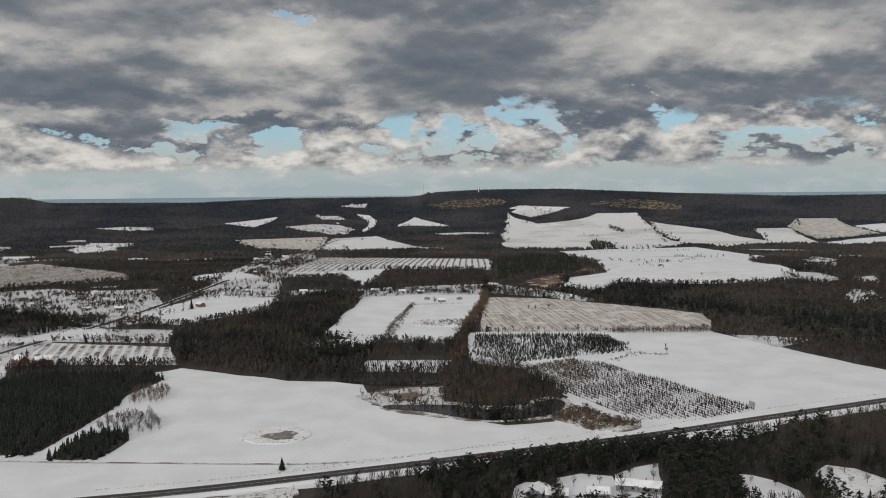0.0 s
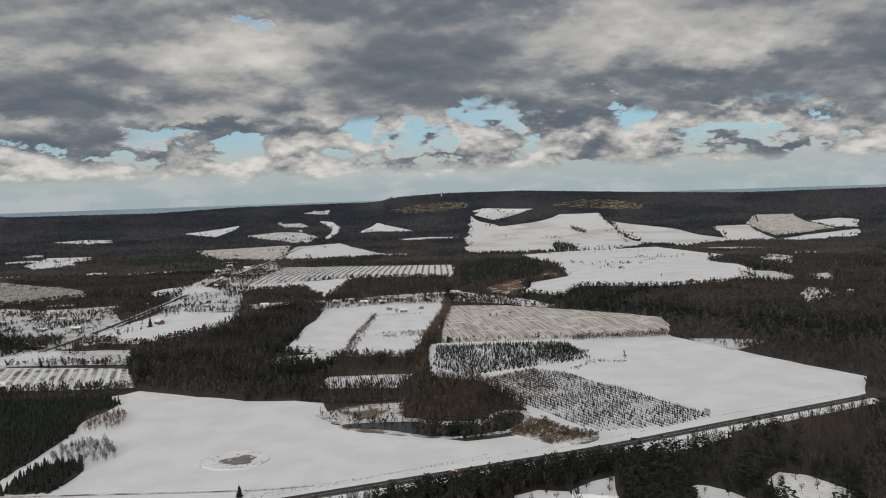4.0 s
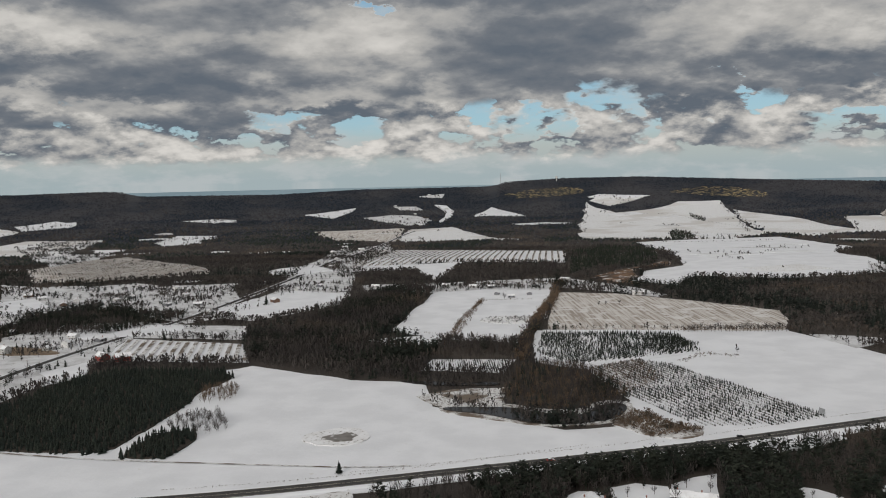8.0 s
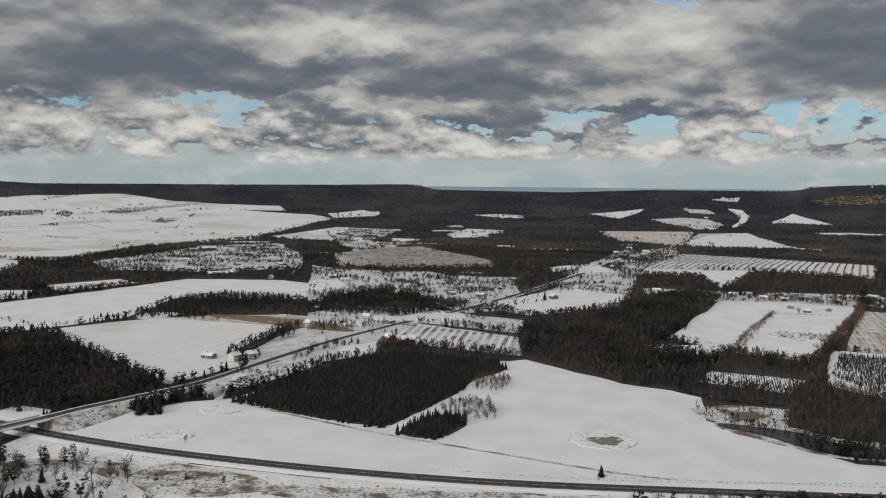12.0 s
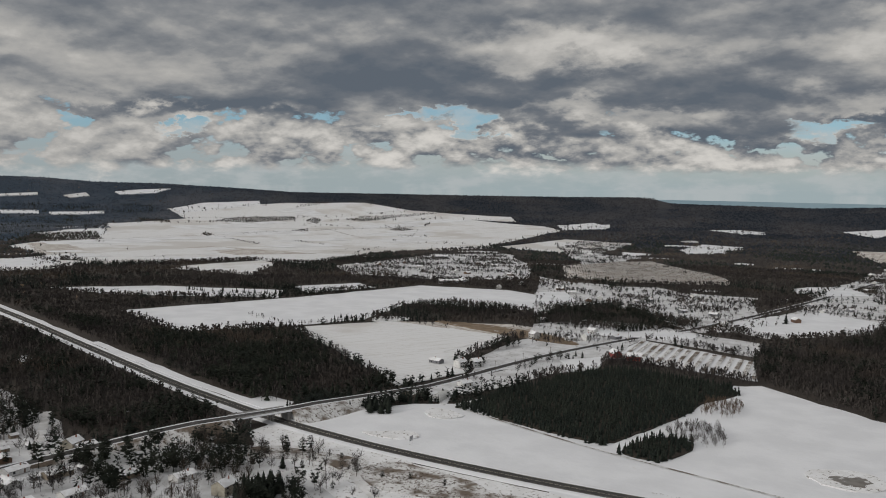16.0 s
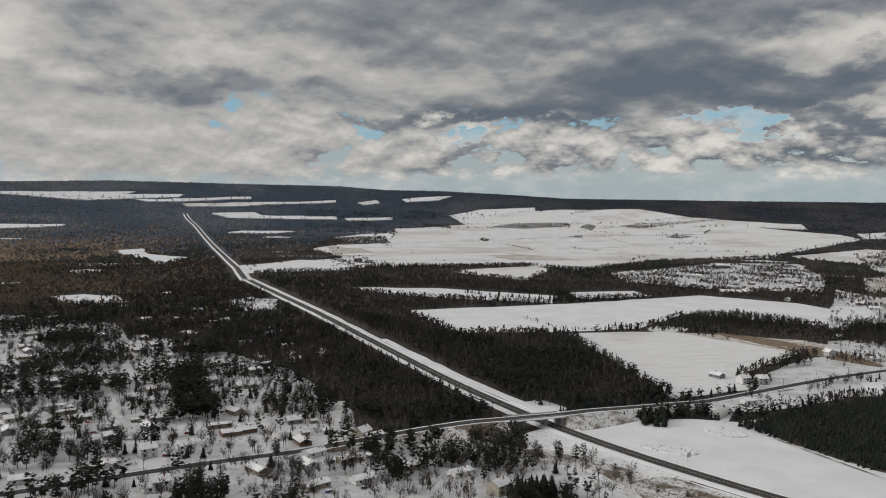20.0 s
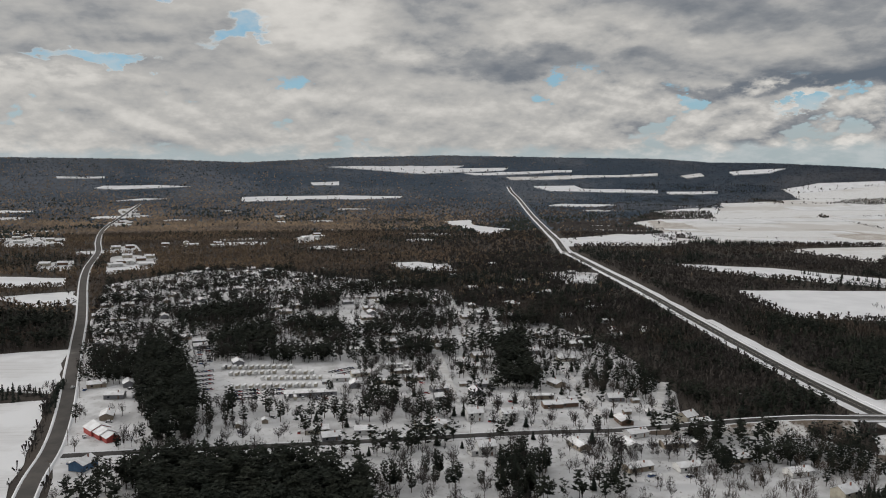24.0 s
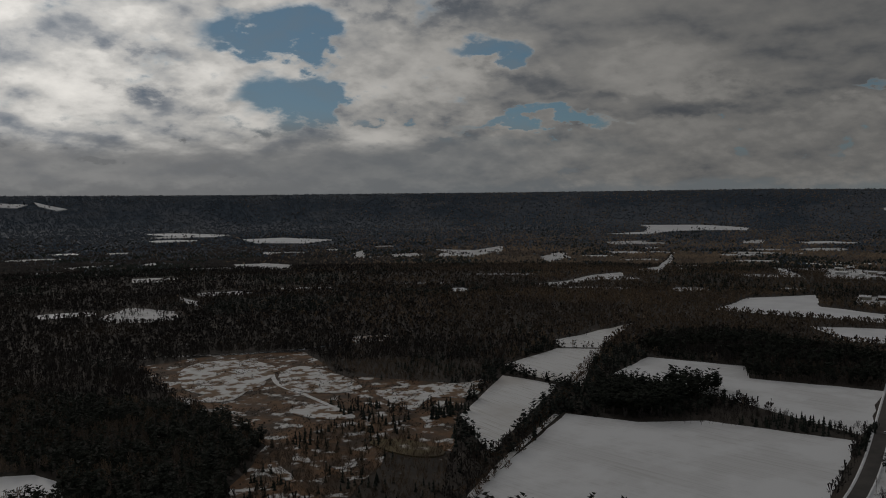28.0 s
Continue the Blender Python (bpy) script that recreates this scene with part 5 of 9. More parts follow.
def blades(rng, n, height, spread, width, low=0.25, spray=0.0):
    """A bare crown: a thin trunk and limbs that fan out into sprays of twigs on a round outline."""
    v, f = [], []

    def blade(a, b, wa, wb):
        side = np.cross(b - a, rng.normal(size=3))
        side /= max(np.linalg.norm(side), 1e-6)
        k = len(v)
        v.extend([a - side * wa, a + side * wa, b + side * wb] if wa > wb else [b - side * wb, b + side * wb, a])
        f.append((k, k + 1, k + 2))
    top = np.array([rng.normal(0, 0.02), rng.normal(0, 0.02), 0.85]) * height
    for _ in range(2):
        blade(np.zeros(3), top, width * 0.8, 0)
    for i in range(n):
        u, ang = rng.uniform(-0.55, 1.0), rng.random() * 6.283
        out = spread * math.sqrt(max(0.05, 1 - u * u)) * rng.uniform(0.6, 1.05)
        b = np.array([math.cos(ang) * out, math.sin(ang) * out, ((0.58 + low * 0.2) + (0.42 - low * 0.2) * u) * height])
        a = top * min(b[2] / height, low + 0.4 * rng.random())
        if spray and i % 4:
            blade(a + (b - a) * 0.25, b, 0, width * spray)
        else:
            blade(a, b, width, 0)
    return np.array(v), np.array(f)


def fir(rng, layers, sides, height, radius):
    """A spruce: tiers of drooping, ragged skirts round a stem."""
    v, f = [], []
    for i in range(layers):
        z1 = height * (1 - (layers - 1 - i) / layers * 0.93)
        z0 = height * 0.06 + height * i / layers * 0.86
        r = radius * (1 - i / layers) ** 0.85
        k = len(v)
        v.append((rng.normal(0, 0.03) * radius, rng.normal(0, 0.03) * radius, z1))
        off = rng.random() * 6.28
        for j in range(sides):
            a = off + 6.2832 * j / sides
            rr = r * (0.72 + 0.5 * rng.random()) * (1.0 if j % 2 else 0.74)
            v.append((math.cos(a) * rr, math.sin(a) * rr, z0 + rng.normal(0, 0.02) * height))
        for j in range(sides):
            f.append((k, k + 1 + j, k + 1 + (j + 1) % sides))
    return np.array(v), np.array(f)


def tufts(rng, n, height, radius, low, size, blades_each=5):
    """A pine's crown: sprays of needles in uneven tiers round a tall stem."""
    w = height * 0.017
    v = [np.array(q) for q in ((-w, 0, 0), (w, 0, 0), (0, 0, height * 0.9), (0, -w, 0), (0, w, 0), (0, 0, height * 0.88))]
    f = [(0, 1, 2), (3, 4, 5)]
    for i in range(n):
        h = low + (1 - low) * (i + rng.random()) / n
        rr = radius * (0.3 + 0.8 * math.sin(math.pi * min(1, (1.04 - h) / (1.04 - low) * 0.78 + 0.12)))
        a = rng.random() * 6.28
        d = rr * math.sqrt(rng.random()) * 0.85
        c = np.array([math.cos(a) * d, math.sin(a) * d, h * height])
        s = size * (0.7 + 0.6 * rng.random()) * (1.1 - 0.4 * h)
        for j in range(blades_each):
            b = a + rng.normal(0, 1.3)
            tip = c + np.array([math.cos(b), math.sin(b), rng.uniform(-0.25, 0.55)]) * s
            side = np.array([-math.sin(b), math.cos(b), rng.uniform(-0.6, 0.6)]) * s * 0.42
            base = c - np.array([math.cos(b), math.sin(b), 0]) * s * 0.35
            k = len(v)
            v.extend([base - side, base + side, tip])
            f.append((k, k + 1, k + 2))
    return np.array(v), np.array(f)


def stem(height, radius, sides=5, lean=0.0):
    v = [(math.cos(6.2832 * j / sides) * radius, math.sin(6.2832 * j / sides) * radius, 0) for j in range(sides)]
    v += [(math.cos(6.2832 * j / sides) * radius * 0.35 + lean, math.sin(6.2832 * j / sides) * radius * 0.35, height) for j in range(sides)]
    f = []
    for j in range(sides):
        k = (j + 1) % sides
        f += [(j, k, sides + k), (j, sides + k, sides + j)]
    return np.array(v), np.array(f)


RNG = np.random.default_rng(7)
BARE_NEAR = [blades(RNG, 30, 10.0, 3.0, 0.10, 0.22, 1.7) for _ in range(6)]
BARE_MID = [blades(RNG, 11, 10.0, 2.7, 0.2, 0.2, 3.0) for _ in range(6)]
BARE_FAR = [blades(RNG, 6, 9.5, 3.4, 0.4, 0.15, 3.4) for _ in range(5)]
FIR_NEAR = [fir(RNG, 4, 9, 10.0, 2.3) for _ in range(5)]
FIR_MID = [fir(RNG, 3, 7, 9.0, 2.5) for _ in range(5)]
FIR_FAR = [fir(RNG, 2, 5, 10.0, 3.2) for _ in range(4)]
BRUSH_TALL = [blades(RNG, 14, 9.0, 5.0, 0.2, 0.02, 2.8) for _ in range(5)]
MOUND = [fir(RNG, 1, 7, 2.6, 14.0) for _ in range(4)]
PINE_NEAR = [tufts(RNG, 44, 10.5, 2.7, 0.28, 1.25, 4) for _ in range(6)]
PINE_MID = [tufts(RNG, 17, 10.5, 2.6, 0.30, 2.0, 3) for _ in range(8)]
LEAFY = [tufts(RNG, 7, 9.5, 2.3, 0.15, 2.7, 3) for _ in range(6)]
CANOPY = [fir(RNG, 1, 5, 7.5, 7.0) for _ in range(6)]
MIXED = FIR_MID[:2] + PINE_MID[:4]


def stamp(name, label, kinds, pts, sizes, mat, category="woods", squash=1.0):
    """Many trees of a few shapes, each turned and sized by itself, joined into one stretch of woods."""
    pts, sizes = np.asarray(pts, float), np.asarray(sizes, float)
    if not len(pts):
        return None
    pick = RNG.integers(0, len(kinds), len(pts))
    turn = RNG.random(len(pts)) * 6.2832
    z = terrain(pts[:, 0], pts[:, 1])
    vs, fs, base = [], [], 0
    for k, (v, f) in enumerate(kinds):
        m = pick == k
        n = int(m.sum())
        if not n:
            continue
        c, s, sz = np.cos(turn[m])[:, None], np.sin(turn[m])[:, None], sizes[m][:, None]
        x = (v[None, :, 0] * c - v[None, :, 1] * s) * sz * squash + pts[m, 0][:, None]
        y = (v[None, :, 0] * s + v[None, :, 1] * c) * sz * squash + pts[m, 1][:, None]
        h = v[None, :, 2] * sz + z[m][:, None]
        vs.append(np.stack([x, y, h], 2).reshape(-1, 3))
        fs.append((f[None] + (np.arange(n) * len(v))[:, None, None]).reshape(-1, 3) + base)
        base += n * len(v)
    ob = new(name, tri_mesh(name, np.concatenate(vs), np.concatenate(fs), mat))
    return tagged(ob, label, category, kind="stuff")


def spread(poly, gap, jitter=0.75):
    """Places about a gap apart within an outline."""
    q = np.asarray(poly, float)
    lo, hi = q.min(0), q.max(0)
    g = np.stack(np.meshgrid(np.arange(lo[0], hi[0], gap), np.arange(lo[1], hi[1], gap)), -1).reshape(-1, 2)
    g = g + RNG.uniform(-jitter, jitter, g.shape) * gap
    return g[in_poly(g, q)]


WOODS = []
POND = [(-29, 601), (-3, 601), (23, 599), (33, 588), (45, 583), (56, 582), (70, 579), (80, 604), (97, 613), (102, 597), (88, 570), (69, 561), (54, 557), (36, 559), (22, 567), (2, 583), (-29, 593)]
WATERS = [POND, [(-79, 686), (-45, 678), (13, 676), (9, 665), (-44, 666)]]


OPEN = []


def sprinkle(label, poly, gap, kinds, tall, mat, keep=0.5, streak=0.016):
    """Loose trees over yards, in clumps."""
    p = spread(poly, gap)
    p = p[~near_road(p, -3.0)]
    if not len(p):
        return
    nz = np.array([noise.noise((x * streak, y * streak, 3.3)) for x, y in p])
    p = p[RNG.random(len(p)) < keep - 0.2 + 3.2 * nz]
    for lawn in OPEN:
        p = p[~in_poly(p, lawn)]
    if not len(p):
        return
    stamp("yard_trees", label, kinds, p, tall / 10 * RNG.uniform(0.55, 1.15, len(p)), mat, "trees")


def wood(label, poly, gap, share, tall=10.0, bare=BARE_MID, fir_kinds=FIR_MID, keep_roads=True, bare_mat=None):
    """A stand with the given share of evergreens among bare trees."""
    p = spread(poly, gap)
    if keep_roads:
        p = p[~near_road(p)]
    WOODS.append(poly)
    for wet in WATERS + CLEARINGS:
        p = p[~in_poly(p, wet)]
    cluster = np.array([noise.noise((x * 0.02, y * 0.02, 4.2)) for x, y in p]) * 0.5 + 0.5
    green = cluster + RNG.normal(0, 0.12, len(p)) < np.quantile(cluster, share) if share < 1 else np.ones(len(p), bool)
    size = tall / 10 * RNG.uniform(0.7, 1.15, len(p))
    if share > 0:
        stamp("evergreen_stand", label, fir_kinds, p[green], size[green], SPRUCE if fir_kinds is FIR_MID or fir_kinds is FIR_NEAR else PINE)
    if share < 1:
        stamp("bare_stand", label.replace("evergreen", "leafless"), bare, p[~green], size[~green], bare_mat or BARE)


# two sun patches on the ridge, drawn as stands of lighter colour
wood("tawny sunlit leafless woods on the hilltop", [(28, 4283), (162, 4355), (332, 4366), (424, 4329), (405, 4239), (321, 4211), (183, 4197), (101, 4190)], 15.0, 0.0, 8.0, MOUND, bare_mat=TAWNY_SUN)
wood("tawny sunlit leafless woods on the hilltop", [(807, 4185), (979, 4266), (1130, 4227), (1236, 4092), (1225, 3995), (1077, 4024), (943, 4104)], 15.0, 0.0, 8.0, MOUND, bare_mat=TAWNY_SUN)
wood("dark pines between the far village houses", [(-843, -71), (-883, 32), (-803, 30), (-802, -56)], 9.8, 0.85, 12.0, fir_kinds=PINE_MID)
wood("dark pines between the far village houses", [(-1033, -46), (-1061, 115), (-967, 102), (-985, -31)], 11.0, 0.8, 12.0, fir_kinds=PINE_MID)
wood("row of dark pines between the far village houses", [(-1095, 122), (-1077, 274), (-1032, 257), (-1030, 119)], 11.0, 0.8, 11.0, fir_kinds=PINE_MID)
wood("leafless thicket with evergreen trees between fields", [(-719, 868), (-745, 922), (-723, 984), (-634, 996), (-592, 959), (-600, 858)], 4.5, 0.3, 8.5, fir_kinds=MIXED)
wood("mixed evergreen and leafless wood beside the country road", [(-557, 905), (-573, 983), (-511, 1085), (-390, 1055), (-369, 1019), (-424, 912), (-496, 909)], 4.5, 0.45, 9.0, fir_kinds=MIXED)
wood("clump of dark evergreen trees beside the marsh", [(-505, -420), (-520, -405), (-519, -382), (-499, -372), (-478, -387)], 5.5, 0.9, 9.0)
wood("clump of dark evergreen trees beside the marsh", [(-469, -483), (-493, -463), (-494, -423), (-473, -394), (-446, -392), (-450, -451)], 6.7, 0.7, 8.0)
wood("brown leafless thicket with evergreen trees beside the marsh", [(-367, -430), (-433, -434), (-446, -392), (-429, -328), (-347, -272), (-282, -357)], 5.0, 0.12, 7.0, BARE_NEAR, bare_mat=RUSSET_SUN)
wood("brown leafless brush beside the marsh", [(-564, -597), (-629, -555), (-656, -471), (-615, -435), (-551, -484), (-558, -561)], 5.0, 0.1, 7.0, BARE_NEAR, bare_mat=RUSSET_SUN)
wood("dense dark evergreen spruce plantation", [(-359, 510), (-229, 493), (-225, 529), (-219, 615), (-226, 649), (-210, 695), (-225, 719), (-329, 728), (-347, 694), (-360, 585)], 3.0, 1.0, 7.0, fir_kinds=FIR_MID)
wood("small dark evergreen spruce stand", [(-217, 487), (-187, 488), (-181, 527), (-190, 544), (-210, 542), (-216, 518)], 3.0, 1.0, 7.0, fir_kinds=FIR_MID)
wood("leafless brown alder thicket", [(-212, 615), (-185, 620), (-198, 667), (-224, 658)], 3.4, 0.0, 6.5, BARE_NEAR, bare_mat=REED)
wood("leafless brown alder thicket", [(-211, 545), (-183, 533), (-168, 546), (-183, 586), (-211, 578)], 3.6, 0.0, 7.0, BARE_NEAR)
wood("mixed leafless and evergreen woods between fields", [(-249, 864), (-233, 791), (-195, 753), (-125, 712), (-79, 686), (-46, 680), (-55, 760), (-44, 824), (-124, 857), (-112, 940), (-85, 1253), (-123, 1340), (-186, 1202), (-194, 1070), (-227, 918)], 4.1, 0.2, 9.5, fir_kinds=MIXED)
POND_WOODS = [(14, 640), (26, 723), (48, 744), (88, 712), (106, 640), (103, 612), (84, 608), (70, 584), (36, 588), (20, 602)]
field("snowy brown ground between the trees round a pond", SCRUB, [(-32, 608), (20, 612), (36, 598), (66, 592), (80, 616), (102, 622), (107, 600), (92, 566), (70, 556), (36, 554), (18, 563), (-32, 588)], 0.1, "ground", "woodland_ground", 2.0, solid=False)
wood("leafless woods round a dark pond with a few evergreen trees", POND_WOODS, 5.2, 0.1, 9.5, BARE_NEAR)
wood("brown leafless alders round a dark pond", POND_WOODS, 4.8, 0.0, 7.5, BARE_NEAR, bare_mat=REED)
wood("clump of dark evergreen pines behind a pond", [(72, 622), (70, 650), (88, 662), (97, 640), (92, 622)], 5.0, 0.9, 9.0, BARE_NEAR, PINE_NEAR)
wood("dense dark evergreen pines beside the highway", [(-14, 453), (16, 464), (65, 484), (110, 500), (143, 492), (132, 470), (103, 457), (99, 445), (83, 450), (68, 442), (66, 432), (54, 438), (45, 430), (40, 402), (10, 404)], 4.2, 0.9, 9.5, BARE_NEAR, PINE_NEAR[:3] + PINE_MID[:3])
THICKET = [(83, 559), (98, 584), (113, 590), (118, 569), (127, 558), (143, 541), (129, 525), (104, 530), (90, 553)]
field("brown grass and thin snow under roadside brush", SCRUB, THICKET, 0.45, "grass", "grass_patch", 2.0, solid=False)
wood("low leafless brown brush beside the highway", THICKET, 2.3, 0.0, 4.4, BRUSH_TALL, bare_mat=REED)
wood("small dark evergreens among roadside brush", THICKET, 8.0, 0.5, 4.0, BRUSH_TALL, PINE_MID)
wood("mixed evergreen and leafless woods beside the highway", [(-837, 534), (-761, 550), (-689, 633), (-552, 576), (-521, 552), (-441, 539), (-435, 525), (-455, 450), (-479, 425), (-618, 450), (-886, 506), (-1068, 534)], 4.4, 0.55, 10.0, fir_kinds=MIXED)
wood("leafless woods with evergreen trees beside the highway", [(-891, 442), (-834, 451), (-691, 427), (-551, 409), (-467, 383), (-462, 346), (-484, 304), (-530, 297), (-640, 345), (-740, 375)], 4.2, 0.25, 10.0, fir_kinds=MIXED)
wood("row of tall dark evergreen pines in the village", [(-765, -79), (-694, -44), (-590, -32), (-480, -26), (-480, -45), (-561, -65), (-695, -86)], 5.3, 1.0, 15.0, fir_kinds=PINE_NEAR)
wood("stand of tall dark evergreen pines in the village", [(-439, -53), (-448, -39), (-434, 7), (-430, 30), (-408, 49), (-397, 61), (-332, 53), (-331, -35)], 4.6, 1.0, 17.0, fir_kinds=PINE_NEAR)
wood("stand of dark evergreen pines beside a field", [(-648, -343), (-649, -286), (-703, -300), (-706, -256), (-693, -252), (-580, -257), (-565, -300)], 5.1, 1.0, 14.0, fir_kinds=PINE_MID)
wood("mixed evergreen and leafless wood between fields", [(-825, -394), (-893, -411), (-979, -358), (-933, -216), (-915, -168), (-787, -148), (-756, -252), (-813, -281)], 5.4, 0.7, 12.5, fir_kinds=PINE_MID)
wood("leafless hedgerow with evergreen trees between fields", [(-570, -252), (-642, -236), (-647, -198), (-639, -165), (-634, -130), (-605, -128), (-604, -185)], 4.9, 0.35, 7.0, BARE_NEAR)
wood("dense evergreen woods beside the marsh", [(-320, -708), (-372, -604), (-395, -514), (-371, -439), (-295, -383), (-232, -309), (-174, -385)], 4.6, 0.85, 10.0, BARE_NEAR, FIR_NEAR[:2] + PINE_MID, bare_mat=RUSSET_SUN)
wood("mixed evergreen and leafless woods south of the highway", [(-56, 448), (-45, 460), (-2, 464), (62, 477), (97, 494), (161, 504), (186, 525), (232, 539), (340, 577), (203, 340), (81, 303), (-50, 364)], 4.6, 0.25, 9.5, BARE_NEAR, FIR_NEAR[:2] + PINE_MID)

PINES_DARK = "dense dark evergreen pines south of the highway"
wood(PINES_DARK, [(31, 469), (82, 489), (125, 506), (155, 490), (168, 471), (162, 436), (152, 396), (109, 387), (127, 429), (130, 467), (95, 457), (74, 445), (37, 434)], 4.0, 1.0, 10.0, fir_kinds=PINE_MID)
wood("mixed dark pines round a woodland clearing", [(168, 446), (189, 483), (208, 461), (199, 427), (191, 434)], 5.0, 0.7, 10.0, BARE_NEAR, PINE_MID)
wood("dark evergreens below a snowy slope", [(532, 2701), (572, 2858), (592, 2689), (561, 2475), (482, 2405)], 9.0, 0.9, 10.0, BARE_FAR, FIR_FAR, bare_mat=BARE)
wood("dark evergreens below a snowy slope", [(741, 3419), (779, 3437), (763, 3198), (737, 3204)], 9.0, 0.9, 10.0, BARE_FAR, FIR_FAR, bare_mat=BARE)
wood("dark evergreens below a snowy slope", [(167, 1913), (264, 2187), (354, 2001), (309, 1655), (280, 1555), (185, 1534), (124, 1417)], 9.0, 0.9, 10.0, BARE_FAR, FIR_FAR, bare_mat=BARE)
wood("dark leafless belt of trees across the snowy plain", [(-3520, 1625), (-3525, 1765), (-3461, 1902), (-3099, 1844), (-2907, 1742), (-2931, 1450), (-2550, 1180)], 9.0, 0.15, 9.0, CANOPY, FIR_FAR, bare_mat=CANOPY_FAR)
wood("dark leafless belt of trees across the snowy plain", [(-2486, 1151), (-2817, 1413), (-2804, 1627), (-2520, 1487), (-2499, 1255)], 9.0, 0.4, 9.0, CANOPY, FIR_FAR)
wood("dark leafless belt of trees across the snowy plain", [(-3770, 1740), (-3642, 2055), (-3439, 2356), (-3351, 2297), (-3427, 2064), (-3656, 1687)], 9.0, 0.15, 9.0, CANOPY, FIR_FAR, bare_mat=CANOPY_FAR)
wood("dark leafless belt of trees across the snowy plain", [(-3231, 2064), (-3088, 2118), (-3006, 2062), (-3143, 2021)], 9.0, 0.4, 9.0, CANOPY, FIR_FAR)
wood("dark leafless belt of trees across the snowy plain", [(-2955, 2246), (-3030, 2362), (-3023, 2511), (-2923, 2656), (-2821, 2591), (-2822, 2316)], 9.0, 0.4, 9.0, CANOPY, FIR_FAR)
wood("dark leafless belt of trees across the snowy plain", [(-3099, 2814), (-3140, 2924), (-3079, 3058), (-3069, 2933)], 9.0, 0.4, 9.0, CANOPY, FIR_FAR)
wood("dark leafless belt of trees across the snowy plain", [(-2699, 2763), (-2732, 2899), (-2632, 3104), (-2477, 3435), (-2604, 2992), (-2585, 2746)], 9.0, 0.4, 9.0, CANOPY, FIR_FAR)
wood("dark leafless belt of trees across the snowy plain", [(-2499, 1843), (-2572, 1913), (-2493, 1898), (-2442, 1836)], 9.0, 0.4, 9.0, CANOPY, FIR_FAR)
wood("dark leafless belt of trees across the snowy plain", [(-2767, 2581), (-2855, 2714), (-2761, 2677), (-2626, 2515)], 9.0, 0.4, 9.0, CANOPY, FIR_FAR)
wood("dark leafless belt of trees across the snowy plain", [(-2457, 2223), (-2478, 2329), (-2402, 2259)], 9.0, 0.4, 9.0, CANOPY, FIR_FAR)
wood("dark leafless belt of trees across the snowy plain", [(-2249, 2555), (-2313, 2679), (-2202, 2656), (-2180, 2560)], 9.0, 0.4, 9.0, CANOPY, FIR_FAR)
wood("clump of tall dark evergreen pines between village houses", [(-781, -24), (-816, 3), (-805, 29), (-724, 27), (-694, 17), (-698, -21)], 5.6, 0.9, 12.5, BARE_MID, PINE_MID)
wood("clump of tall dark evergreen pines between village houses", [(-844, 33), (-845, 92), (-788, 89), (-794, 34)], 5.6, 0.7, 12.5, BARE_MID, PINE_MID)
wood("clump of tall dark evergreen pines between village houses", [(-710, 22), (-725, 32), (-716, 79), (-678, 77), (-679, 21)], 5.6, 0.85, 12.5, BARE_MID, PINE_MID)
wood("clump of tall dark evergreen pines between village houses", [(-905, -70), (-951, -39), (-959, 16), (-888, 21), (-836, -29), (-843, -60)], 5.6, 0.8, 12.5, BARE_MID, PINE_MID)
wood("clump of tall dark evergreen pines between village houses", [(-990, 61), (-1001, 108), (-924, 100), (-924, 63)], 5.6, 0.8, 12.5, BARE_MID, PINE_MID)
wood("clump of tall dark evergreen pines between village houses", [(-952, 149), (-941, 205), (-896, 202), (-900, 146)], 5.6, 0.85, 12.5, BARE_MID, PINE_MID)
wood("clump of tall leafless trees and evergreen pines between village houses", [(-844, 126), (-820, 203), (-772, 191), (-783, 139)], 6.0, 0.4, 10.0, BARE_MID, PINE_MID)
wood("clump of tall dark evergreen pines between village houses", [(-725, 137), (-737, 162), (-683, 153), (-679, 131)], 5.6, 0.9, 12.5, BARE_MID, PINE_MID)
wood("clump of tall dark evergreen pines between village houses", [(-691, 158), (-710, 177), (-659, 167), (-658, 155)], 5.6, 0.8, 12.5, BARE_MID, PINE_MID)
wood("clump of tall dark evergreen pines between village houses", [(-729, 223), (-749, 254), (-642, 224), (-588, 217), (-562, 187), (-600, 185)], 5.6, 1.0, 12.5, BARE_MID, PINE_MID)
wood("clump of tall dark evergreen pines between village houses", [(-826, 252), (-830, 296), (-788, 287), (-784, 245)], 5.6, 0.6, 12.5, BARE_MID, PINE_MID)
wood("clump of tall leafless trees and evergreen pines between village houses", [(-902, 307), (-912, 358), (-836, 361), (-797, 314), (-817, 291)], 6.0, 0.25, 10.0, BARE_MID, PINE_MID)
wood("clump of tall leafless trees and evergreen pines between village houses", [(-783, 309), (-831, 391), (-736, 400), (-669, 354), (-693, 328), (-730, 300)], 6.0, 0.15, 10.0, BARE_MID, PINE_MID)

wood("dark evergreen clump beside a snowy field", [(-472, 697), (-485, 729), (-485, 770), (-463, 757), (-462, 725)], 5.5, 0.9, 9.0, BARE_NEAR, PINE_MID)
wood("dark evergreen clump beside a snowy field", [(-448, 625), (-466, 665), (-442, 668), (-424, 641), (-432, 626)], 5.5, 0.8, 8.0, BARE_NEAR, PINE_MID)
wood("evergreen and leafless garden trees beside the country road", [(-417, 656), (-423, 733), (-415, 774), (-393, 714), (-390, 640)], 7.0, 0.4, 8.0, BARE_NEAR, PINE_MID)
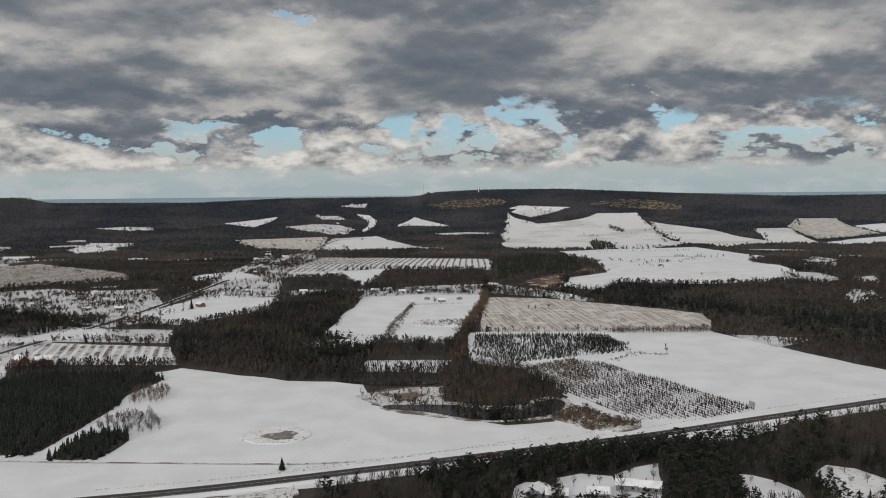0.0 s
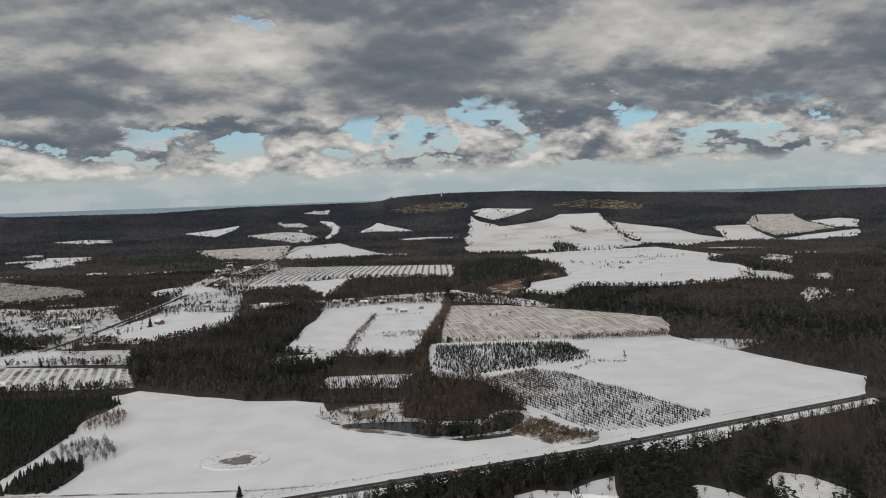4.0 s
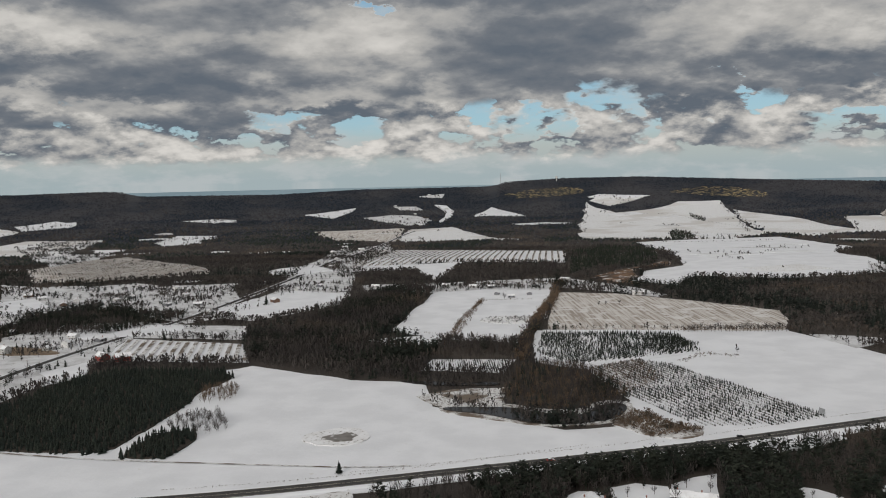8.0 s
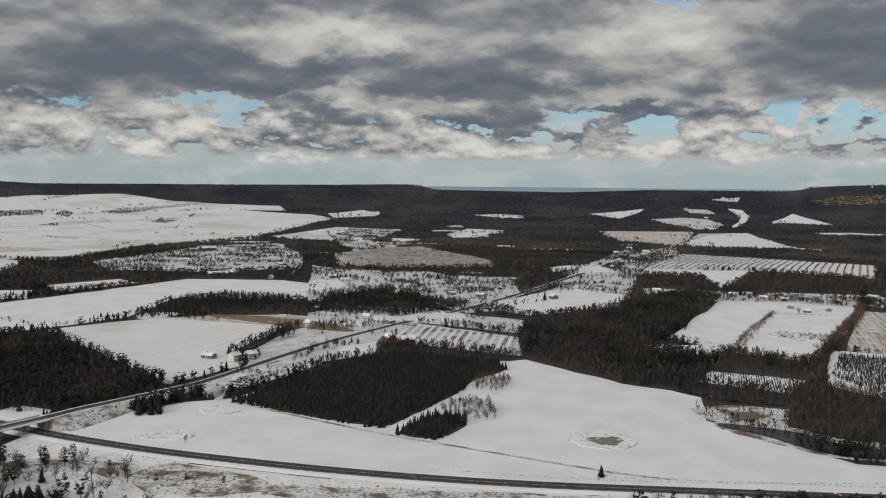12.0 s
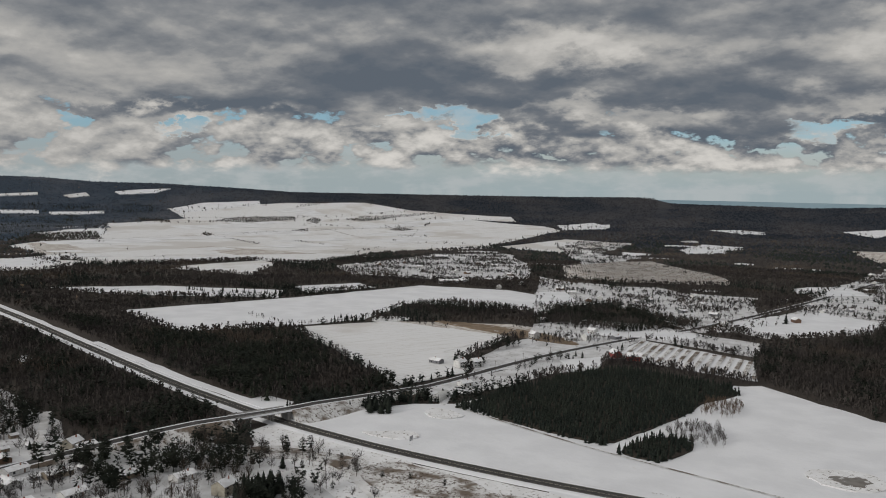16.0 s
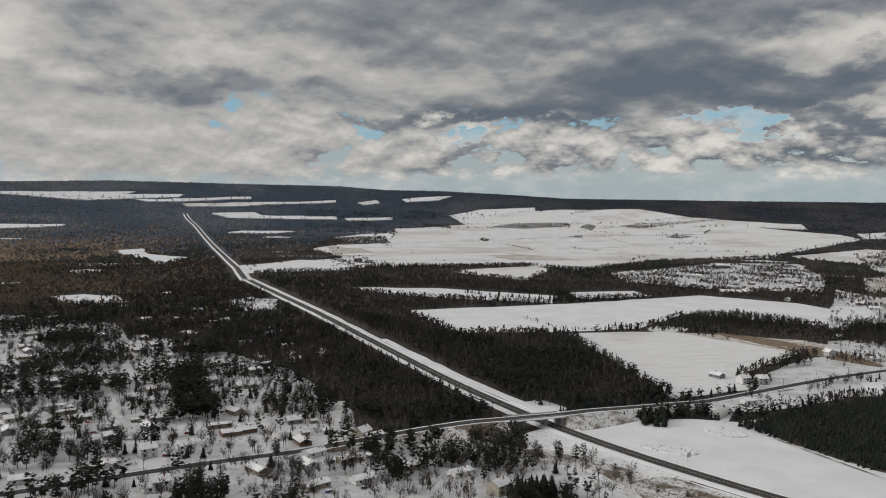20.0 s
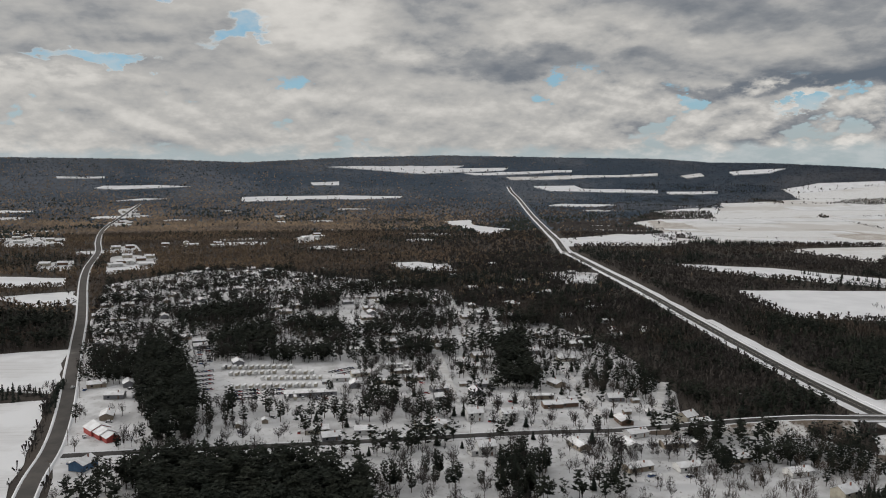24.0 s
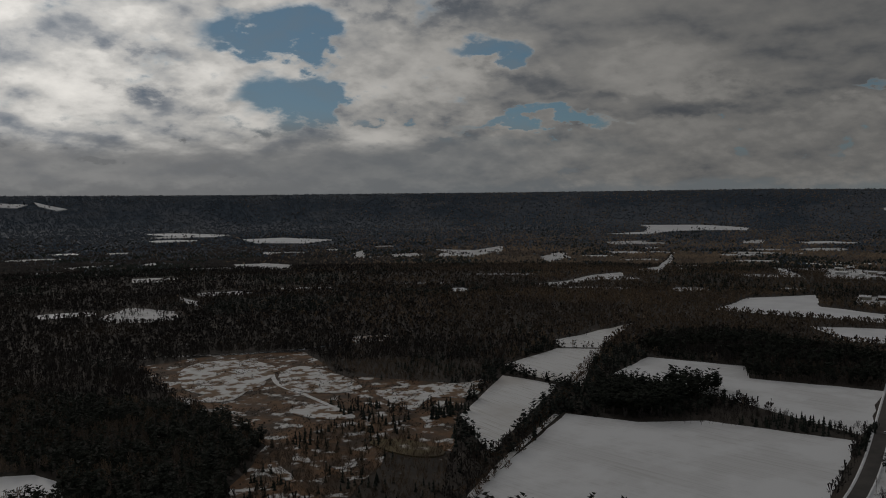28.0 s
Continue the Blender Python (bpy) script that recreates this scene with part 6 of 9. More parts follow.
wood("leafless trees with evergreen pines at the edge of the village", [(-470, 300), (-540, 305), (-640, 310), (-720, 330), (-640, 262), (-540, 255), (-480, 262)], 8.0, 0.3, 9.5, BARE_NEAR, PINE_MID)
wood("clump of dark evergreen pines below the bridge road", [(-454, 259), (-449, 267), (-388, 254), (-377, 244), (-415, 248)], 4.6, 1.0, 9.0, BARE_NEAR, PINE_NEAR)
wood("clump of dark evergreen pines below the bridge road", [(-401, 283), (-422, 306), (-415, 335), (-389, 340), (-365, 317), (-364, 296), (-376, 301), (-389, 284)], 4.6, 0.8, 9.0, BARE_NEAR, PINE_NEAR)
wood("clump of dark evergreen pines below the bridge road", [(-335, 292), (-325, 311), (-306, 310), (-293, 294), (-318, 278)], 4.6, 0.9, 9.0, BARE_NEAR, PINE_NEAR)
wood("clump of dark evergreen pines beside village gardens", [(-684, -120), (-722, -120), (-716, -86), (-665, -76), (-643, -93)], 5.6, 0.8, 11.0, BARE_NEAR, PINE_NEAR)
wood("clump of dark evergreen pines beside village gardens", [(-406, 129), (-425, 141), (-426, 156), (-405, 152), (-397, 132)], 5.6, 0.9, 11.0, BARE_NEAR, PINE_NEAR)
wood("clump of dark evergreen pines beside village gardens", [(-376, 173), (-389, 186), (-379, 189), (-361, 178), (-364, 167)], 5.6, 1.0, 11.0, BARE_NEAR, PINE_NEAR)
wood("clump of dark evergreen pines beside village gardens", [(-377, 122), (-385, 134), (-377, 139), (-362, 130), (-364, 119)], 5.6, 0.9, 11.0, BARE_NEAR, PINE_NEAR)
wood("clump of dark evergreen pines beside village gardens", [(-549, 77), (-567, 91), (-550, 105), (-525, 95), (-526, 77)], 5.6, 0.7, 11.0, BARE_NEAR, PINE_NEAR)
wood("clump of dark evergreen pines beside village gardens", [(-524, 101), (-529, 119), (-522, 130), (-506, 125), (-508, 100)], 5.6, 0.9, 11.0, BARE_NEAR, PINE_NEAR)
wood("clump of dark evergreen pines beside village gardens", [(-560, 233), (-574, 247), (-562, 264), (-542, 251), (-545, 231)], 5.6, 0.9, 11.0, BARE_NEAR, PINE_NEAR)


def wide_woods():
    """All land that is neither field, village nor road is wooded, thinner and coarser with distance."""
    for r0, r1, gap, tall in ((440, 950, 4.7, 9.0), (950, 1550, 6.3, 9.0), (1550, 2150, 8.0, 9.0), (2150, 2900, 11.5, 9.0), (2900, 3700, 12.5, 8.0), (3700, 4350, 14.0, 7.0), (4350, 4640, 10.5, 6.0)):
        wedges = 12
        for w in range(wedges):
            a0, a1 = -36 + 196 * w / wedges, -36 + 196 * (w + 1) / wedges
            n = int((r1 * r1 - r0 * r0) / 2 * radians(a1 - a0) / gap ** 2)
            r = np.sqrt(RNG.uniform(r0 * r0, r1 * r1, n))
            a = np.radians(RNG.uniform(a0, a1, n))
            p = np.stack([-r * np.sin(a), r * np.cos(a)], 1)
            p = p[~near_road(p)]
            for poly in FIELDS + WOODS:
                p = p[~in_poly(p, poly)]
            if not len(p):
                continue
            nz = np.array([noise.noise((x * 0.004, y * 0.004, 1.7)) + 0.6 * noise.noise((x * 0.015, y * 0.015, 9.1)) for x, y in p])
            reach = np.hypot(p[:, 0], p[:, 1])
            bearing = np.degrees(np.arctan2(-p[:, 0], p[:, 1])) + RNG.normal(0, 7, len(p))
            bearing[bearing < -100] += 360
            # bearings whose woods get sunlight through the lighter russet colour
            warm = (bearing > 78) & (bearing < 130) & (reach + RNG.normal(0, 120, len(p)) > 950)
            green = (nz + RNG.normal(0, 0.12, len(p)) > 0.24) & ~(warm & (RNG.random(len(p)) < 0.45))
            size = tall / 10 * RNG.uniform(0.65, 1.15, len(p))
            near, mid = r1 <= 950, r1 <= 2150
            if r0 >= 2150:
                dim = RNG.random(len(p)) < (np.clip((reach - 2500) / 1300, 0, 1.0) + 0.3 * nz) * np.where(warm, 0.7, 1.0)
                # far south-western tree tops take the colour with the palest haze in it
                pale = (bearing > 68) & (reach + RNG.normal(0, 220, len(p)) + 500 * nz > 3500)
                for lot, grow, mat, label in ((~dim & ~green & ~warm, 1.0, BARE, "grey-brown leafless woods far across the valley"), (~dim & ~green & warm, 1.0, RUSSET_SUN, "russet leafless woods far across the valley"), (~dim & green, 1.15, SPRUCE, "dark evergreen woods far across the valley"), (dim & ~pale, 1.05, CANOPY_FAR, "blue-black woods on the distant hills"), (dim & pale, 1.05, HAZED, "frosted blue-grey woods on the distant hills")):
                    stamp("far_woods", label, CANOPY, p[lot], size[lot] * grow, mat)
            elif r1 <= 2900:
                for lot, mat in ((~green & ~warm, BARE), (~green & warm, RUSSET_SUN)):
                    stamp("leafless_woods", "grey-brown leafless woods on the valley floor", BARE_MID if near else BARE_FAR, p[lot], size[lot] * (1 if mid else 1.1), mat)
                stamp("evergreen_woods", "dark green spruce woods on the valley floor", (FIR_MID[:2] + LEAFY) if mid and r1 < 1600 else (FIR_FAR[:2] + LEAFY[:3]), p[green], size[green] * (1 if mid else 1.2), SPRUCE)


wide_woods()


def fringe():
    """Ragged edges of far fields: brush and trees that stray in from the woods, and broken hedgerows."""
    bare, green = [], []
    for x0, x1, y0, y1, edge, lift in TOPS:
        q = np.array(edge)
        r = np.hypot(*q.mean(0))
        if r < 950:
            continue
        c = q.mean(0)
        gap = 7.0 + r / 300
        for a, b in zip(q, np.roll(q, -1, 0)):
            for k in range(max(1, int(np.linalg.norm(b - a) / gap))):
                p = a + (b - a) * RNG.random()
                n = noise.noise((p[0] * 0.012, p[1] * 0.012, 2.2))
                if RNG.random() < (0.45 if r < 1800 else 0.6) + 1.3 * n:
                    reach = (6 + r / 110) * max(0.0, 0.4 + n) * RNG.random()
                    p = p + (c - p) / max(np.linalg.norm(c - p), 1) * reach
                    (green if noise.noise((p[0] * 0.01, p[1] * 0.01, 7.7)) > 0.12 else bare).append(p)
        for _ in range(int(RNG.integers(0, 3 if r < 1800 else 6))):
            a, b = q[int(RNG.integers(len(q)))], q[int(RNG.integers(len(q)))]
            d = np.linalg.norm(b - a)
            if d < 60:
                continue
            for k in range(int(d / gap * 1.6)):
                p = a + (b - a) * RNG.random() + RNG.normal(0, 2.0, 2)
                if RNG.random() < 2.4 * noise.noise((p[0] * 0.012, p[1] * 0.012, 5.1)) - 0.1 and in_poly([p], edge)[0]:
                    bare.append(p)
    for name, lot, kinds, mat, label in (("field_brush", bare, BARE_FAR, BARE, "leafless brush straying over the edges of snowy fields"), ("field_evergreens", green, LEAFY, SPRUCE, "dark evergreens straying over the edges of snowy fields")):
        lot = np.array(lot)
        lot = lot[~near_road(lot)]
        stamp(name, label, kinds, lot, RNG.uniform(0.3, 0.85, len(lot)) * (1 + np.maximum(np.hypot(lot[:, 0], lot[:, 1]) - 1500, 0) / 2500), mat, "trees")


fringe()


# ---------------------------------------------------------------- solids
def add_box(bm, x, y, z, sx, sy, sz):
    """A box on its base centre."""
    v = [bm.verts.new((x + sx / 2 * a, y + sy / 2 * b, z + sz * c)) for c in (0, 1) for b in (-1, 1) for a in (-1, 1)]
    for q in ((0, 2, 3, 1), (4, 5, 7, 6), (0, 1, 5, 4), (2, 6, 7, 3), (0, 4, 6, 2), (1, 3, 7, 5)):
        bm.faces.new([v[i] for i in q])
    return v


def box(x, y, z, sx, sy, sz, bevel=0.0):
    bm = bmesh.new()
    add_box(bm, x, y, z, sx, sy, sz)
    if bevel:
        bmesh.ops.bevel(bm, geom=bm.edges[:], offset=bevel, segments=1, affect="EDGES")
    return bm


def prism(outline, y0, y1):
    """An outline in x and z, drawn out along y."""
    bm = bmesh.new()
    a = [bm.verts.new((x, y0, z)) for x, z in outline]
    b = [bm.verts.new((x, y1, z)) for x, z in outline]
    n = len(outline)
    bm.faces.new(a[::-1])
    bm.faces.new(b)
    for i in range(n):
        bm.faces.new((a[i], a[(i + 1) % n], b[(i + 1) % n], b[i]))
    bmesh.ops.recalc_face_normals(bm, faces=bm.faces[:])
    return bm


def drum(x, y, z, r, h, sides=10, top=1.0, axis="z"):
    bm = bmesh.new()
    bmesh.ops.create_cone(bm, cap_ends=True, segments=sides, radius1=r, radius2=r * top, depth=h)
    if axis == "x":
        bmesh.ops.rotate(bm, verts=bm.verts[:], matrix=Matrix.Rotation(radians(90), 3, "Y"))
    if axis == "y":
        bmesh.ops.rotate(bm, verts=bm.verts[:], matrix=Matrix.Rotation(radians(90), 3, "X"))
    bmesh.ops.translate(bm, verts=bm.verts[:], vec=(x, y, z + (h / 2 if axis == "z" else 0)))
    return bm


def paint(name, col, rough=0.6, vary=0.08):
    dark = tuple(c * 0.8 for c in col)
    return material(name, col, dark, 0.6, rough, vary=vary)


CREAM, WHITE, TAN = paint("cream_siding", (0.42, 0.39, 0.32)), paint("white_siding", (0.62, 0.62, 0.61)), paint("tan_siding", (0.26, 0.22, 0.17))
BROWN, RED, SLATE = paint("brown_siding", (0.16, 0.10, 0.07)), paint("red_boards", (0.34, 0.06, 0.05)), paint("grey_siding", (0.20, 0.205, 0.22))
BLUE, DARKGLASS, ROOFSNOW = paint("blue_siding", (0.05, 0.11, 0.20)), paint("window_glass", (0.03, 0.035, 0.04), 0.15), material("roof_snow", (0.80, 0.81, 0.83), (0.66, 0.66, 0.67), 0.25, 0.75, col_c=(0.16, 0.15, 0.15), scale_c=0.22, lo_c=0.64, hi_c=0.70, bump=0.06, bump_scale=1.0)
SHINGLE, BRICK, CONCRETE = paint("asphalt_shingle", (0.13, 0.12, 0.115), 0.9), paint("chimney_brick", (0.25, 0.11, 0.08), 0.9), material("concrete", (0.36, 0.35, 0.33), (0.28, 0.27, 0.26), 0.4, 0.9, bump=0.02, bump_scale=2.0)
STEEL, RUBBER, WOOD_POLE = paint("galvanised_steel", (0.45, 0.46, 0.47), 0.45), paint("rubber", (0.02, 0.02, 0.02), 0.8), paint("weathered_wood", (0.16, 0.13, 0.10), 0.9)
SIGN_GREY, SIGN_GREEN, REDROOF = paint("sign_back", (0.30, 0.31, 0.32), 0.5), paint("sign_green", (0.03, 0.16, 0.09), 0.5), paint("red_roof", (0.42, 0.05, 0.06))
CAR_PAINTS = [paint("car_paint_" + n, c, 0.3) for n, c in (("silver", (0.42, 0.43, 0.44)), ("black", (0.02, 0.02, 0.022)), ("blue", (0.04, 0.08, 0.2)), ("red", (0.36, 0.03, 0.03)), ("white", (0.7, 0.7, 0.7)))]
ICE = material("brown_ice", (0.115, 0.10, 0.085), (0.19, 0.175, 0.16), 0.14, 0.35, col_c=(0.6, 0.6, 0.6), scale_c=0.25, lo_c=0.56, hi_c=0.64)
PLANTATION_FLOOR = material("plantation_floor", (0.03, 0.025, 0.02), (0.05, 0.042, 0.034), 0.3, 0.95, bump=0.2, bump_scale=1.0)
BROWN_GRASS = material("brown_grass", (0.15, 0.11, 0.075), (0.22, 0.17, 0.12), 0.1, 0.95, col_c=(0.6, 0.6, 0.6), scale_c=0.08, lo_c=0.6, hi_c=0.68, bump=0.3, bump_scale=0.7)


def house(kind, wide, long, tall, pitch, wall, roof_mat=None, windows=2, chimney=True, label="", floors=1, door=True, name="house", panes=False):
    """A house whose ridge runs along y, on a low footing, with snow on its roof."""
    root = new(name, None)
    tagged(root, label, kind)
    w, l, rise = wide / 2, long / 2, wide / 2 * pitch
    part("foundation", box(0, 0, -0.2, wide - 0.1, long - 0.1, 0.65), CONCRETE, root)
    part("wall", prism([(-w, 0.42), (w, 0.42), (w, tall), (0, tall + rise), (-w, tall)], -l, l), wall, root)
    e = 0.45
    for s in (-1, 1):
        lo, hi = (s * (w + e), tall - e * pitch), (0.0, tall + rise)
        part("roof", prism([lo, hi, (hi[0], hi[1] + 0.14), (lo[0], lo[1] + 0.14)], -l - 0.4, l + 0.4), roof_mat or SHINGLE, root)
        if roof_mat is None:
            part("snow_layer", prism([(lo[0] * 0.985, lo[1] + 0.145), (hi[0], hi[1] + 0.145), (hi[0], hi[1] + 0.42), (lo[0] * 0.985, lo[1] + 0.36)], -l - 0.36, l + 0.36), ROOFSNOW, root, "snow lying on the roof")
    for fl in range(floors):
        z = 1.25 + fl * 2.7
        for s in (-1, 1):
            for i in range(windows):
                y = -l + long * (i + 0.5) / windows
                if door and fl == 0 and i == windows // 2 and s > 0:
                    continue
                win = part("window", box(s * w, y, z, 0.12, 1.4, 1.2), DARKGLASS, root)
                if panes:
                    part("sill", box(s * (w + 0.06), y, z - 0.12, 0.2, 1.6, 0.12), WHITE, win)
    if door:
        d = part("door", box(w + 0.02, -l + long * (windows // 2 + 0.5) / windows, 0.45, 0.1, 0.95, 2.05), BROWN, root)
    if chimney:
        part("chimney", box(w * 0.3, l * 0.4, tall + rise * 0.5, 0.6, 0.6, rise * 0.5 + 1.1), BRICK, root)
    return root


def settle(proto, places, turn=0.0, spread_turn=6.0, group=""):
    """Copies of one thing at the given places on the ground; the first place takes the thing itself."""
    rng = random.Random(len(places) * 7 + int(places[0][0]))
    for i, (x, y) in enumerate(places):
        m = pose(x, y, surface(x, y), 0, 0, turn + rng.uniform(-spread_turn, spread_turn) + (90 if rng.random() < 0.25 else 0))
        TAKEN.append((x, y))
        if i:
            ob = copy_thing(proto, m)
        else:
            proto.matrix_basis = m
            ob = proto
        if group:
            tagged(ob, group=group)


TAKEN = []
# ---------------------------------------------------------------- village houses
V = "village houses"
settle(house("house", 8.0, 12.5, 3.0, 0.42, WHITE, label="white bungalow with a snow-covered gable roof"), [(-700, 262), (-754, 315), (-749, 345), (-750, 382), (-646, 257), (-868, 246), (-801, 242), (-915, 296), (-581, 169), (-494, 115), (-496, 110), (-527, 248), (-618, 70), (-630, 86), (-598, 78), (-718, 20), (-1280, 35), (-652, 170), (-635, 175), (-498, 43), (-483, 50), (-491, 71)][0::3], 0, group=V)
settle(house("house", 8.5, 14.0, 3.0, 0.38, CREAM, label="cream bungalow with a snow-covered gable roof", windows=3), [(-700, 262), (-754, 315), (-749, 345), (-750, 382), (-646, 257), (-868, 246), (-801, 242), (-915, 296), (-581, 169), (-494, 115), (-496, 110), (-527, 248), (-618, 70), (-630, 86), (-598, 78), (-718, 20), (-1280, 35), (-652, 170), (-635, 175), (-498, 43), (-483, 50), (-491, 71)][1::3], 0, group=V)
settle(house("house", 8.0, 11.0, 3.0, 0.5, SLATE, label="grey bungalow with a snow-covered gable roof"), [(-700, 262), (-754, 315), (-749, 345), (-750, 382), (-646, 257), (-868, 246), (-801, 242), (-915, 296), (-581, 169), (-494, 115), (-496, 110), (-527, 248), (-618, 70), (-630, 86), (-598, 78), (-718, 20), (-1280, 35), (-652, 170), (-635, 175), (-498, 43), (-483, 50), (-491, 71)][2::3], 0, group=V)
settle(house("house", 8.0, 13.0, 3.0, 0.35, BROWN, label="dark brown bungalow with snow on a low roof", panes=True), [(-520, 200), (-521, 211), (-478, 232)], 0, group=V)
settle(house("mobile home", 4.6, 18.0, 2.9, 0.2, WHITE, label="long white mobile home with a snow-covered roof", windows=3, chimney=False, name="mobile_home"), [(-783, 105), (-778, 133), (-714, 93), (-713, 128), (-824, 110), (-604, 102), (-651, 113), (-631, 118), (-996, 125), (-996, 148), (-1216, 91), (-1281, 112), (-977, 204), (-541, 200), (-1033, 319), (-991, 346), (-869, -131), (-902, -124), (-1150, -82), (-1292, -24)][0::2], 0, group="mobile homes")
settle(house("mobile home", 4.6, 16.0, 2.9, 0.2, TAN, label="long tan mobile home with a snow-covered roof", windows=3, chimney=False, name="mobile_home"), [(-783, 105), (-778, 133), (-714, 93), (-713, 128), (-824, 110), (-604, 102), (-651, 113), (-631, 118), (-996, 125), (-996, 148), (-1216, 91), (-1281, 112), (-977, 204), (-541, 200), (-1033, 319), (-991, 346), (-869, -131), (-902, -124), (-1150, -82), (-1292, -24)][1::2], 0, group="mobile homes")
settle(house("house", 8.0, 10.0, 5.6, 0.6, WHITE, label="tall white two-storey house with a snowy roof", floors=2, panes=True), [(-503, 142), (-498, 163), (-440, 132)], 0, group=V)
settle(house("shed", 3.6, 5.0, 2.3, 0.45, TAN, label="small wooden shed with snow on its roof", windows=1, chimney=False, name="shed"), [(-585, 155), (-759, 201), (-536, 167), (-495, 242), (-524, 13), (-518, -3), (-519, 259), (-916, 388), (-889, 394)], 0, group="sheds")
settle(house("house", 8.0, 13.0, 3.0, 0.4, WHITE, label="white bungalow with a snowy roof beside the country road", panes=True), [(-728, 337), (-738, 374), (-452, 228), (-430, 241), (-434, 216), (-399, 204), (-394, 230), (-400, 263), (-375, 283), (-440, 187), (-442, 129), (-494, 114), (-464, 276), (-609, 124)][0::2], 5, group=V)
settle(house("house", 7.5, 15.0, 3.0, 0.35, TAN, label="long tan bungalow with a snowy roof beside the country road", windows=3), [(-728, 337), (-738, 374), (-452, 228), (-430, 241), (-434, 216), (-399, 204), (-394, 230), (-400, 263), (-375, 283), (-440, 187), (-442, 129), (-494, 114), (-464, 276), (-609, 124)][1::2], 5, group=V)
settle(house("house", 8.0, 12.5, 3.0, 0.42, SLATE, label="grey bungalow with a snowy roof at the edge of the woods"), [(-1294, 379), (-1100, 364), (-997, 364), (-836, 329), (-877, 374), (-1051, 284), (-924, 294), (-797, 360), (-1174, 286), (-1172, 465)], 12, group=V)
settle(house("house", 8.5, 10.5, 5.6, 0.6, CREAM, label="tall cream two-storey house with a snowy roof", floors=2, panes=True), [(-340, 284), (-470, 271)], 20, group=V)
# ---------------------------------------------------------------- houses and barns north of the highway
N = "houses along the country road"
settle(house("house", 8.0, 10.0, 5.4, 0.65, WHITE, label="old white two-storey farmhouse with a steep snowy roof", floors=2), [(-444, 628), (-435, 640), (-490, 1291), (-430, 839), (-478, 808)], -15, 12, group=N)
settle(house("house", 7.5, 11.0, 3.0, 0.5, WHITE, label="white roadside house with a snow-covered roof"), [(-397, 572), (-472, 628), (-442, 825), (-540, 925), (-452, 894), (-410, 870), (-412, 1004), (-441, 1130), (-452, 1226), (-398, 1131), (-358, 1058), (-328, 1329), (-295, 1275), (-271, 1317), (-312, 1616), (-376, 1366), (-334, 1777), (-376, 2090), (-518, 1105), (-527, 1213), (-537, 1184)][0::2], -10, 15, group=N)
settle(house("house", 7.5, 12.0, 3.0, 0.45, SLATE, label="grey roadside house with a snow-covered roof"), [(-397, 572), (-472, 628), (-442, 825), (-540, 925), (-452, 894), (-410, 870), (-412, 1004), (-441, 1130), (-452, 1226), (-398, 1131), (-358, 1058), (-328, 1329), (-295, 1275), (-271, 1317), (-312, 1616), (-376, 1366), (-334, 1777), (-376, 2090), (-518, 1105), (-527, 1213), (-537, 1184)][1::2], -10, 15, group=N)
settle(house("house", 8.5, 13.0, 3.2, 0.5, WHITE, label="white hamlet house with a snow-covered roof"), [(-994, 1344), (-962, 1336), (-1026, 1302), (-861, 1264), (-784, 1185), (-1222, 1453), (-1104, 1364), (-1108, 1575), (-1030, 1526), (-888, 1375), (-788, 1260), (-698, 1239), (-658, 1205), (-1197, 1342), (-1223, 1300), (-592, 1141), (-593, 1179)][0::2], 30, 30, group="houses of the hamlet")
settle(house("house", 8.5, 12.0, 3.2, 0.5, BROWN, label="dark hamlet house with a snow-covered roof"), [(-994, 1344), (-962, 1336), (-1026, 1302), (-861, 1264), (-784, 1185), (-1222, 1453), (-1104, 1364), (-1108, 1575), (-1030, 1526), (-888, 1375), (-788, 1260), (-698, 1239), (-658, 1205), (-1197, 1342), (-1223, 1300), (-592, 1141), (-593, 1179)][1::2], 30, 30, group="houses of the hamlet")
settle(house("barn", 14.0, 34.0, 4.5, 0.4, SLATE, label="long grey farm barn with a snow-covered roof", windows=3, chimney=False, name="barn"), [(-887, 1180), (-878, 1214), (-1330, 1722)], 50, 6, group="long barns")
settle(house("barn", 9.0, 14.0, 4.6, 0.7, RED, label="red wooden barn with patchy snow on its roof", windows=2, chimney=False, name="barn"), [(-362, 774), (-341, 771)], 40, 10, group="red barns")
settle(house("barn", 8.0, 13.0, 4.4, 0.6, BROWN, label="dark brown wooden barn with snow on its roof", windows=2, chimney=False, name="barn"), [(-297, 1149)], 40, 10)
settle(house("house", 8.0, 12.0, 3.2, 0.5, WHITE, label="white farm cottage with a snow-covered roof"), [(-72, 1298), (-53, 1310), (-30, 1280), (-147, 1279), (-115, 1303), (-180, 1296)], 80, 15, group="farmstead buildings")
settle(house("barn", 6.5, 10.0, 3.0, 0.45, SLATE, label="grey farm shed with a snow-covered roof", windows=2, chimney=False, name="farm_shed"), [(6, 1201), (26, 1170), (51, 1197), (65, 1284), (-3, 1277), (-97, 1287)], 80, 15, group="farmstead buildings")
settle(house("house", 9.0, 16.0, 4.5, 0.5, WHITE, label="distant white hill farm with a snow-covered roof", windows=2, chimney=False), [(-488, 4045), (-366, 3760), (-350, 4327), (-242, 3961), (-295, 3267), (111, 1342), (199, 1182), (-412, 2300), (-343, 2157), (-395, 2056)], 70, 30, group="hill farms")
settle(house("house", 8.0, 11.0, 3.2, 0.5, SLATE, label="dark grey house with a snowy roof in a woodland clearing"), [(55, 416), (65, 413), (102, 423), (113, 419), (85, 412)], 75, 10, group="houses in the clearing")
